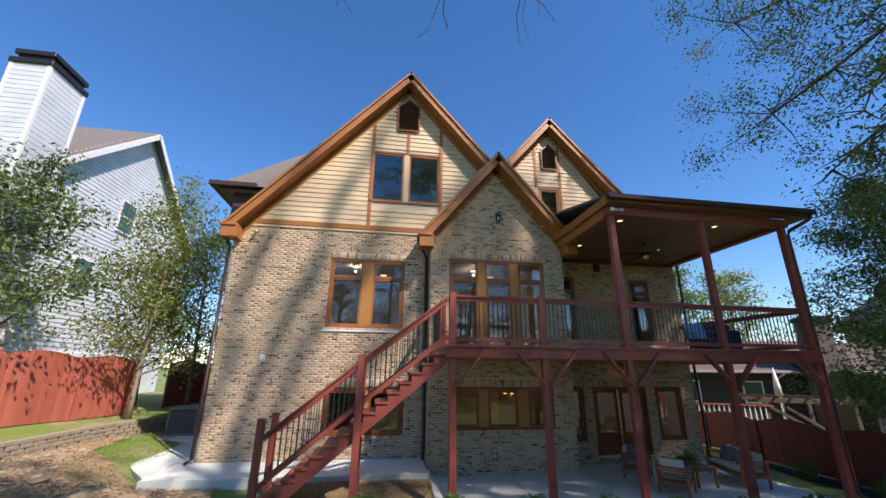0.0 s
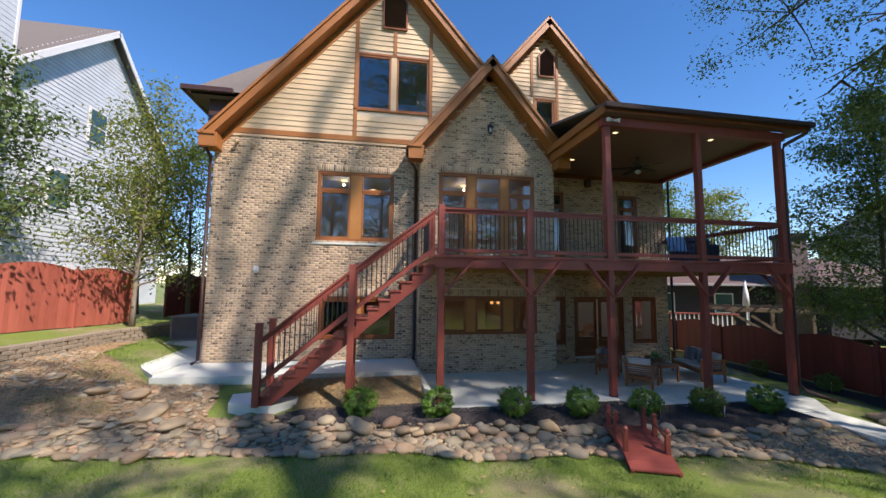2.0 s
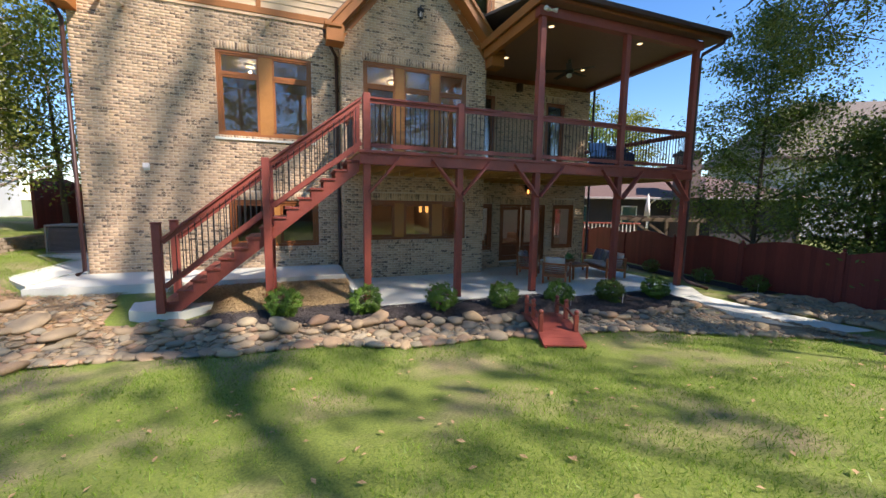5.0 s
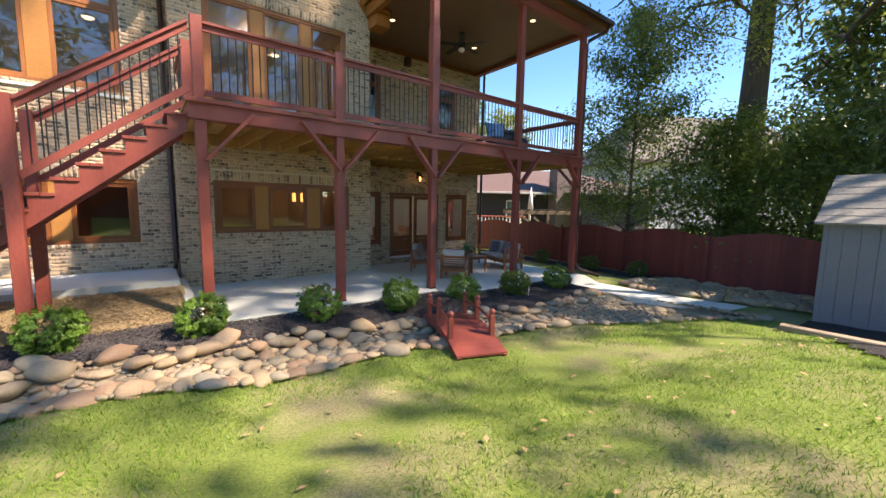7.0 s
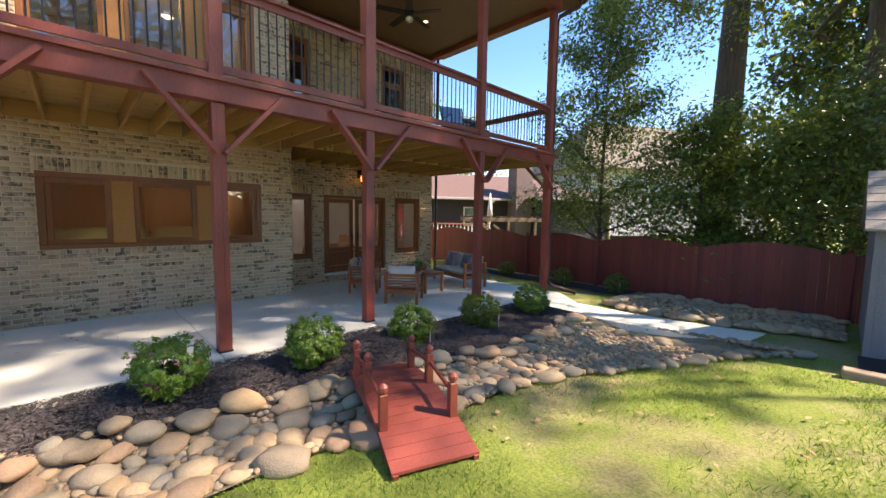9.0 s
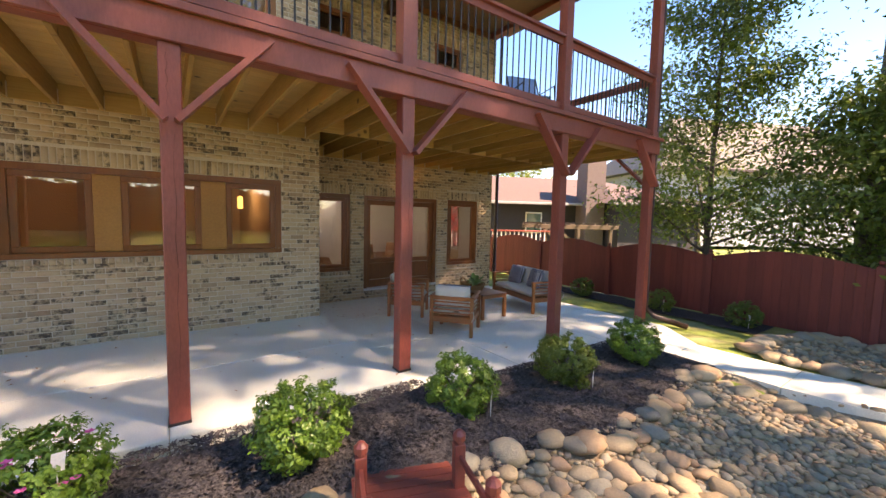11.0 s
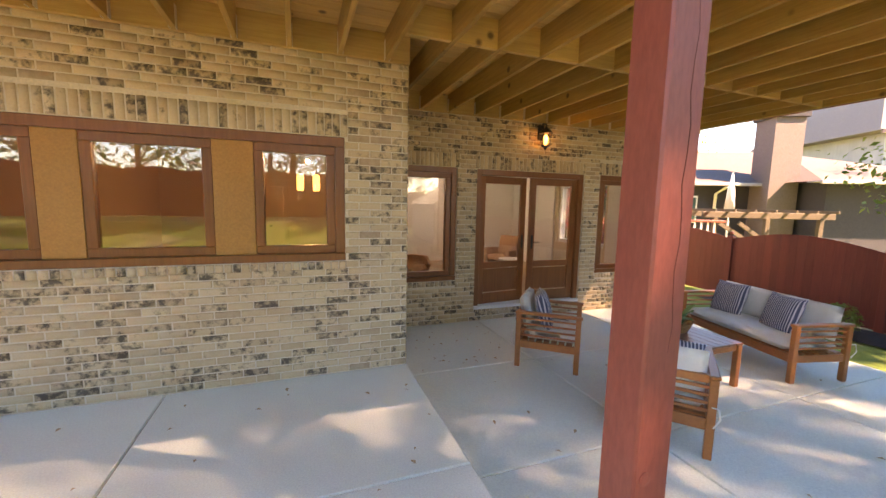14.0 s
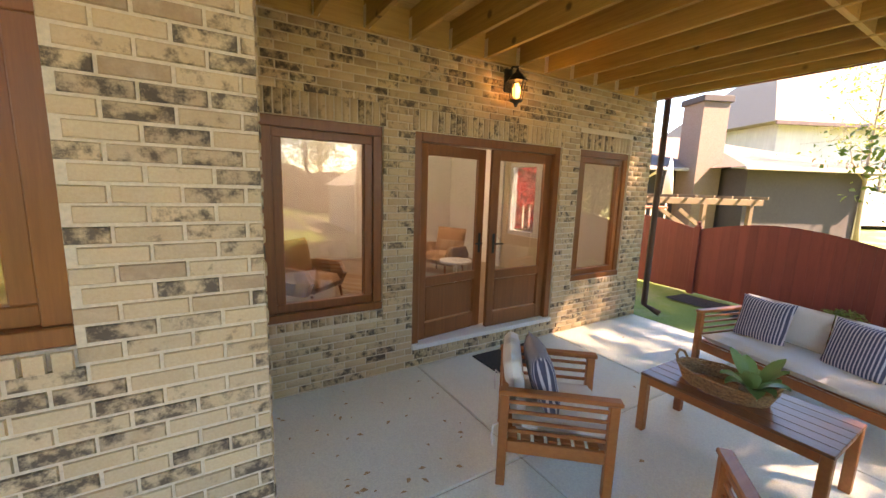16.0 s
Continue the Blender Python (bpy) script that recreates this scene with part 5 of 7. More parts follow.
bush_src = shrub(1, 0.31, 0.52, 9500, 0.034, LEAF_BUSH, "rounded bright green azalea bush in dark mulch")
spots = [(0.12, 8.42, 1.06), (1.63, 8.15, 1.0), (3.17, 8.0, 1.02), (4.52, 7.85, 0.93), (6.02, 7.93, 1.0), (7.45, 7.82, 1.05), (8.82, 7.75, 1.0)]
for k, (x, y, s) in enumerate(spots):
    m = Matrix.LocRotScale((x, y, ground_z(x, y) + 0.03), Euler((0, 0, k * 1.3)), (s, s, s))
    if k == 0:
        bush_src.matrix_basis = m
        first = bush_src
    elif k in (2, 5):
        b2 = shrub(10 + k, 0.31, 0.52, 9500, 0.034, LEAF_MID if k == 5 else LEAF_BUSH, "rounded green azalea bush in dark mulch")
        b2.matrix_basis = m
    else:
        cp = copy_thing(bush_src, Matrix.LocRotScale(m.translation, Euler((0, 0, k * 1.3)), None))
for k, (x, y) in enumerate(((12.75, 11.3), (12.75, 9.3), (12.8, 7.75))):
    b3 = shrub(30 + k, 0.3, 0.48, 1500, 0.055, LEAF_MID, "dark green azalea bush before the red fence")
    b3.location = (x, y, ground_z(x, y) + 0.02)

# blossoms on one azalea, nursery tags on others
PINK = m_simple("azalea_petals", (0.55, 0.05, 0.18), (0.75, 0.14, 0.32), 30, 0.6, 0.1)
bx, by = spots[2][:2]
bloom_bush = [o for o in scene.objects if o.name.startswith("azalea_bush") and o.parent is None and abs(o.matrix_basis.translation.x - bx) < 0.01][0]
rb = random.Random(3)
for k in range(16):
    an, zz0 = rb.uniform(0, 6.3), rb.uniform(0.15, 0.5)
    rr = 0.31 * math.sqrt(max(0.05, 1 - ((zz0 - 0.26) / 0.28) ** 2)) * 0.98
    cx, cy, cz = bx + math.cos(an) * rr, by + math.sin(an) * rr, ground_z(bx, by) + 0.03 + zz0
    bl = MB()
    for p in range(5):
        a = p * 1.2566 + an
        e, t = Vector((math.cos(a), math.sin(a), 0.5)) * 0.026, Vector((-math.sin(a), math.cos(a), 0)) * 0.013
        c0 = Vector((cx, cy, cz))
        bl.add([c0, c0 + e * 0.6 - t, c0 + e, c0 + e * 0.6 + t], [(0, 1, 2, 3)])
    part("blossom", bl, PINK, bloom_bush, "pink azalea blossom")
for x, y, z, a in ((3.30, 7.80, 0.44, 0.3), (6.16, 7.66, 0.20, 0.9), (7.56, 7.54, 0.18, 0.5), (12.60, 9.15, 0.22, 0.8), (12.62, 7.62, 0.2, 1.0)):
    z += ground_z(x, y)
    tag = thing("plant_tag", (x, y, z), "white nursery tag stuck in a bush", "tag", "nursery tags")
    part("stake", MB().beam((x, y, z - 0.22 if z > 0.15 else ground_z(x, y)), (x, y, z), 0.008, 0.004, (1, 0, 0)), WHITE, tag)
    part("card", MB().beam((x, y, z - 0.01), (x + 0.01, y, z + 0.09), 0.055, 0.003, (math.sin(a), -math.cos(a), 0.2)), WHITE, tag)

# ---- grass ----
rng = np.random.default_rng(4)
N = 250000
gxs, gys = rng.uniform(-9, 12.5, N), rng.uniform(-1.5, 7.5, N)
strip_x, strip_y = rng.uniform(-7.6, -2.4, 34000), rng.uniform(7.9, 16.2, 34000)   # two strips by the side walk
gxs, gys, N = np.concatenate([gxs, strip_x]), np.concatenate([gys, strip_y]), N + 34000
zz, keep = np.zeros(N), np.zeros(N, bool)
for i in range(N):
    x, y = gxs[i], gys[i]
    a = creek_y(x)[0]
    if in_strip(x, y):
        zz[i], keep[i] = ground_z(x, y) + 0.03, noise.noise((x * 1.5, y * 1.5, 1)) > random.uniform(-0.6, 0.3)
        continue
    if y > a + 0.02 or (9.4 < x < 10.95 and y > 3.4) or (x > 8.95 and y < 3.75):
        continue
    if x > 7.2 and y < 2.95 and y < 2.95 - (8.7 - x) * 0.4:
        continue
    bare = noise.fractal((x * 0.55, y * 0.55, 3.3), 1.0, 2.0, 3)
    if bare > -0.02 + random.random() * 0.42:
        continue
    zz[i], keep[i] = ground_z(x, y), True
gxs, gys, zz = gxs[keep], gys[keep], zz[keep]
n = len(gxs)
an, h = rng.uniform(0, 6.283, n), rng.uniform(0.022, 0.062, n)
w = rng.uniform(0.003, 0.006, n)
lean = rng.normal(0, 0.6, (n, 2)) * h[:, None]
base = np.stack([gxs, gys, zz - 0.005], 1)
sd = np.stack([np.cos(an) * w, np.sin(an) * w, np.zeros(n)], 1)
tip = base + np.stack([lean[:, 0], lean[:, 1], h], 1)
v = np.stack([base - sd, base + sd, tip], 1).reshape(-1, 3)
tagged(new("grass", raw("grass", v, np.arange(3 * n).reshape(-1, 3), GRASS)), "patchy short spring grass of the lawn", "grass", kind="stuff")


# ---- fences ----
# lighter copy of the fence stain: sunlight on the left fence put into its colour
RED_SUNLIT = m_wood("sunlit_red_fence_stain", (0.40, 0.095, 0.06), (0.52, 0.15, 0.10), 2, 0.65, 5, 0.3, per=True)


def fence(name, posts, h, label, top=0.16, board=0.14, mat=RED_FENCE):
    """Solid board fence with convex scalloped bays between posts at (x, y)."""
    fn = thing(name, (posts[0][0], posts[0][1], ground_z(*posts[0])), label, "fence")
    for (x0, y0), (x1, y1) in zip(posts, posts[1:]):
        L = math.hypot(x1 - x0, y1 - y0)
        ux, uy = (x1 - x0) / L, (y1 - y0) / L
        n = max(1, round(L / board))
        for k in range(n):
            t0, t1 = k / n, (k + 1) / n
            cx, cy = x0 + ux * L * (t0 + t1) / 2, y0 + uy * L * (t0 + t1) / 2
            zb = ground_z(cx, cy) + 0.03
            zl = (ground_z(x0, y0) * (1 - t0) + ground_z(x1, y1) * t0) + h
            up0, up1 = top * math.sin(math.pi * t0), top * math.sin(math.pi * t1)
            g = 0.0015
            a, b = (x0 + ux * (L * t0 + g), y0 + uy * (L * t0 + g)), (x0 + ux * (L * t1 - g), y0 + uy * (L * t1 - g))
            ox, oy = -uy * 0.009, ux * 0.009
            part("board", MB().add([(a[0] - ox, a[1] - oy, zb), (b[0] - ox, b[1] - oy, zb), (b[0] + ox, b[1] + oy, zb), (a[0] + ox, a[1] + oy, zb),
                 (a[0] - ox, a[1] - oy, zl + up0), (b[0] - ox, b[1] - oy, zl + up1), (b[0] + ox, b[1] + oy, zl + up1), (a[0] + ox, a[1] + oy, zl + up0)],
                 [(3, 2, 1, 0), (4, 5, 6, 7), (0, 1, 5, 4), (1, 2, 6, 5), (2, 3, 7, 6), (3, 0, 4, 7)]), mat, fn)
    for x, y in posts:
        z = ground_z(x, y)
        part("post", MB().cbox(x - 0.055, x + 0.055, y - 0.055, y + 0.055, z, z + h + 0.06, 0.006), mat, fn)
        part("finial", MB().lathe(x, y, [(0.04, z + h + 0.06), (0.055, z + h + 0.075), (0.02, z + h + 0.09), (0.045, z + h + 0.12), (0.03, z + h + 0.155), (0.004, z + h + 0.165)], 8), mat, fn)
    return fn


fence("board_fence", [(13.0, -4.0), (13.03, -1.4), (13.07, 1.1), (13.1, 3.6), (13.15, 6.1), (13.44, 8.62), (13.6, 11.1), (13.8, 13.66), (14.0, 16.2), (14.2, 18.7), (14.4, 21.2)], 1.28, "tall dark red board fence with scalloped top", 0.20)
fence("board_fence", [(-9.9, 7.4), (-9.6, 9.8), (-9.35, 12.2), (-9.05, 14.7), (-8.75, 17.1)], 1.8, "sunlit red board fence with scalloped top", 0.18, mat=RED_SUNLIT)
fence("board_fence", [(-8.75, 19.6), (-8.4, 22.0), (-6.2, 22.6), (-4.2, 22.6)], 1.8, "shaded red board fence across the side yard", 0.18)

fence("board_fence", [(13.0, -4.0), (10.4, -5.0), (7.8, -5.6), (5.2, -5.8), (2.6, -5.8), (0.0, -5.8), (-2.6, -5.8), (-5.2, -5.6), (-7.8, -5.2), (-10.2, -4.4)], 2.1, "red board fence along the back of the lawn", 0.18)
# ---- retaining wall of stacked stone ----
BLOCK = m_simple("wall_block", (0.22, 0.18, 0.125), (0.36, 0.30, 0.22), 14, 0.95, 0.7, 0.02)
rw = thing("retaining_wall", (-8.2, 12, 0.5), "low stacked stone retaining wall", "wall", kind="structure")
pts = RETAIN
for (x0, y0), (x1, y1) in zip(pts, pts[1:]):
    L = math.hypot(x1 - x0, y1 - y0)
    n = max(1, round(L / 0.34))
    for row in range(4):
        for k in range(n):
            t = (k + 0.5 + (0.5 if row % 2 else 0)) / n
            x, y = x0 + (x1 - x0) * t, y0 + (y1 - y0) * t
            an = math.atan2(y1 - y0, x1 - x0)
            l, hh = 0.155 * random.uniform(0.93, 1.03), 0.052
            ob = part("block", MB().cbox(-l, l, -0.12, 0.12, -hh, hh, 0.015), BLOCK, rw, local=True)
            ob.matrix_basis = rw.matrix_basis.inverted() @ Matrix.LocRotScale((x + random.uniform(-0.015, 0.015), y, ground_z(x - 0.45, y) - 0.36 + row * 0.108), Euler((0, 0, an + random.uniform(-0.04, 0.04))), None)

# ---- shed ----
SHED_P = m_simple("grey_panel_paint", (0.17, 0.185, 0.21), (0.20, 0.215, 0.24), 3, 0.6, 0.1)
shed = thing("garden_shed", (11.3, 1.9, -0.2), "grey panelled garden shed with a shingled roof", "shed")
x0, x1, y0, y1, zb, ze = 10.05, 12.6, 0.2, 3.42, -0.12, 1.62
part("body", MB().box(x0, x1, y0, y1, zb, ze).prism_y([(x0, ze), (x1, ze), ((x0 + x1) / 2, ze + 0.75)], y0, y1), SHED_P, shed)
yy = y0
while yy < y1 - 0.05:
    part("groove_board", MB().cbox(x0 - 0.012, x0 - 0.002, yy + 0.004, min(yy + 0.2, y1) - 0.004, zb, ze - 0.02, 0.003), SHED_P, shed)
    yy += 0.2
xx = x0
while xx < x1 - 0.05:
    part("groove_board", MB().cbox(xx + 0.004, min(xx + 0.2, x1) - 0.004, y1 + 0.002, y1 + 0.012, zb, ze - 0.02, 0.003), SHED_P, shed)
    xx += 0.2
part("corner_trim", MB().cbox(x0 - 0.022, x0 + 0.05, y1 - 0.05, y1 + 0.022, zb, ze, 0.004), SHED_P, shed)
SHED_R = m_simple("pale_shingle", (0.20, 0.195, 0.17), (0.33, 0.32, 0.28), 16, 0.95, 0.6, 0.01)
for s in (-1, 1):
    xe, xm = (x0 - 0.16 if s < 0 else x1 + 0.16), (x0 + x1) / 2
    zlo, zhi = ze - 0.06, ze + 0.80
    for k in range(7):
        a, b = k / 7, (k + 1) / 7
        xa, xb2 = xe + (xm - xe) * a, xe + (xm - xe) * b
        za, zb2 = zlo + (zhi - zlo) * a, zlo + (zhi - zlo) * b
        part("shingle_course", MB().add([(xa, y0 - 0.12, za + 0.03), (xa, y1 + 0.12, za + 0.03), (xb2, y1 + 0.12, zb2 + 0.02), (xb2, y0 - 0.12, zb2 + 0.02),
             (xa, y0 - 0.12, za), (xa, y1 + 0.12, za), (xb2, y1 + 0.12, zb2 - 0.01), (xb2, y0 - 0.12, zb2 - 0.01)],
             [(0, 3, 2, 1), (4, 5, 6, 7), (0, 1, 5, 4), (1, 2, 6, 5), (2, 3, 7, 6), (3, 0, 4, 7)]), SHED_R, shed)
part("skid", MB().cbox(x0 - 0.05, x0 + 0.05, y0, y1, -0.3, zb, 0.01), CONC_D, shed, "weathered timber skid")
edge = thing("landscape_timber", (8.82, 1.6, -0.2), "weathered timber edging stacked two high by the shed", "edging", kind="structure")
TIMB = m_wood("weathered_edging", (0.27, 0.20, 0.13), (0.44, 0.35, 0.25), 1, 0.9, 4, 0.5, per=True)
for row, off in ((0, 0.0), (1, 0.55)):
    for k in range(5):
        y1 = 3.62 - k * 1.1 - (off if k else 0)
        y0 = 3.62 - (k + 1) * 1.1 - off + 0.006
        part("timber", MB().cbox(8.73 + row * 0.008, 8.91, y0, y1, -0.27 + row * 0.152, -0.122 + row * 0.152, 0.014), TIMB, edge)
shed_bed, in_shed = sheet("shed_mulch_bed", [(8.7, 2.95), (8.15, 2.85), (7.6, 2.5), (7.3, 1.5), (7.2, -0.4), (8.7, -0.4)], 0.03, MULCH, "patch of dark mulch spread before the timber edging", "mulch bed")
shed_fill, _ = sheet("shed_side_bed", [(8.9, 3.45), (10.1, 3.4), (10.1, -1.0), (8.9, -1.0)], 0.05, MULCH, "dark mulch between the timbers and the shed", "mulch bed")

# ---- air conditioner ----
ACG = m_simple("condenser_grey", (0.15, 0.155, 0.15), (0.20, 0.205, 0.20), 6, 0.5, 0.05)
ac = thing("ac_condenser", (-6.1, 15.8, 0.5), "grey louvred air-conditioning condenser on a concrete pad", "air conditioner")
part("core", MB().cbox(-6.5, -5.7, 15.4, 16.2, 0.52, 1.30, 0.06), BLACK, ac)
for k in range(20):
    z = 0.56 + k * 0.036
    part("louvre", MB().cbox(-6.53, -5.67, 15.37, 16.23, z, z + 0.016, 0.007), ACG, ac)
part("lid", MB().cbox(-6.55, -5.65, 15.35, 16.25, 1.29, 1.35, 0.02), ACG, ac)
part("base", MB().cbox(-6.55, -5.65, 15.35, 16.25, 0.50, 0.555, 0.01), ACG, ac)
for x, y in ((-6.53, 15.37), (-5.69, 15.37), (-5.69, 16.21), (-6.53, 16.21)):
    part("corner_post", MB().cbox(x - 0.015, x + 0.035, y - 0.015, y + 0.035, 0.55, 1.3, 0.008), ACG, ac)

# ---- patio furniture ----
TEAK = m_wood("oiled_acacia", (0.34, 0.095, 0.026), (0.47, 0.155, 0.046), 0, 0.4, 5, 0.15, per=True)
CUSHION = m_simple("cream_cushion_fabric", (0.60, 0.57, 0.52), (0.68, 0.65, 0.60), 5, 0.95, 0.3, 0.003, fine=220)


def m_stripe():
    m, nt, p = nodes("striped_fabric")
    co = nt.nodes.new("ShaderNodeTexCoord")
    sp = nt.nodes.new("ShaderNodeSeparateXYZ")
    nt.links.new(co.outputs["Object"], sp.inputs[0])
    k = nt.nodes.new("ShaderNodeMath")
    k.operation, k.inputs[1].default_value = "MULTIPLY", 2 * math.pi / 0.024
    nt.links.new(sp.outputs[0], k.inputs[0])
    s = nt.nodes.new("ShaderNodeMath")
    s.operation = "SINE"
    nt.links.new(k.outputs[0], s.inputs[0])
    h = nt.nodes.new("ShaderNodeMath")
    h.operation, h.inputs[1].default_value, h.inputs[2].default_value = "MULTIPLY_ADD", 0.5, 0.5
    nt.links.new(s.outputs[0], h.inputs[0])
    c = mixc(nt, ramp(nt, h.outputs[0], (0.62, 0), (0.74, 1)), (0.06, 0.068, 0.115), (0.50, 0.47, 0.50))
    c = mixc(nt, 0.15, c, tex(nt, 260, 2, 0.5), "OVERLAY")
    nt.links.new(c, p.inputs["Base Color"])
    p.inputs["Roughness"].default_value = 0.95
    return m


STRIPE = m_stripe()


def cushion(w, d, h, n=12, puff=0.03, seed=0):
    """A soft slab with rounded, slightly bulging sides; its base at z = 0."""
    mb = MB()
    N = n
    top, bot = {}, {}
    for i in range(N + 1):
        for j in range(N + 1):
            u, v = i / N * 2 - 1, j / N * 2 - 1
            x, y = u * w / 2, v * d / 2
            edge = 1 - (max(abs(u), abs(v)) ** 8)
            z = h / 2 + (h / 2 - 0.012) * edge ** 0.4 + puff * (1 - u * u) * (1 - v * v) + 0.004 * noise.noise((u * 2 + seed, v * 2, 1.0))
            top[i, j] = len(mb.v)
            mb.v.append((x, y, z))
            bot[i, j] = len(mb.v)
            mb.v.append((x, y, h / 2 - (h / 2 - 0.001) * edge ** 0.4))
    for i in range(N):
        for j in range(N):
            mb.f.append((top[i, j], top[i + 1, j], top[i + 1, j + 1], top[i, j + 1]))
            mb.f.append((bot[i, j], bot[i, j + 1], bot[i + 1, j + 1], bot[i + 1, j]))
    rim = [(i, 0) for i in range(N)] + [(N, j) for j in range(N)] + [(i, N) for i in range(N, 0, -1)] + [(0, j) for j in range(N, 0, -1)]
    for a, b in zip(rim, rim[1:] + rim[:1]):
        mb.f.append((bot[a], bot[b], top[b], top[a]))
    return mb


def pillow(w, h, t, n=14, seed=0):
    """A stuffed square pillow standing in the xz plane, its middle at the origin."""
    mb = MB()
    f_, b_ = {}, {}
    for i in range(n + 1):
        for j in range(n + 1):
            u, v = i / n * 2 - 1, j / n * 2 - 1
            pin = 1 - 0.07 * (1 - abs(u) ** 2) * abs(v) ** 3 - 0.07 * (1 - abs(v) ** 2) * abs(u) ** 3
            x, z = u * w / 2 * pin, v * h / 2 * pin
            th = t / 2 * ((1 - u ** 4) * (1 - v ** 4)) ** 0.55 + 0.004 + 0.006 * noise.noise((u * 1.7 + seed, v * 1.7, 2.0))
            f_[i, j] = len(mb.v)
            mb.v.append((x, -th, z))
            b_[i, j] = len(mb.v)
            mb.v.append((x, th, z))
    for i in range(n):
        for j in range(n):
            mb.f.append((f_[i, j], f_[i + 1, j], f_[i + 1, j + 1], f_[i, j + 1]))
            mb.f.append((b_[i, j], b_[i, j + 1], b_[i + 1, j + 1], b_[i + 1, j]))
    rim = [(i, 0) for i in range(n)] + [(n, j) for j in range(n)] + [(i, n) for i in range(n, 0, -1)] + [(0, j) for j in range(n, 0, -1)]
    for a, b in zip(rim, rim[1:] + rim[:1]):
        mb.f.append((b_[a], b_[b], f_[b], f_[a]))
    return mb


def seat_set(name, w, label, category, cushions):
    """An acacia chair or sofa facing +y, width along x, on the origin."""
    d, arm, lg = 0.68, 0.63, 0.055
    c = thing(name, (0, 0, 0), label, category)
    for sx in (-1, 1):
        x = sx * (w / 2 - lg / 2)
        for sy, top in ((1, arm - 0.03), (-1, arm - 0.03)):
            y = sy * (d / 2 - lg / 2)
            part("leg", MB().cbox(x - lg / 2, x + lg / 2, y - lg / 2, y + lg / 2, 0, top, 0.005), TEAK, c, local=True)
        part("armrest", MB().cbox(x - 0.035, x + 0.035, -d / 2 - 0.01, d / 2 + 0.015, arm - 0.03, arm, 0.008), TEAK, c, local=True)
        part("side_rail", MB().cbox(x - 0.014, x + 0.014, -d / 2 + lg, d / 2 - lg, 0.22, 0.30, 0.004), TEAK, c, local=True)
        for k in range(4):
            z = 0.355 + k * 0.062
            part("side_slat", MB().cbox(x - 0.009, x + 0.009, -d / 2 + lg, d / 2 - lg, z, z + 0.021, 0.003), TEAK, c, local=True)
    part("front_rail", MB().cbox(-w / 2 + lg, w / 2 - lg, d / 2 - 0.045, d / 2 - 0.018, 0.21, 0.30, 0.004), TEAK, c, local=True)
    part("back_rail", MB().cbox(-w / 2 + lg, w / 2 - lg, -d / 2 + 0.016, -d / 2 + 0.044, 0.21, 0.30, 0.004), TEAK, c, local=True)
    for k in range(5):
        z = 0.345 + k * 0.058
        part("back_slat", MB().cbox(-w / 2 + lg, w / 2 - lg, -d / 2 + 0.018, -d / 2 + 0.036, z, z + 0.024, 0.003), TEAK, c, local=True)
    part("top_rail", MB().cbox(-w / 2 + lg, w / 2 - lg, -d / 2 + 0.006, -d / 2 + 0.05, arm - 0.065, arm - 0.005, 0.005), TEAK, c, local=True)
    n = 7
    for k in range(n):
        y = -d / 2 + 0.09 + k * (d - 0.2) / (n - 1)
        part("seat_slat", MB().cbox(-w / 2 + lg, w / 2 - lg, y - 0.03, y + 0.03, 0.285, 0.303, 0.003), TEAK, c, local=True)
    iw = w - 2 * lg - 0.02
    cw = iw / cushions
    s = part("seat_cushion", cushion(iw, d - 0.10, 0.13, 14, 0.015), CUSHION, c, "cream seat cushion", True, True)
    s.location = (0, 0.035, 0.304)
    for k in range(cushions):
        b = part("back_cushion", cushion(cw - 0.01, 0.37, 0.12, 12, 0.02, k), CUSHION, c, "cream back cushion", True, True)
        b.matrix_basis = Matrix.Translation((-iw / 2 + cw * (k + 0.5), -d / 2 + 0.06, 0.41)) @ Matrix.Rotation(radians(100), 4, "X") @ Matrix.Translation((0, 0.185, -0.12))
    for sx in (-1, 1):
        x = sx * (w / 2 - 0.03)
        pt = [(x, -d / 2 - 0.005, 0.40), (x + sx * 0.04, -d / 2 - 0.035, 0.41), (x + sx * 0.05, -d / 2 - 0.04, 0.34), (x + sx * 0.015, -d / 2 - 0.03, 0.26)]
        part("cushion_tie", MB().tube(pt, 0.006, 5), CUSHION, c, "cream fabric tie", local=True)
    return c


chair = seat_set("patio_armchair", 0.70, "slatted acacia armchair with cream cushions on the patio", "armchair", 1)
tagged(chair, group="patio seats")
chair.matrix_basis = pose(7.545, 11.535, ZR, 0, 0, -130.5)
chair_b = copy_thing(chair, pose(7.60, 10.10, ZR, 0, 0, -50.3))
tagged(chair_b, "slatted acacia armchair turned towards the coffee table", "armchair", "patio seats")
sofa = seat_set("patio_sofa", 1.62, "slatted acacia two-seat sofa with cream cushions", "sofa", 2)
tagged(sofa, group="patio seats")
sofa.matrix_basis = pose(10.10, 10.92, ZR, 0, 0, 76.6)


def throw_pillow(seat, x, y, z, w, h, lean, yaw, label):
    p = part("throw_pillow", pillow(w, h, 0.15, 14, x * 7), STRIPE, None, "", True)
    p.matrix_basis = seat.matrix_basis @ Matrix.Translation((x, y, z)) @ Matrix.Rotation(radians(yaw), 4, "Z") @ Matrix.Rotation(radians(lean), 4, "X")
    tagged(p, label, "pillow", "striped pillows")


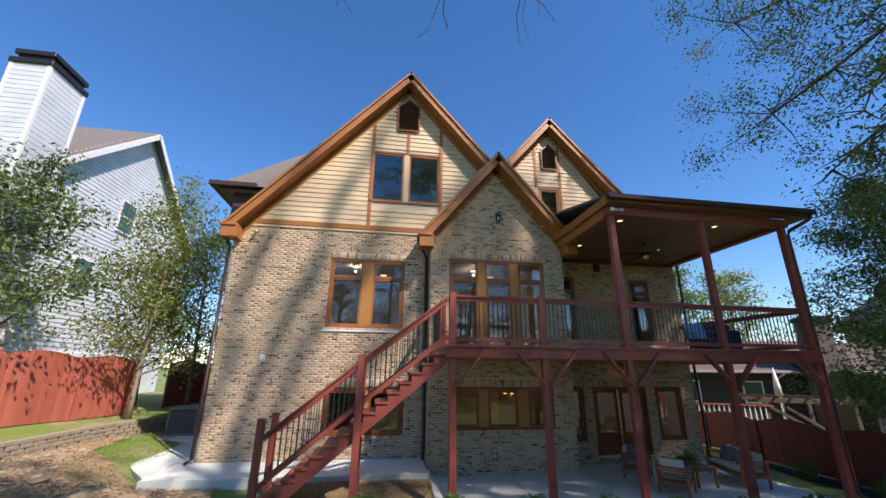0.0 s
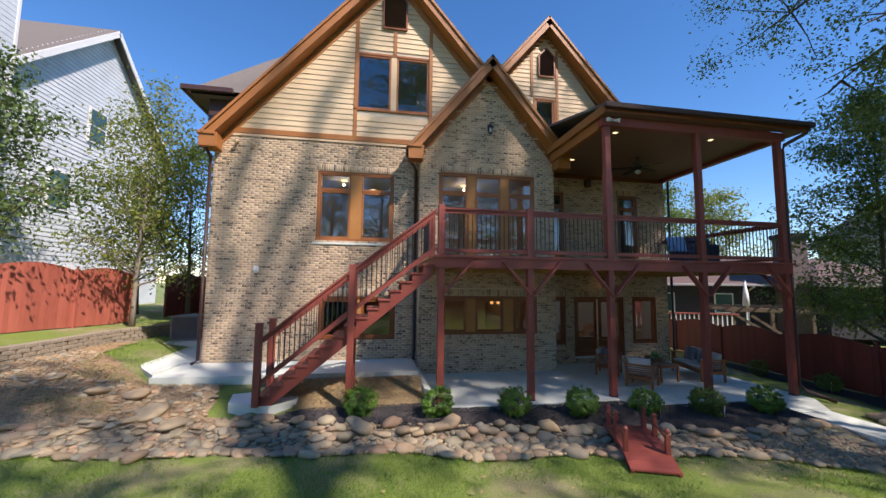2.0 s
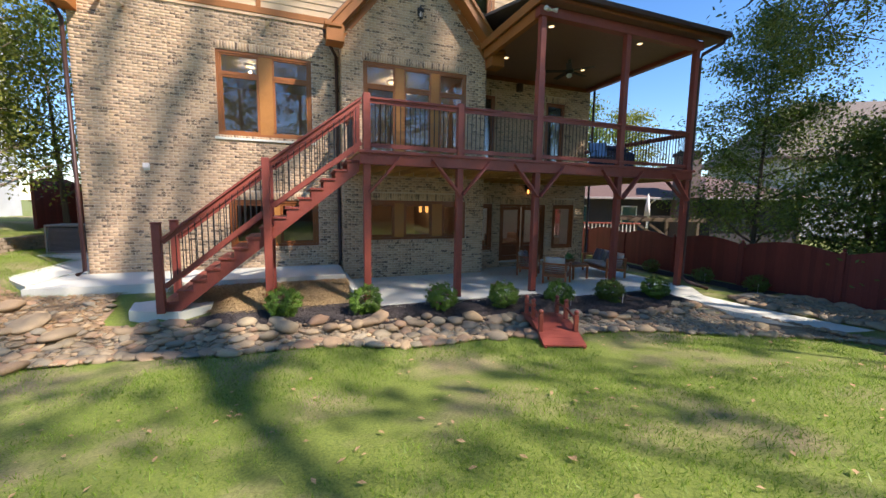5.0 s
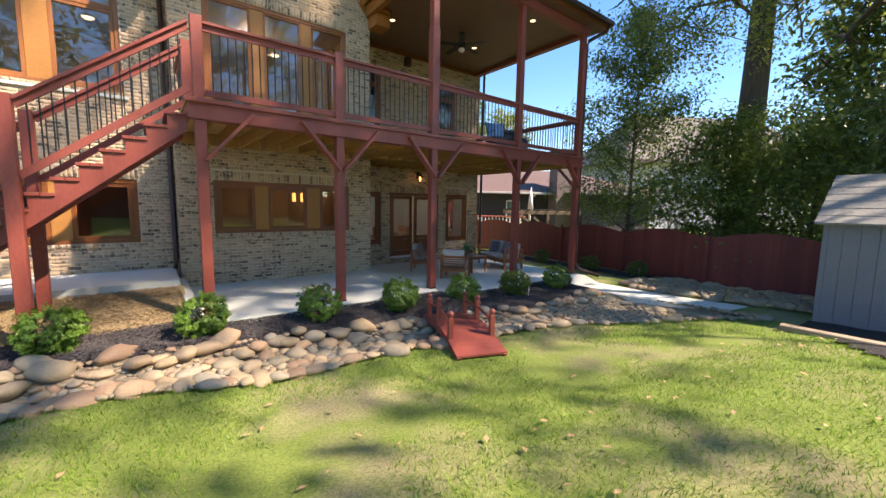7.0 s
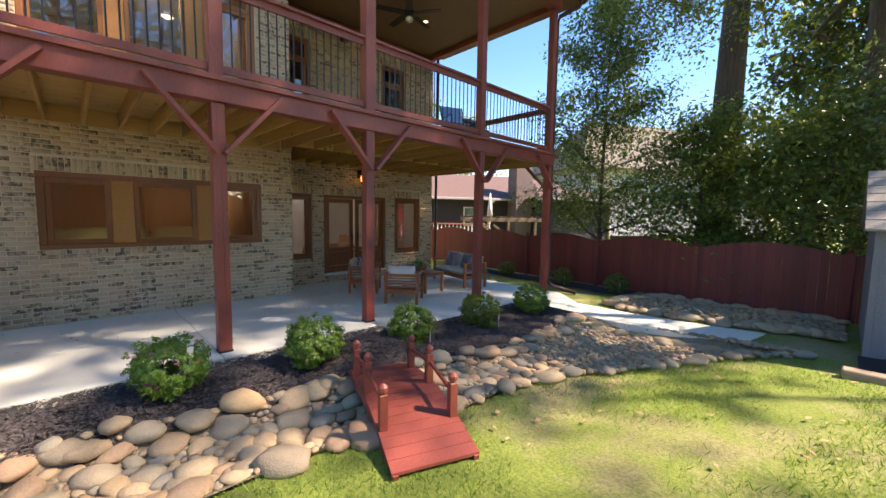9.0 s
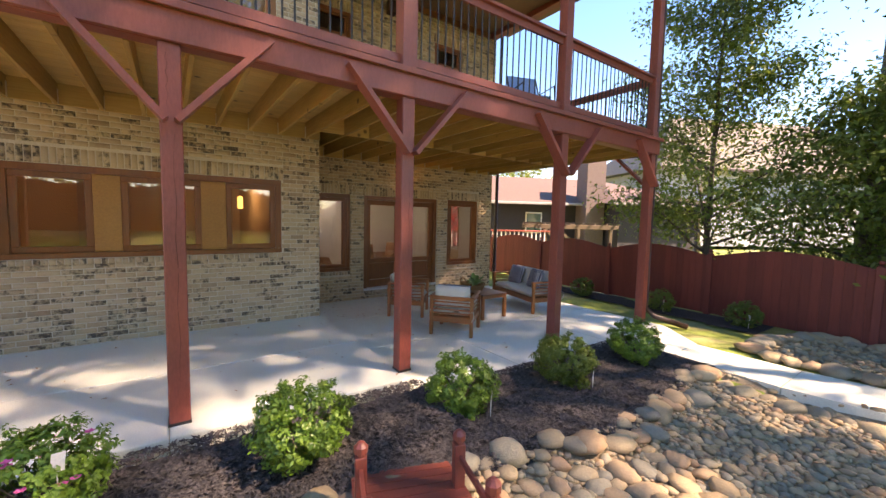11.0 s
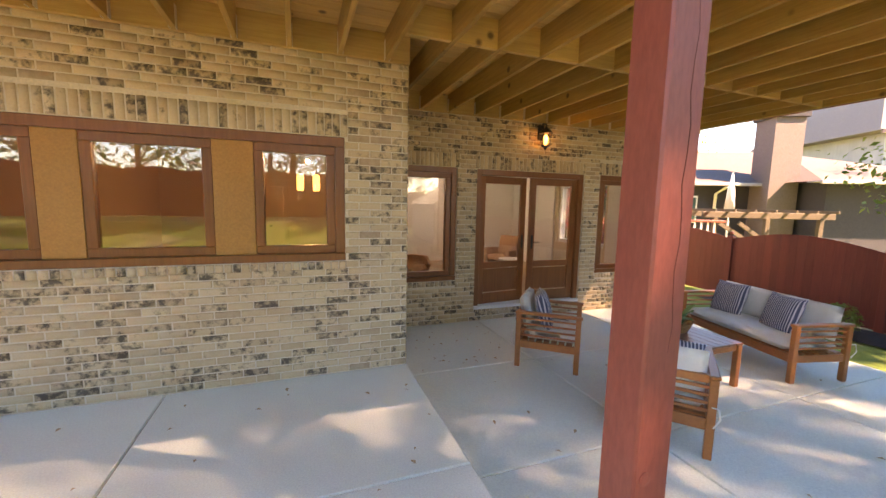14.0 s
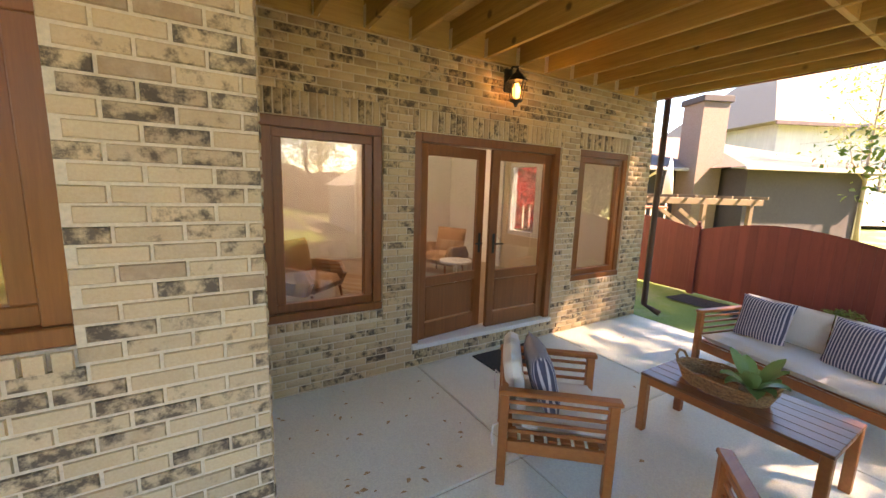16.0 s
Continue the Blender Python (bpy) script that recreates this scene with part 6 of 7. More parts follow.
throw_pillow(chair, 0.02, -0.075, 0.60, 0.44, 0.44, 16, 6, "navy and white striped pillow leaning on an armchair back")
throw_pillow(chair_b, 0.0, -0.09, 0.64, 0.54, 0.30, 20, 2, "long navy striped lumbar pillow in an armchair")
throw_pillow(sofa, 0.43, -0.06, 0.60, 0.45, 0.45, 17, 5, "navy and white striped pillow at one end of the sofa")
throw_pillow(sofa, -0.30, -0.05, 0.60, 0.45, 0.45, 18, -6, "navy and white striped pillow on the sofa")

table = thing("coffee_table", (8.69, 10.88, ZR), "slatted acacia coffee table with a basket on top", "coffee table")
tx0, tx1, ty0, ty1, tz = 8.39, 8.99, 10.34, 11.42, ZR + 0.465
for k in range(6):
    a = tx0 + k * (tx1 - tx0) / 6
    part("top_slat", MB().cbox(a + 0.002, a + (tx1 - tx0) / 6 - 0.002, ty0 + 0.0, ty1, tz - 0.022, tz, 0.003), m_wood("table_acacia", (0.20, 0.07, 0.03), (0.31, 0.125, 0.06), 1, 0.35, 5, 0.15, per=True) if k == 0 else bpy.data.materials["table_acacia"], table)
for x in (tx0 + 0.03, tx1 - 0.03):
    part("apron", MB().cbox(x - 0.012, x + 0.012, ty0 + 0.05, ty1 - 0.05, tz - 0.085, tz - 0.023, 0.003), TEAK, table)
    for y in (ty0 + 0.03, ty1 - 0.03):
        part("leg", MB().cbox(x - 0.028, x + 0.028, y - 0.028, y + 0.028, ZR, tz - 0.023, 0.005), TEAK, table)
for y in (ty0 + 0.03, ty1 - 0.03):
    part("apron", MB().cbox(tx0 + 0.06, tx1 - 0.06, y - 0.012, y + 0.012, tz - 0.085, tz - 0.023, 0.003), TEAK, table)

WICKER = m_simple("wicker", (0.20, 0.09, 0.035), (0.40, 0.21, 0.09), 60, 0.8, 0.8, 0.006)
bk = thing("wicker_tray", (8.66, 10.98, tz), "oval brown wicker tray basket with loop handles", "basket")
bxc, byc = 8.66, 10.98
for k in range(8):
    s = 0.86 + 0.14 * k / 7
    ring = [(bxc + math.cos(a) * 0.19 * s, byc + math.sin(a) * 0.30 * s, tz + 0.012 + k * 0.013 + 0.003 * math.sin(a * 14 + k * math.pi)) for a in np.linspace(0, 2 * math.pi, 41)]
    part("weave_strand", MB().tube(ring, 0.0085, 5, False), WICKER, bk)
part("bottom", MB().slab([(bxc + math.cos(a) * 0.145, byc + math.sin(a) * 0.23) for a in np.linspace(0, 2 * math.pi, 25)[:-1]], tz + 0.001, tz + 0.012), WICKER, bk)
for s in (-1, 1):
    part("handle", MB().tube([(bxc - 0.07, byc + s * 0.28, tz + 0.1), (bxc - 0.055, byc + s * 0.305, tz + 0.155), (bxc, byc + s * 0.315, tz + 0.175), (bxc + 0.055, byc + s * 0.305, tz + 0.155), (bxc + 0.07, byc + s * 0.28, tz + 0.1)], 0.010, 6), WICKER, bk)

LEAF_HOUSE = m_leaf("house_plant_leaf", (0.03, 0.11, 0.025), (0.20, 0.36, 0.13), 0.35, 0.3)
pl = thing("potted_plant", (8.60, 10.80, tz + 0.013), "small plant with broad pale-veined green leaves in the tray", "plant")
part("pot", MB().lathe(8.60, 10.80, [(0.05, tz + 0.013), (0.065, tz + 0.03), (0.07, tz + 0.10), (0.06, tz + 0.10)], 14), WICKER, pl)
for k in range(17):
    an, el, L = k * 2.4, 0.25 + 0.14 * (k % 6), 0.115 + 0.02 * (k % 3)
    dx, dy = math.cos(an), math.sin(an)
    mb = MB()
    prev = None
    for i in range(7):
        t = i / 6
        wd = 0.050 * math.sin(math.pi * min(0.98, 0.12 + t * 0.88)) ** 0.8 if i < 6 else 0.002
        r = 0.03 + L * t
        z = tz + 0.11 + 0.12 * el * 5 * t * 0.35 + 0.10 * t * el - 0.10 * t * t
        c = (8.60 + dx * r, 10.80 + dy * r, z)
        row = [(c[0] - dy * wd, c[1] + dx * wd, c[2] + 0.018), c, (c[0] + dy * wd, c[1] - dx * wd, c[2] + 0.018)]
        n0 = len(mb.v)
        mb.v += row
        if prev is not None:
            mb.f += [(prev, prev + 1, n0 + 1, n0), (prev + 1, prev + 2, n0 + 2, n0 + 1)]
        prev = n0
    part("leaf", mb, LEAF_HOUSE, pl, smooth=True)
solo("door_mat", MB().cbox(8.0, 8.75, 12.62, 13.05, ZR + 0.001, ZR + 0.016, 0.005), m_simple("coir_mat", (0.03, 0.028, 0.028), (0.06, 0.055, 0.05), 60, 0.95, 0.8, 0.004), "dark rectangular doormat before the french door", "doormat")

# dry leaves blown over the patio and lawn
rng = random.Random(12)
v, f = [], []
for k in range(420):
    if k < 110:
        x, y = rng.choice(((rng.uniform(6.0, 7.3), rng.uniform(11.6, 13.0)), (rng.uniform(6.0, 11.0), rng.uniform(8.5, 12.8)), (rng.uniform(1.8, 5.8), rng.uniform(8.6, 11.4))))
        z = (0.0 if x < 5.9 else ZR) + 0.006
    else:
        x, y = rng.uniform(-5, 9), rng.uniform(1.0, 6.2)
        z = ground_z(x, y) + 0.03
    a, l = rng.uniform(0, 6.3), rng.uniform(0.012, 0.03) if k < 110 else rng.uniform(0.02, 0.045)
    d, s_ = Vector((math.cos(a), math.sin(a), rng.uniform(-0.2, 0.2))) * l, Vector((-math.sin(a), math.cos(a), rng.uniform(-0.3, 0.3))) * l * 0.5
    c, n = Vector((x, y, z + 0.004)), len(v)
    v += [tuple(c - d), tuple(c - s_ + Vector((0, 0, 0.006))), tuple(c + d), tuple(c + s_ + Vector((0, 0, 0.006)))]
    f += [(n, n + 1, n + 2), (n, n + 2, n + 3)]
tagged(new("fallen_leaves", raw("fallen_leaves", v, f, bpy.data.materials["dry_leaves"])), "scattered dry brown leaves on concrete and grass", "leaves", kind="stuff")

# ---- porch furniture ----
BLUE = m_simple("navy_cover", (0.012, 0.018, 0.05), (0.025, 0.035, 0.08), 6, 0.7, 0.3, 0.01)
gr = thing("covered_grill", (9.6, 10.2, ZD), "grill under a navy blue cover on the deck", "grill")
part("cover", MB().cbox(8.95, 10.25, 10.0, 10.55, ZD + 0.02, ZD + 0.62, 0.06), BLUE, gr)
part("hood", MB().cbox(9.2, 10.0, 10.02, 10.53, ZD + 0.6, ZD + 0.78, 0.08), BLUE, gr)
dc = thing("deck_chair", (10.35, 11.6, ZD), "dark metal deck chair with a blue sling", "chair")
for x in (10.08, 10.62):
    part("side_frame", MB().tube([(x, 11.25, ZD), (x, 11.3, ZD + 0.62), (x, 11.75, ZD + 0.62), (x, 11.9, ZD)], 0.014, 6), BLACK, dc)
    part("back_post", MB().tube([(x, 11.4, ZD + 0.42), (x, 11.75, ZD + 0.45), (x, 11.95, ZD + 1.05)], 0.014, 6), BLACK, dc)
part("sling", MB().beam((10.35, 11.35, ZD + 0.42), (10.35, 11.78, ZD + 0.44), 0.5, 0.012).beam((10.35, 11.78, ZD + 0.44), (10.35, 11.95, ZD + 1.04), 0.5, 0.012, (0, -1, 0.2)), m_simple("blue_sling", (0.16, 0.34, 0.62), (0.22, 0.42, 0.70), 9, 0.6, 0.1), dc)
dc.matrix_basis = pose(8.2, 9.22, ZD, 0, 0, -20) @ Matrix.Diagonal((0.9, 0.9, 0.68, 1))

# ---- rooms behind the glass ----
FLOORW = m_wood("interior_floor", (0.22, 0.13, 0.07), (0.33, 0.20, 0.11), 1, 0.35, 4, 0.1)
solo("lower_floor", MB().box(XL + 0.25, XBR - 0.01, YL + 0.26, 23.9, -0.1, 0.045).box(XBR - 0.01, XR - 0.25, YR + 0.26, 23.9, -0.1, 0.045).box(XBL + 0.2, XBR - 0.2, YB + 0.26, YL + 0.255, -0.1, 0.044), FLOORW, "wooden floor of the lower rooms", "floor", kind="structure")
solo("lower_ceiling", MB().box(XL + 0.25, XBR - 0.01, YL + 0.26, 23.9, 2.72, 2.95).box(XBR - 0.01, XR - 0.25, YR + 0.26, 23.9, 2.72, 2.95).box(XBL + 0.2, XBR - 0.2, YB + 0.26, YL + 0.255, 2.72, 2.95), WHITE, "white ceiling of the lower rooms", "ceiling", kind="structure")
solo("upper_floor", MB().box(XL + 0.25, XBR - 0.01, YL + 0.26, 23.9, 2.96, 3.12).box(XBR - 0.01, XR - 0.25, YR + 0.26, 23.9, 2.96, 3.12).box(XBL + 0.2, XBR - 0.2, YB + 0.26, YL + 0.255, 2.96, 3.12), FLOORW, "wooden floor of the upper rooms", "floor", kind="structure")
solo("upper_ceiling", MB().box(XL + 0.25, XBR - 0.01, YL + 0.26, 23.9, 6.2, 6.35).box(XBR - 0.01, XR - 0.25, YR + 0.26, 23.9, 6.2, 6.35).box(XBL + 0.2, XBR - 0.2, YB + 0.26, YL + 0.255, 6.2, 6.35), WHITE, "white ceiling of the upper rooms", "ceiling", kind="structure")
solo("attic_floor", MB().box(XL + 0.6, XBR - 0.3, YL + 0.26, 19, 7.0, 7.1).box(XBR - 0.3, XR - 0.25, YR + 0.26, 19, 7.0, 7.1), FLOORW, "floor of the attic rooms", "floor", kind="structure")
solo("wall_partition_lower", MB().box(5.5, 5.62, YL + 0.27, 18, 0.045, 2.72).box(XL + 0.25, XR - 0.25, 18.0, 18.12, 0.045, 2.72).box(1.9, 1.98, YL + 0.27, 18, 0.045, 2.72), CREAMW, "tan painted inner walls", "wall", kind="structure")
solo("sitting_room_wall", MB().box(5.93, 10.77, 17.95, 17.99, 0.045, 2.72), WHITE, "white back wall of the sitting room", "wall", kind="structure")
solo("wall_partition_upper", MB().box(XL + 0.25, XR - 0.25, 17.0, 17.1, 3.12, 6.2).box(1.62, 1.7, YL + 0.27, 17, 3.12, 6.2).box(5.6, 5.7, YR + 0.3, 17, 3.12, 6.2), CREAMW, "cream painted inner walls", "wall", kind="structure")
solo("wall_partition_attic", MB().box(-4, 10.5, 16.0, 16.1, 7.1, 10), CREAMW, "cream attic wall", "wall", kind="structure")
solo("wall_lining", MB().box(XBR - 0.2 + 0.02, XBR + 0.1, YR + 0.27, 18, 0.045, 2.72).box(10.78, 10.82, YR + 0.26, 14.2, 0.045, 2.72).box(10.78, 10.82, 16.0, 18, 0.045, 2.72), WHITE, "white wall lining", "wall", kind="structure")
sw = thing("window_side", (XR - 0.12, 15.1, 0.75), "white-framed side window of the sitting room", "window", kind="structure")
for a, b in ((14.3, 15.07), (15.13, 15.9)):
    part("window_frame", MB().cbox(XR - 0.2, XR - 0.06, a, a + 0.06, 0.75, 2.15, 0.005).cbox(XR - 0.2, XR - 0.06, b - 0.06, b, 0.75, 2.15, 0.005)
         .cbox(XR - 0.2, XR - 0.06, a + 0.06, b - 0.06, 0.75, 0.83, 0.005).cbox(XR - 0.2, XR - 0.06, a + 0.06, b - 0.06, 2.07, 2.15, 0.005), WHITE, sw)
    g = part("pane", MB().box(XR - 0.14, XR - 0.134, a + 0.055, b - 0.055, 0.825, 2.075), GLASS, sw)
    g.visible_shadow = False
part("mullion", MB().cbox(XR - 0.2, XR - 0.06, 15.072, 15.128, 0.75, 2.15, 0.005), WHITE, sw)

TANF = m_simple("tan_upholstery", (0.42, 0.24, 0.13), (0.50, 0.30, 0.17), 5, 0.9, 0.2, fine=150)


def indoor_chair(m, label):
    c = thing("lounge_chair", (0, 0, 0), label, "armchair", "lounge chairs indoors")
    s = part("seat", cushion(0.62, 0.6, 0.2, 10, 0.02), TANF, c, "", True, True)
    s.location = (0, 0, 0.22)
    b = part("backrest", cushion(0.66, 0.5, 0.16, 10, 0.02), TANF, c, "", True, True)
    b.matrix_basis = Matrix.Translation((0, -0.22, 0.36)) @ Matrix.Rotation(radians(102), 4, "X") @ Matrix.Translation((0, 0.25, -0.08))
    for sx in (-1, 1):
        a = part("armrest", cushion(0.12, 0.6, 0.34, 8, 0.01), TANF, c, "", True, True)
        a.location = (sx * 0.36, 0, 0.22)
        for sy in (-1, 1):
            part("leg", MB().tube([(sx * 0.3, sy * 0.25, 0.23), (sx * 0.33, sy * 0.28, 0)], [0.022, 0.013], 8), DOORWOOD, c, local=True)
    c.matrix_basis = m
    return c


lc = indoor_chair(pose(8.15, 15.3, 0.045, 0, 0, 150), "tan upholstered lounge chair in the sitting room")
copy_thing(lc, pose(9.3, 15.9, 0.045, 0, 0, 110))
copy_thing(lc, pose(6.75, 15.0, 0.045, 0, 0, -140))
st = thing("side_table", (8.9, 14.8, 0.045), "small round white side table indoors", "table")
part("top", MB().lathe(8.9, 14.8, [(0.25, 0.50), (0.25, 0.53)], 20), WHITE, st)
part("stem", MB().lathe(8.9, 14.8, [(0.16, 0.046), (0.03, 0.07), (0.03, 0.50)], 14), WHITE, st)
# rear room door and pendants
idr = thing("inner_door", (4.6, 17.9, 0.05), "pale panelled inner door with a black knob", "door")
part("leaf", MB().cbox(4.1, 4.95, 17.94, 17.98, 0.05, 2.1, 0.005), CREAMW, idr)
for x0, x1 in ((4.18, 4.48), (4.57, 4.87)):
    for z0, z1 in ((0.25, 0.95), (1.1, 1.95)):
        part("panel", MB().cbox(x0, x1, 17.925, 17.94, z0, z1, 0.008), CREAMW, idr)
part("knob", MB().tube([(4.2, 17.93, 1.02), (4.2, 17.87, 1.02)], [0.02, 0.03], 10), BLACK, idr)
for x in (4.86, 5.12):
    p = thing("pendant_lamp", (x, 15.0, 1.8), "glowing cylinder pendant lamp in the lower room", "pendant lamp", "pendants")
    part("cord", MB().tube([(x, 15.0, 2.72), (x, 15.0, 2.08)], 0.006, 5), BLACK, p)
    part("shade", MB().lathe(x, 15.0, [(0.045, 1.80), (0.055, 1.82), (0.055, 2.06), (0.02, 2.08)], 14), BULB, p, "warm glowing glass shade", smooth=True)
# the sitting room's light is an added fill, with no known lamp behind it
for nm, loc, e, col in (("pendant_light", (5.0, 15.6, 2.35), 6, (1.0, 0.68, 0.36)), ("sitting_room_light", (8.3, 16.0, 2.6), 11, (1.0, 0.92, 0.82)), ("upper_room_light", (3.5, 14.0, 6.0), 8, (1.0, 0.72, 0.42)), ("upper_room_light", (-0.8, 14.2, 6.0), 6, (1.0, 0.75, 0.45))):
    l = new(nm, bpy.data.lights.new(nm, "POINT"))
    l.data.energy, l.data.color, l.data.shadow_soft_size, l.location = e, col, 0.035, loc
# the first lamp, in the sitting room, is made up to go with that fill
for x, y, z in ((8.3, 16.0, 2.70), (3.5, 14.0, 6.18), (4.4, 15.0, 6.18), (2.6, 15.2, 6.18), (-0.8, 14.2, 6.18), (0.2, 15.4, 6.18)):
    d = thing("ceiling_lamp", (x, y, z), "round flush ceiling lamp glowing warm indoors", "ceiling light", "indoor ceiling lamps")
    part("ring", MB().lathe(x, y, [(0.14, z + 0.02), (0.15, z - 0.01), (0.13, z - 0.02)], 18), WHITE, d)
    part("diffuser", MB().lathe(x, y, [(0.125, z - 0.018), (0.09, z - 0.045), (0.02, z - 0.055)], 18), LED, d, smooth=True)

# ---- trees ----
def grow(seed, base, height, r0, limbs, crown_lo, spread, leaf_n, leaf_size, clump, bend=0.12, droop=0.0, up=0.5, twigs=5, limb=0.5):
    """Trunk, limbs and leaf places of one tree, in world coordinates."""
    rng = np.random.default_rng(seed)
    base = np.array(base, float)
    trunk, wood, tips = MB(), MB(), []
    pts, rad = [], []
    n = 9
    for i in range(n + 1):
        t = i / n
        pts.append(tuple(base + np.array([bend * height * 0.15 * math.sin(t * 2.3 + seed), bend * height * 0.15 * math.sin(t * 1.9 + seed * 2), height * t])))
        rad.append(r0 * (1 - 0.86 * t) + (0.25 * r0 if i == 0 else 0))
    trunk.tube(pts, rad, 12)
    P = np.array(pts)
    for k in range(limbs):
        t = crown_lo + (1 - crown_lo) * (k + rng.uniform(0, 0.8)) / limbs
        t = min(t, 0.985)
        i = min(int(t * n), n - 1)
        s = P[i] + (P[i + 1] - P[i]) * (t * n - i)
        an = k * 2.39996 + rng.uniform(-0.4, 0.4)
        L = spread * (1.05 - 0.65 * ((t - crown_lo) / (1 - crown_lo + 1e-6)) ** 1.3) * rng.uniform(0.75, 1.15)
        d = np.array([math.cos(an), math.sin(an), up + rng.uniform(-0.15, 0.25)])
        d /= np.linalg.norm(d)
        q = [s]
        for j in range(1, 6):
            d = d + rng.normal(0, 0.13, 3) + np.array([0, 0, -droop * j * 0.08])
            d /= np.linalg.norm(d)
            q.append(q[-1] + d * L / 5)
        rb = max(0.012, r0 * (1 - 0.86 * t) * limb)
        wood.tube([tuple(x) for x in q], [rb * (1 - 0.17 * j) for j in range(6)], 6, False)
        for j in range(2, 6):
            for m in range(twigs):
                e = q[j] + rng.normal(0, 1, 3) * np.array([1, 1, 0.6]) * L * 0.17 + np.array([0, 0, -droop * L * 0.1])
                if m < (3 if limb > 0.3 else 1):
                    wood.tube([tuple(q[j]), tuple((q[j] + e) / 2 + rng.normal(0, 0.04, 3)), tuple(e)], [rb * 0.35, rb * 0.22, 0.004], 4, False)
                tips.append(e)
    tips = np.array(tips)
    pick = rng.integers(0, len(tips), leaf_n)
    off = rng.normal(0, 1, (leaf_n, 3)) * clump * np.array([1, 1, 0.7])
    c = tips[pick] + off
    nr = off / (np.linalg.norm(off, axis=1, keepdims=True) + 1e-9) + np.array([0, 0, 0.6])
    v, f = leaf_cloud(c, nr, rng.uniform(0.6, 1.35, leaf_n) * leaf_size, rng, 0.5)
    return trunk, wood, v, f


def tree(name, seed, x, y, height, r0, limbs, crown_lo, spread, leaf_n, leaf_size, clump, mat, bark, label, **kw):
    if name == "oak_tree":
        kw.setdefault("limb", 0.16)
        kw["twigs"] = 1
    z = ground_z(x, y) - 0.05
    trunk, wood, v, f = grow(seed, (x, y, z), height, r0, limbs, crown_lo, spread, leaf_n, leaf_size, clump, **kw)
    t = thing(name, (x, y, z), label, "tree")
    part("trunk", trunk, bark, t, smooth=True)
    lm = new("branchwork", wood.mesh("branchwork", bark, True))
    lm.parent, lm.matrix_parent_inverse = t, t.matrix_basis.inverted()
    cr = new("crown", raw("crown", v, f, mat))
    cr.parent, cr.matrix_parent_inverse = t, t.matrix_basis.inverted()
    return t


# beside the neighbour's house
tree("magnolia_tree", 3, -11.3, 13.4, 7.4, 0.14, 22, 0.30, 3.1, 8500, 0.16, 0.34, LEAF_DARK, BARK, "dark glossy evergreen tree behind the red fence", up=0.35)
tree("young_tree", 5, -7.9, 16.0, 8.0, 0.09, 24, 0.16, 2.5, 9500, 0.13, 0.38, LEAF_SPRING, BARK_PALE, "slender tree in pale spring leaf by the fence", up=0.6)
tree("young_tree", 8, -7.6, 18.8, 7.2, 0.10, 20, 0.16, 2.4, 8000, 0.14, 0.38, LEAF_MID, BARK, "leafy young tree in the side yard", up=0.6)
tree("young_tree", 9, -9.6, 19.0, 6.0, 0.10, 16, 0.2, 2.2, 4200, 0.14, 0.36, LEAF_SPRING, BARK, "light green tree behind the fence", up=0.6)
# beyond the far fence
tree("pine_tree", 11, 17.0, 6.5, 25, 0.46, 40, 0.42, 4.2, 5200, 0.20, 0.35, LEAF_PINE, BARK, "tall pine with a thick bare trunk behind the fence", up=0.05, droop=0.5, bend=0.04)
tree("pine_tree", 12, 18.6, 3.6, 24, 0.30, 38, 0.34, 4.2, 6500, 0.22, 0.4, LEAF_PINE, BARK, "tall pine in the wooded strip behind the fence", up=0.05, droop=0.5, bend=0.05)
tree("woodland_tree", 13, 15.0, 9.2, 8.4, 0.09, 30, 0.10, 2.5, 26000, 0.115, 0.30, LEAF_MID, BARK, "broadleaf tree leaning over the dark red fence", up=0.6)
tree("woodland_tree", 14, 15.5, 6.7, 4.6, 0.10, 26, 0.05, 2.0, 16000, 0.12, 0.30, LEAF_MID, BARK, "dense dark broadleaf tree behind the fence", up=0.45)
tree("woodland_tree", 20, 15.7, 4.5, 4.4, 0.10, 26, 0.05, 2.0, 14000, 0.12, 0.30, LEAF_MID, BARK, "dense leafy evergreen shrub against the fence", up=0.45)
tree("woodland_tree", 15, 15.4, 2.2, 5.8, 0.14, 24, 0.06, 2.6, 15000, 0.13, 0.34, LEAF_DARK, BARK, "dense dark broadleaf tree behind the shed", up=0.45)
tree("woodland_tree", 16, 15.8, -1.2, 6.8, 0.14, 22, 0.06, 2.9, 7500, 0.17, 0.38, LEAF_MID, BARK, "dense broadleaf tree beyond the fence", up=0.45)
tree("pine_tree", 46, 16.6, 2.6, 24, 0.52, 36, 0.30, 4.6, 7000, 0.20, 0.4, LEAF_SPRING, BARK, "tall tree with a thick dark trunk behind the shed", up=0.1, droop=0.4, bend=0.04)
tree("woodland_tree", 17, 20.5, 4.6, 8.5, 0.18, 22, 0.15, 3.0, 4200, 0.22, 0.45, LEAF_MID, BARK, "broadleaf tree in the strip of woodland", up=0.5)
tree("woodland_tree", 18, 22, 0.5, 11, 0.2, 24, 0.1, 4.0, 6500, 0.26, 0.42, LEAF_MID, BARK, "broadleaf tree deep in the woodland strip", up=0.5)
tree("woodland_tree", 19, 21.5, 4.5, 9.5, 0.2, 24, 0.1, 3.6, 6000, 0.26, 0.42, LEAF_DARK, BARK, "shady tree deep in the woodland strip", up=0.5)
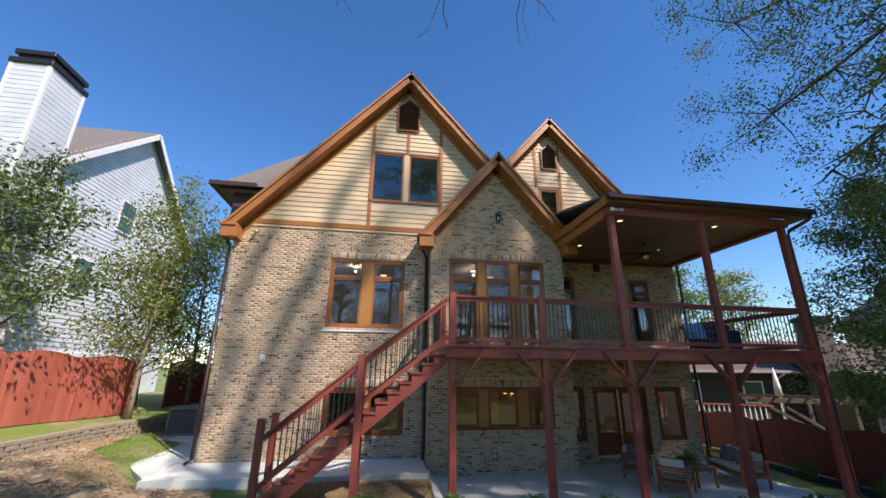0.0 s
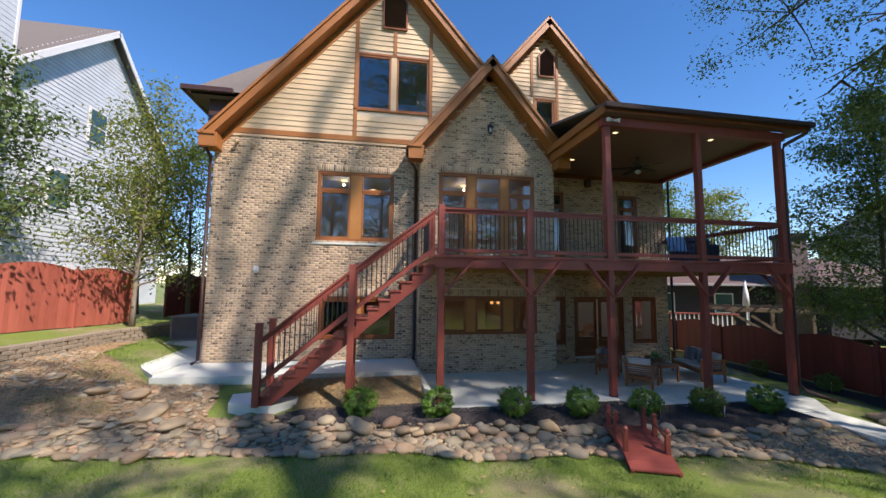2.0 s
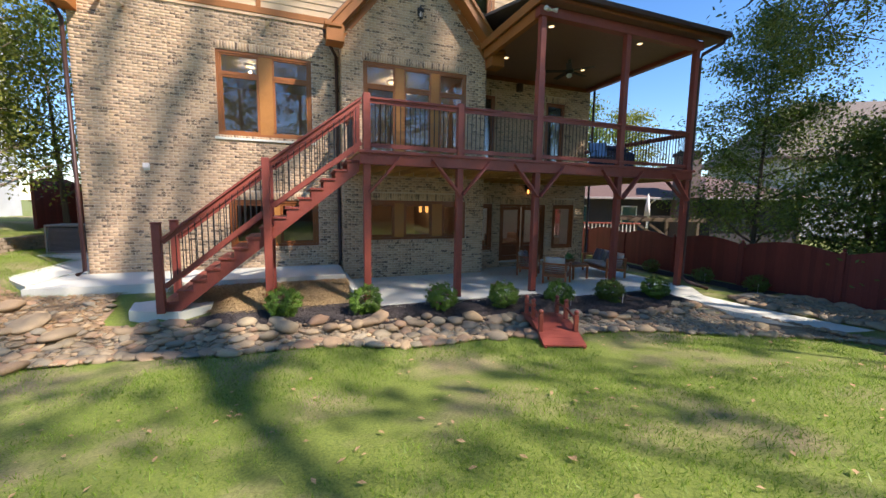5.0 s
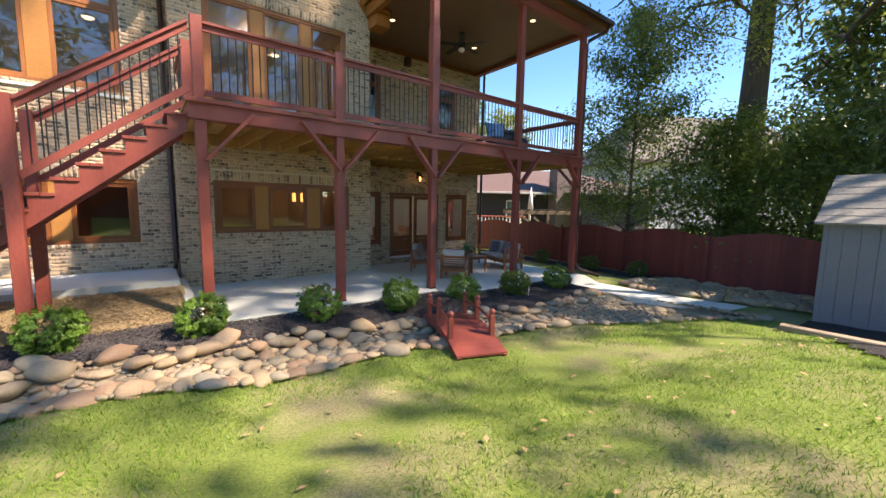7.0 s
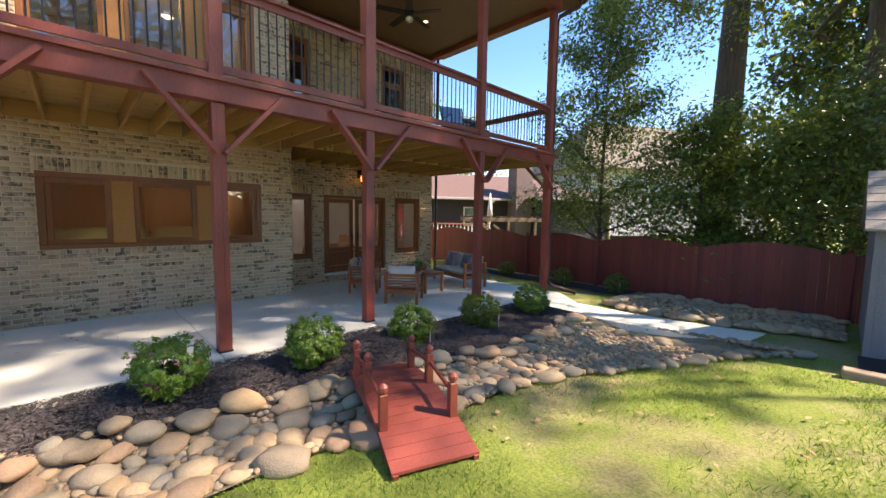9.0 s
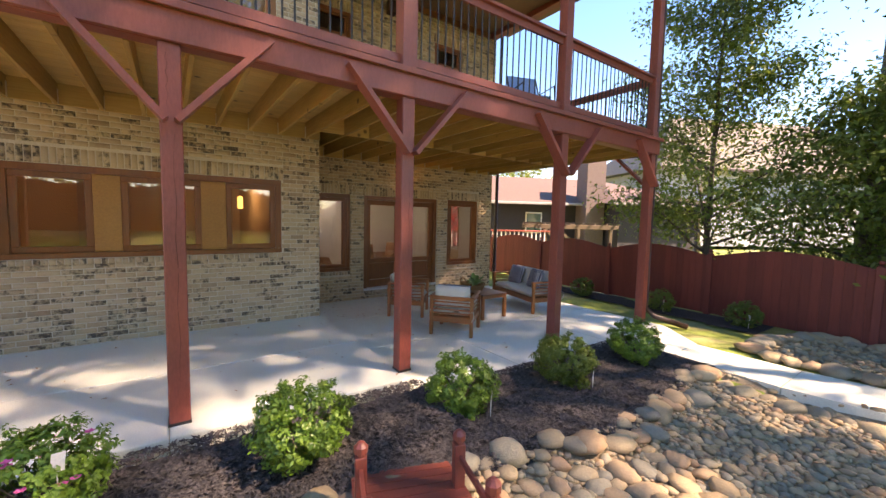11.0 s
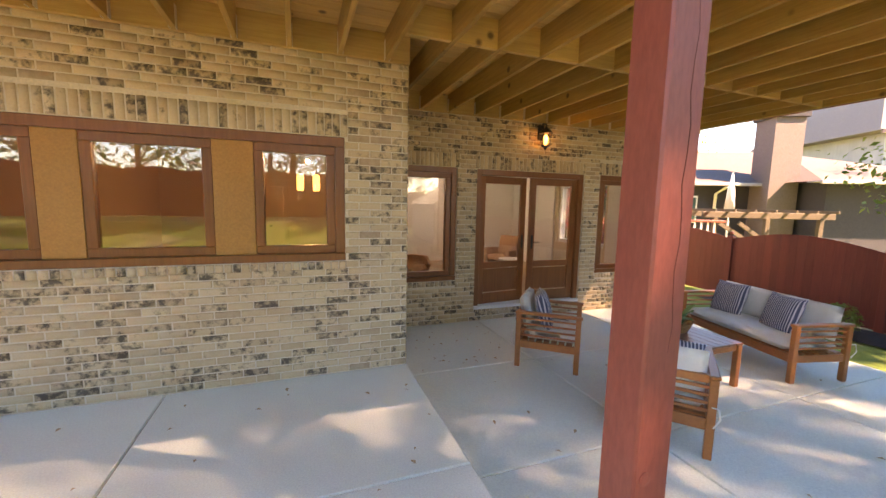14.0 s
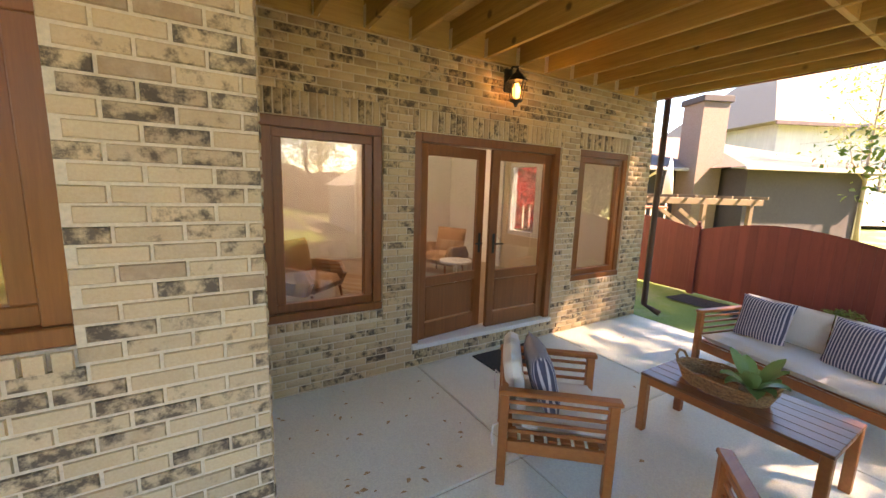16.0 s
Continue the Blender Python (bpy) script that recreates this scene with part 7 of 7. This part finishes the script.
# tall trees behind the path that shade the lawn and the wall
fo = thing("forked_oak", (6.5, -7.0, 0.3), "very tall forked oak with long leaning limbs", "tree")
rng = np.random.default_rng(27)
part("trunk", MB().tube([(6.5, -7.0, 0.3), (6.7, -7.0, 4), (7.4, -7.1, 9), (8.6, -7.0, 14), (10.0, -7.0, 18.5), (10.6, -7.0, 20.5)], [0.30, 0.17, 0.13, 0.12, 0.12, 0.11], 12), BARK, fo, smooth=True)
tips = []
for z0, xe, ze, r0 in ((16.5, 17.6, 33.0, 0.24), (17.5, 15.9, 34.5, 0.26), (18.6, 14.2, 35.5, 0.27), (19.5, 12.4, 36.0, 0.24), (15.5, 19.0, 30.0, 0.22)):
    wood = MB()
    a, b = np.array((8.6 + (z0 - 14) * 0.31, -7.0, z0)), np.array((xe, -7.0 + rng.uniform(-1.5, 1.5), ze))
    q = [a + (b - a) * t + np.array([-0.9 * math.sin(t * 3.1), 0, 0]) + rng.normal(0, 0.16, 3) * (0 < t < 1) for t in np.linspace(0, 1, 11)]
    wood.tube([tuple(p) for p in q], [r0 * (1 - 0.055 * i) for i in range(11)], 8, False)
    for p in q[4:]:
        for m in range(3):
            e = p + np.array([rng.uniform(0.2, 1.4), rng.uniform(-1.3, 1.3), rng.uniform(0.6, 2.6)])
            wood.tube([tuple(p), tuple((p + e) / 2 + rng.normal(0, 0.1, 3)), tuple(e)], [0.09, 0.06, 0.02], 5, False)
            tips.append(e)
    part("limb", wood, BARK, fo, smooth=True)
tips = np.array(tips)
off = rng.normal(0, 0.4, (1500, 3))
v, f = leaf_cloud(tips[rng.integers(0, len(tips), 1500)] + off, off + np.array([0, 0, 0.4]), rng.uniform(0.14, 0.26, 1500), rng, 0.55)
cr = new("crown", raw("crown", v, f, LEAF_SPRING))
cr.parent, cr.matrix_parent_inverse = fo, fo.matrix_basis.inverted()
tree("oak_tree", 30, 15.6, -2.9, 31, 0.14, 28, 0.50, 4.4, 6200, 0.30, 0.45, LEAF_SPRING, BARK, "very tall oak outside the fence corner", up=0.35, bend=0.06)
tree("oak_tree", 28, 13.0, -2.9, 21, 0.08, 30, 0.58, 4.2, 2300, 0.32, 0.38, LEAF_SPRING, BARK, "full-crowned oak beside the lawn", up=0.35, bend=0.08)
tree("oak_tree", 29, 15.4, -1.6, 19, 0.13, 26, 0.45, 5.0, 4600, 0.28, 0.42, LEAF_SPRING, BARK, "full-crowned oak outside the side fence", up=0.35, bend=0.08)
tree("oak_tree", 31, 2.4, -3.3, 18, 0.08, 24, 0.48, 4.4, 1700, 0.30, 0.38, LEAF_SPRING, BARK, "tall oak inside the back fence", up=0.35, bend=0.08)
tree("oak_tree", 21, 14.6, 0.9, 17, 0.24, 22, 0.45, 4.2, 1200, 0.22, 0.5, LEAF_SPRING, BARK, "tall oak in thin spring leaf over the yard", up=0.35, bend=0.1)
tree("oak_tree", 22, 10.8, -7.0, 19, 0.12, 24, 0.30, 5.4, 650, 0.34, 0.36, LEAF_SPRING, BARK, "tall oak behind the lawn in thin spring leaf", up=0.4, bend=0.1)
tree("oak_tree", 23, 7.2, -10.5, 15, 0.12, 24, 0.30, 4.6, 550, 0.34, 0.36, LEAF_SPRING, BARK, "spreading oak at the back of the yard", up=0.4, bend=0.1)
tree("oak_tree", 25, 3.4, -7.0, 22, 0.12, 28, 0.50, 4.8, 2400, 0.34, 0.36, LEAF_SPRING, BARK, "thinly leafed oak behind the lawn", up=0.4, bend=0.1)
for k, (x, y, h) in enumerate(((12.5, -10.5, 13), (8.6, -11.0, 15), (4.6, -10.4, 14), (0.6, -11, 15.5), (-3.6, -10.6, 14), (-8, -10.2, 13))):
    tree("backyard_tree", 60 + k, x, y, h, 0.18, 26, 0.10, 3.4, 5200, 0.27, 0.48, (LEAF_MID, LEAF_SPRING, LEAF_DARK)[k % 3], BARK, "leafy tree beyond the back fence", up=0.5)
# the bough that hangs into the view
hang = thing("hanging_bough", (14.2, 2.0, 11.0), "long leafy bough reaching over the yard from a tall oak", "branch")
rng = np.random.default_rng(31)
wood, tips = MB(), []
for s, e in (((14.6, 0.9, 10.5), (9.3, 7.0, 8.6)), ((14.6, 0.9, 9.5), (10.9, 6.4, 7.6)), ((14.6, 0.9, 12), (9.2, 7.2, 11.6)), ((14.6, 0.9, 9.0), (12.2, 6.8, 6.4)), ((14.6, 0.9, 13), (10.0, 5.6, 13.5))):
    s, e = np.array(s), np.array(e)
    q = [s + (e - s) * t + np.array([0, 0, 0.9 * math.sin(t * 3.1)]) + rng.normal(0, 0.12, 3) * (0 < t < 1) for t in np.linspace(0, 1, 8)]
    wood.tube([tuple(p) for p in q], [0.10 - 0.011 * i for i in range(8)], 6, False)
    for p in q[3:]:
        for k in range(7):
            t = p + rng.normal(0, 0.75, 3) + np.array([0, 0, -0.35])
            wood.tube([tuple(p), tuple((p + t) / 2 + rng.normal(0, 0.08, 3)), tuple(t)], [0.02, 0.012, 0.004], 4, False)
            tips.append(t)
tips = np.array(tips)
n = 46000
off = rng.normal(0, 0.24, (n, 3))
v, f = leaf_cloud(tips[rng.integers(0, len(tips), n)] + off, off + np.array([0, 0, 0.4]), rng.uniform(0.05, 0.10, n), rng, 0.55)
lm = new("branchwork", wood.mesh("branchwork", BARK, True))
lm.parent, lm.matrix_parent_inverse = hang, hang.matrix_basis.inverted()
cr = new("foliage", raw("foliage", v, f, LEAF_SPRING))
cr.parent, cr.matrix_parent_inverse = hang, hang.matrix_basis.inverted()
# bare twigs overhead
tw = MB()
rng = np.random.default_rng(8)
s = np.array((3.4, -6.6, 8.5))
for e in ((-0.6, 4.6, 8.3), (0.9, 4.4, 8.0), (2.3, 4.9, 8.4), (-2.0, 4.6, 8.6)):
    e = np.array(e)
    q = [s + (e - s) * t + np.array([0, 0, 1.6 * math.sin(t * 3.1)]) + rng.normal(0, 0.08, 3) * (t > 0) for t in np.linspace(0, 1, 10)]
    tw.tube([tuple(p) for p in q], [0.05 - 0.0045 * i for i in range(10)], 5, False)
    for p in q[7:]:
        for k in range(4):
            t = p + rng.normal(0, 0.3, 3) + np.array([0, 0.15, -0.35])
            tw.tube([tuple(p), tuple((p + t) / 2 + rng.normal(0, 0.05, 3)), tuple(t)], [0.009, 0.007, 0.003], 4, False)
            u = t + rng.normal(0, 0.16, 3)
            tw.tube([tuple(t), tuple(u)], [0.004, 0.002], 3, False)
solo("bare_bough", tw, BARK, "bare twiggy bough reaching from the oak behind", "branch")


# ---- neighbour's house, pale siding ----
PALE = m_wood("pale_blue_siding", (0.60, 0.64, 0.66), (0.66, 0.70, 0.72), 1, 0.7, 2, 0.1)
nb = thing("neighbour_house", (-17, 21, 1), "pale blue-grey lapped siding house with a tall chimney", "house")
NX, NY0, NY1, NZE, NZP, NYP = -13.0, 15.3, 27.3, 9.7, 14.9, 21.3
body = MB().box(-24, NX, NY0, NY1, 0.5, NZE)
body.add([(NX, NY0, NZE), (NX, NY1, NZE), (NX, NYP, NZP), (-24, NY0, NZE), (-24, NY1, NZE), (-24, NYP, NZP)], [(0, 1, 2), (3, 5, 4)])
part("wall", body, PALE, nb)
z = 3.2
while z < NZP - 0.15:
    a, b = NY0, NY1
    if z > NZE:
        a, b = NYP - (NZP - z) / (NZP - NZE) * (NYP - NY0), NYP + (NZP - z) / (NZP - NZE) * (NY1 - NYP)
    part("siding_board", MB().add([(NX + 0.035, a, z), (NX + 0.035, b, z), (NX + 0.008, b, z + 0.2), (NX + 0.008, a, z + 0.2), (NX, a, z), (NX, b, z), (NX, b, z + 0.2), (NX, a, z + 0.2)],
         [(0, 1, 2, 3), (4, 7, 6, 5), (0, 4, 5, 1), (2, 6, 7, 3), (1, 5, 6, 2), (3, 7, 4, 0)]), PALE, nb)
    z += 0.19
for ya, yb in ((NY0 - 0.5, NYP), (NY1 + 0.5, NYP)):
    za = NZE - 0.43
    part("roof", MB().add([(-24.4, ya, za), (NX + 0.45, ya, za), (NX + 0.45, yb, NZP + 0.05), (-24.4, yb, NZP + 0.05), (-24.4, ya, za + 0.12), (NX + 0.45, ya, za + 0.12), (NX + 0.45, yb, NZP + 0.17), (-24.4, yb, NZP + 0.17)],
         [(0, 1, 2, 3), (4, 7, 6, 5), (0, 4, 5, 1), (1, 5, 6, 2), (2, 6, 7, 3), (3, 7, 4, 0)]), SHINGLE, nb, "brown shingles")
    part("rake_board", MB().beam((NX + 0.46, ya, za - 0.02), (NX + 0.46, yb, NZP - 0.02), 0.26, 0.05, (1, 0, 0)), WHITE, nb, "white rake board")
part("band_board", MB().cbox(NX, NX + 0.06, NY0, NY1, 3.0, 3.2, 0.01), WHITE, nb)
for y0, z0 in ((20.5, 9.1), (24.0, 5.6), (18.6, 5.6)):
    w = part("window", MB().cbox(NX + 0.02, NX + 0.09, y0 - 0.1, y0 + 1.1, z0 - 0.1, z0 + 1.6, 0.01), WHITE, nb)
    part("pane", MB().box(NX + 0.092, NX + 0.097, y0, y0 + 1.0, z0, z0 + 0.72).box(NX + 0.092, NX + 0.097, y0, y0 + 1.0, z0 + 0.78, z0 + 1.5), m_simple("dark_pane", (0.04, 0.09, 0.09), (0.05, 0.11, 0.11), 2, 0.05, 0) if y0 == 20.5 else bpy.data.materials["dark_pane"], w)
chm = part("chimney", MB().box(-13.2, -12.0, 13.7, 15.3, 0.5, 12.9), PALE, nb)
z = 1.0
while z < 12.8:
    part("siding_board", MB().box(-13.23, -11.97, 13.67, 13.7, z, z + 0.17).box(-12.0, -11.97, 13.7, 15.3, z, z + 0.17), PALE, chm)
    z += 0.19
for x, y in ((-12.0, 13.7), (-13.2, 13.7), (-12.0, 15.3)):
    part("corner_board", MB().cbox(x - 0.07, x + 0.05, y - 0.05, y + 0.07, 0.5, 12.95, 0.008), WHITE, chm)
part("cap", MB().cbox(-13.3, -11.9, 13.6, 15.4, 12.9, 13.1, 0.02).cbox(-13.25, -11.95, 13.65, 15.35, 13.3, 13.5, 0.02), BLACK, chm, "black metal chimney cap")
part("cap_screen", MB().box(-13.15, -12.05, 13.75, 15.25, 13.1, 13.3), TRIM_D, chm)
part("dark_opening", MB().cbox(NX + 0.02, NX + 0.07, 16.3, 18.0, 1.5, 2.75, 0.01), BLACK, nb)

# ---- neighbour's low brick house beyond the fence ----
PURPLE = m_simple("painted_brick", (0.034, 0.030, 0.037), (0.05, 0.045, 0.053), 12, 0.9, 0.4, 0.01)
EAVE = m_simple("dull_eave_paint", (0.30, 0.28, 0.28), (0.38, 0.36, 0.35), 3, 0.7, 0.05)
RUST = m_simple("rust_shingle", (0.10, 0.062, 0.053), (0.16, 0.105, 0.092), 10, 0.9, 0.3, 0.01)
lh = thing("brick_bungalow", (23.1, 18.5, 0), "low dark-painted brick bungalow with a rusty shingle roof", "house")
lh.rotation_euler = (0, 0, radians(-27))


def lp(name, mb, mat, label=""):
    return part(name, mb, mat, lh, label, local=True)


lp("wall", MB().box(-9, 1.2, 0.9, 8, 0, 2.75).box(1.2, 6.2, -1.4, 8, 0, 2.75), PURPLE)
lp("roof", MB().add([(-9.6, 0.2, 2.75), (7.0, 0.2, 2.75), (7.0, 8.8, 2.75), (-9.6, 8.8, 2.75), (-5, 4.5, 4.6), (2.8, 4.5, 4.6)], [(0, 1, 5, 4), (1, 2, 5), (2, 3, 4, 5), (3, 0, 4), (0, 3, 2, 1)]), RUST)
lp("roof", MB().add([(0.5, -2.1, 2.75), (6.9, -2.1, 2.75), (3.7, 4.5, 4.5), (0.5, 4.5, 2.76), (6.9, 4.5, 2.76)], [(0, 1, 2), (0, 2, 3), (1, 4, 2)]), RUST)
lp("fascia", MB().cbox(0.4, 7.0, -2.2, -2.1, 2.62, 2.76, 0.02).cbox(-9.6, 0.5, 0.1, 0.2, 2.62, 2.76, 0.02).cbox(6.95, 7.05, -2.2, 8.8, 2.62, 2.76, 0.02), EAVE, "dull white eave fascia")
lp("soffit", MB().box(0.5, 6.95, -2.1, -1.4, 2.70, 2.74).box(-9.5, 1.2, 0.2, 0.9, 2.70, 2.74), EAVE)
ch = lp("chimney", MB().box(-0.1, 1.0, -0.3, 0.89, 0, 5.6), m_simple("chimney_brick", (0.11, 0.08, 0.072), (0.20, 0.155, 0.145), 22, 0.9, 0.4, 0.01))
part("chimney_cap", MB().cbox(-0.2, 1.1, -0.4, 0.99, 5.35, 5.6, 0.02), PURPLE, ch, local=True)
lp("downpipe", MB().tube([(6.3, -2.1, 2.6), (6.1, -1.5, 2.4), (6.1, -1.45, 0)], 0.06, 8), WHITE)
lp("downpipe", MB().tube([(-1.4, 0.15, 2.6), (-1.5, 0.8, 2.3), (-1.5, 0.85, 0)], 0.06, 8), WHITE)
for x, y, w in ((-6.4, 0.86, 1.1), (-3.2, 0.86, 1.0), (6.24, 1.0, 0)):
    if w:
        f = lp("window", MB().cbox(x, x + w, y - 0.03, y + 0.03, 1.0, 2.2, 0.02), WHITE)
        part("pane", MB().box(x + 0.08, x + w - 0.08, y - 0.04, y - 0.032, 1.08, 2.12), bpy.data.materials["dark_pane"], f, local=True)
    else:
        f = lp("window", MB().cbox(6.18, 6.26, 0.8, 1.7, 1.5, 2.4, 0.02), WHITE)
        part("pane", MB().box(6.262, 6.27, 0.88, 1.62, 1.58, 2.32), bpy.data.materials["dark_pane"], f, local=True)

WHITEB = m_wood("white_board_siding", (0.36, 0.37, 0.39), (0.42, 0.43, 0.45), 2, 0.8, 1, 0.1)
wb = thing("white_house", (42, 17, 0), "large white board-sided house with a grey roof", "house")
wb.rotation_euler = (0, 0, radians(-27))
part("wall", MB().box(-7, 16, 0, 10, 0, 6.2), WHITEB, wb, local=True)
part("roof", MB().add([(-8, -0.8, 6.1), (17, -0.8, 6.1), (17, 10.8, 6.1), (-8, 10.8, 6.1), (-3, 5, 11.5), (12, 5, 11.5)], [(0, 1, 5, 4), (1, 2, 5), (2, 3, 4, 5), (3, 0, 4), (0, 3, 2, 1)]), SHINGLE, wb, local=True)
part("fascia", MB().cbox(-8, 17, -0.9, -0.8, 5.9, 6.15, 0.02), TRIM_D, wb, local=True)
for x in (0.5, 6.5):
    f = part("window", MB().cbox(x, x + 1.4, -0.05, 0.02, 2.2, 4.0, 0.02), TRIM_D, wb, local=True)
    part("pane", MB().box(x + 0.1, x + 1.3, -0.06, -0.052, 2.3, 3.9), bpy.data.materials["dark_pane"], f, local=True)

# pergola and raised deck next door
pg = thing("pergola", (20.5, 15.5, 0), "weathered timber pergola and stair next door", "pergola")
pg.rotation_euler = (0, 0, radians(-27))
WEATH = m_wood("weathered_timber", (0.085, 0.06, 0.04), (0.14, 0.10, 0.066), 0, 0.8, 4, 0.2)
for x in (-3.0, -1.4, 0.2):
    part("post", MB().cbox(x - 0.07, x + 0.07, -0.07, 0.07, -0.3, 1.35, 0.01), WEATH, pg, local=True)
part("beam", MB().cbox(-3.4, 0.6, -0.05, 0.05, 1.35, 1.55, 0.01), WEATH, pg, local=True)
part("beam", MB().cbox(-3.4, 0.6, 1.9, 2.0, 1.35, 1.55, 0.01), WEATH, pg, local=True)
for k in range(7):
    x = -3.2 + k * 0.6
    part("rafter", MB().cbox(x - 0.03, x + 0.03, -0.4, 2.4, 1.555, 1.64, 0.008), WEATH, pg, local=True)
part("stair_rail", MB().beam((-3.1, -0.1, 1.3), (-1.5, -0.1, 0.3), 0.06, 0.12).beam((-2.3, -0.1, 1.2), (-0.9, -0.1, 0.2), 0.06, 0.12), WEATH, pg, local=True)
part("deck_floor", MB().cbox(-7.5, -2.9, -0.5, 2.6, 0.35, 0.5, 0.01), WEATH, pg, local=True)
for k in range(22):
    x = -7.4 + k * 0.2
    part("picket", MB().box(x - 0.02, x + 0.02, -0.42, -0.38, 0.5, 1.2), WHITE, pg, local=True)
part("hand_rail", MB().cbox(-7.5, -2.9, -0.46, -0.34, 1.2, 1.27, 0.01), RED, pg, local=True)
um = thing("closed_umbrella", (19.0, 17.2, 0.9), "closed white patio umbrella next door", "umbrella")
part("pole", MB().lathe(19.0, 17.2, [(0.03, 0.2), (0.03, 2.9)], 8), WHITE, um)
part("canopy", MB().lathe(19.0, 17.2, [(0.05, 1.6), (0.17, 1.55), (0.12, 2.2), (0.03, 2.85)], 10), WHITE, um, smooth=True)
tree("spring_tree", 41, 27.5, 14.2, 7.5, 0.09, 14, 0.3, 2.4, 800, 0.14, 0.3, LEAF_SPRING, BARK_PALE, "bare young tree with first yellow-green leaves", up=0.8)
tree("backdrop_tree", 42, 24, 30, 11, 0.2, 24, 0.15, 4.5, 6500, 0.3, 0.5, LEAF_MID, BARK, "round leafy tree behind the low house", up=0.5)
tree("backdrop_tree", 43, 34, 34, 12, 0.2, 24, 0.15, 4.5, 6500, 0.3, 0.5, LEAF_SPRING, BARK, "leafy tree behind the low house", up=0.5)
tree("backdrop_tree", 44, 14, 30, 9, 0.2, 22, 0.15, 4.0, 5000, 0.3, 0.5, LEAF_SPRING, BARK, "spring-green tree behind the house", up=0.5)
tree("red_maple", 45, 13.2, 18.6, 3.6, 0.06, 16, 0.2, 1.3, 3000, 0.10, 0.25, LEAF_RED, BARK, "small bright red maple behind the fence", up=0.5)
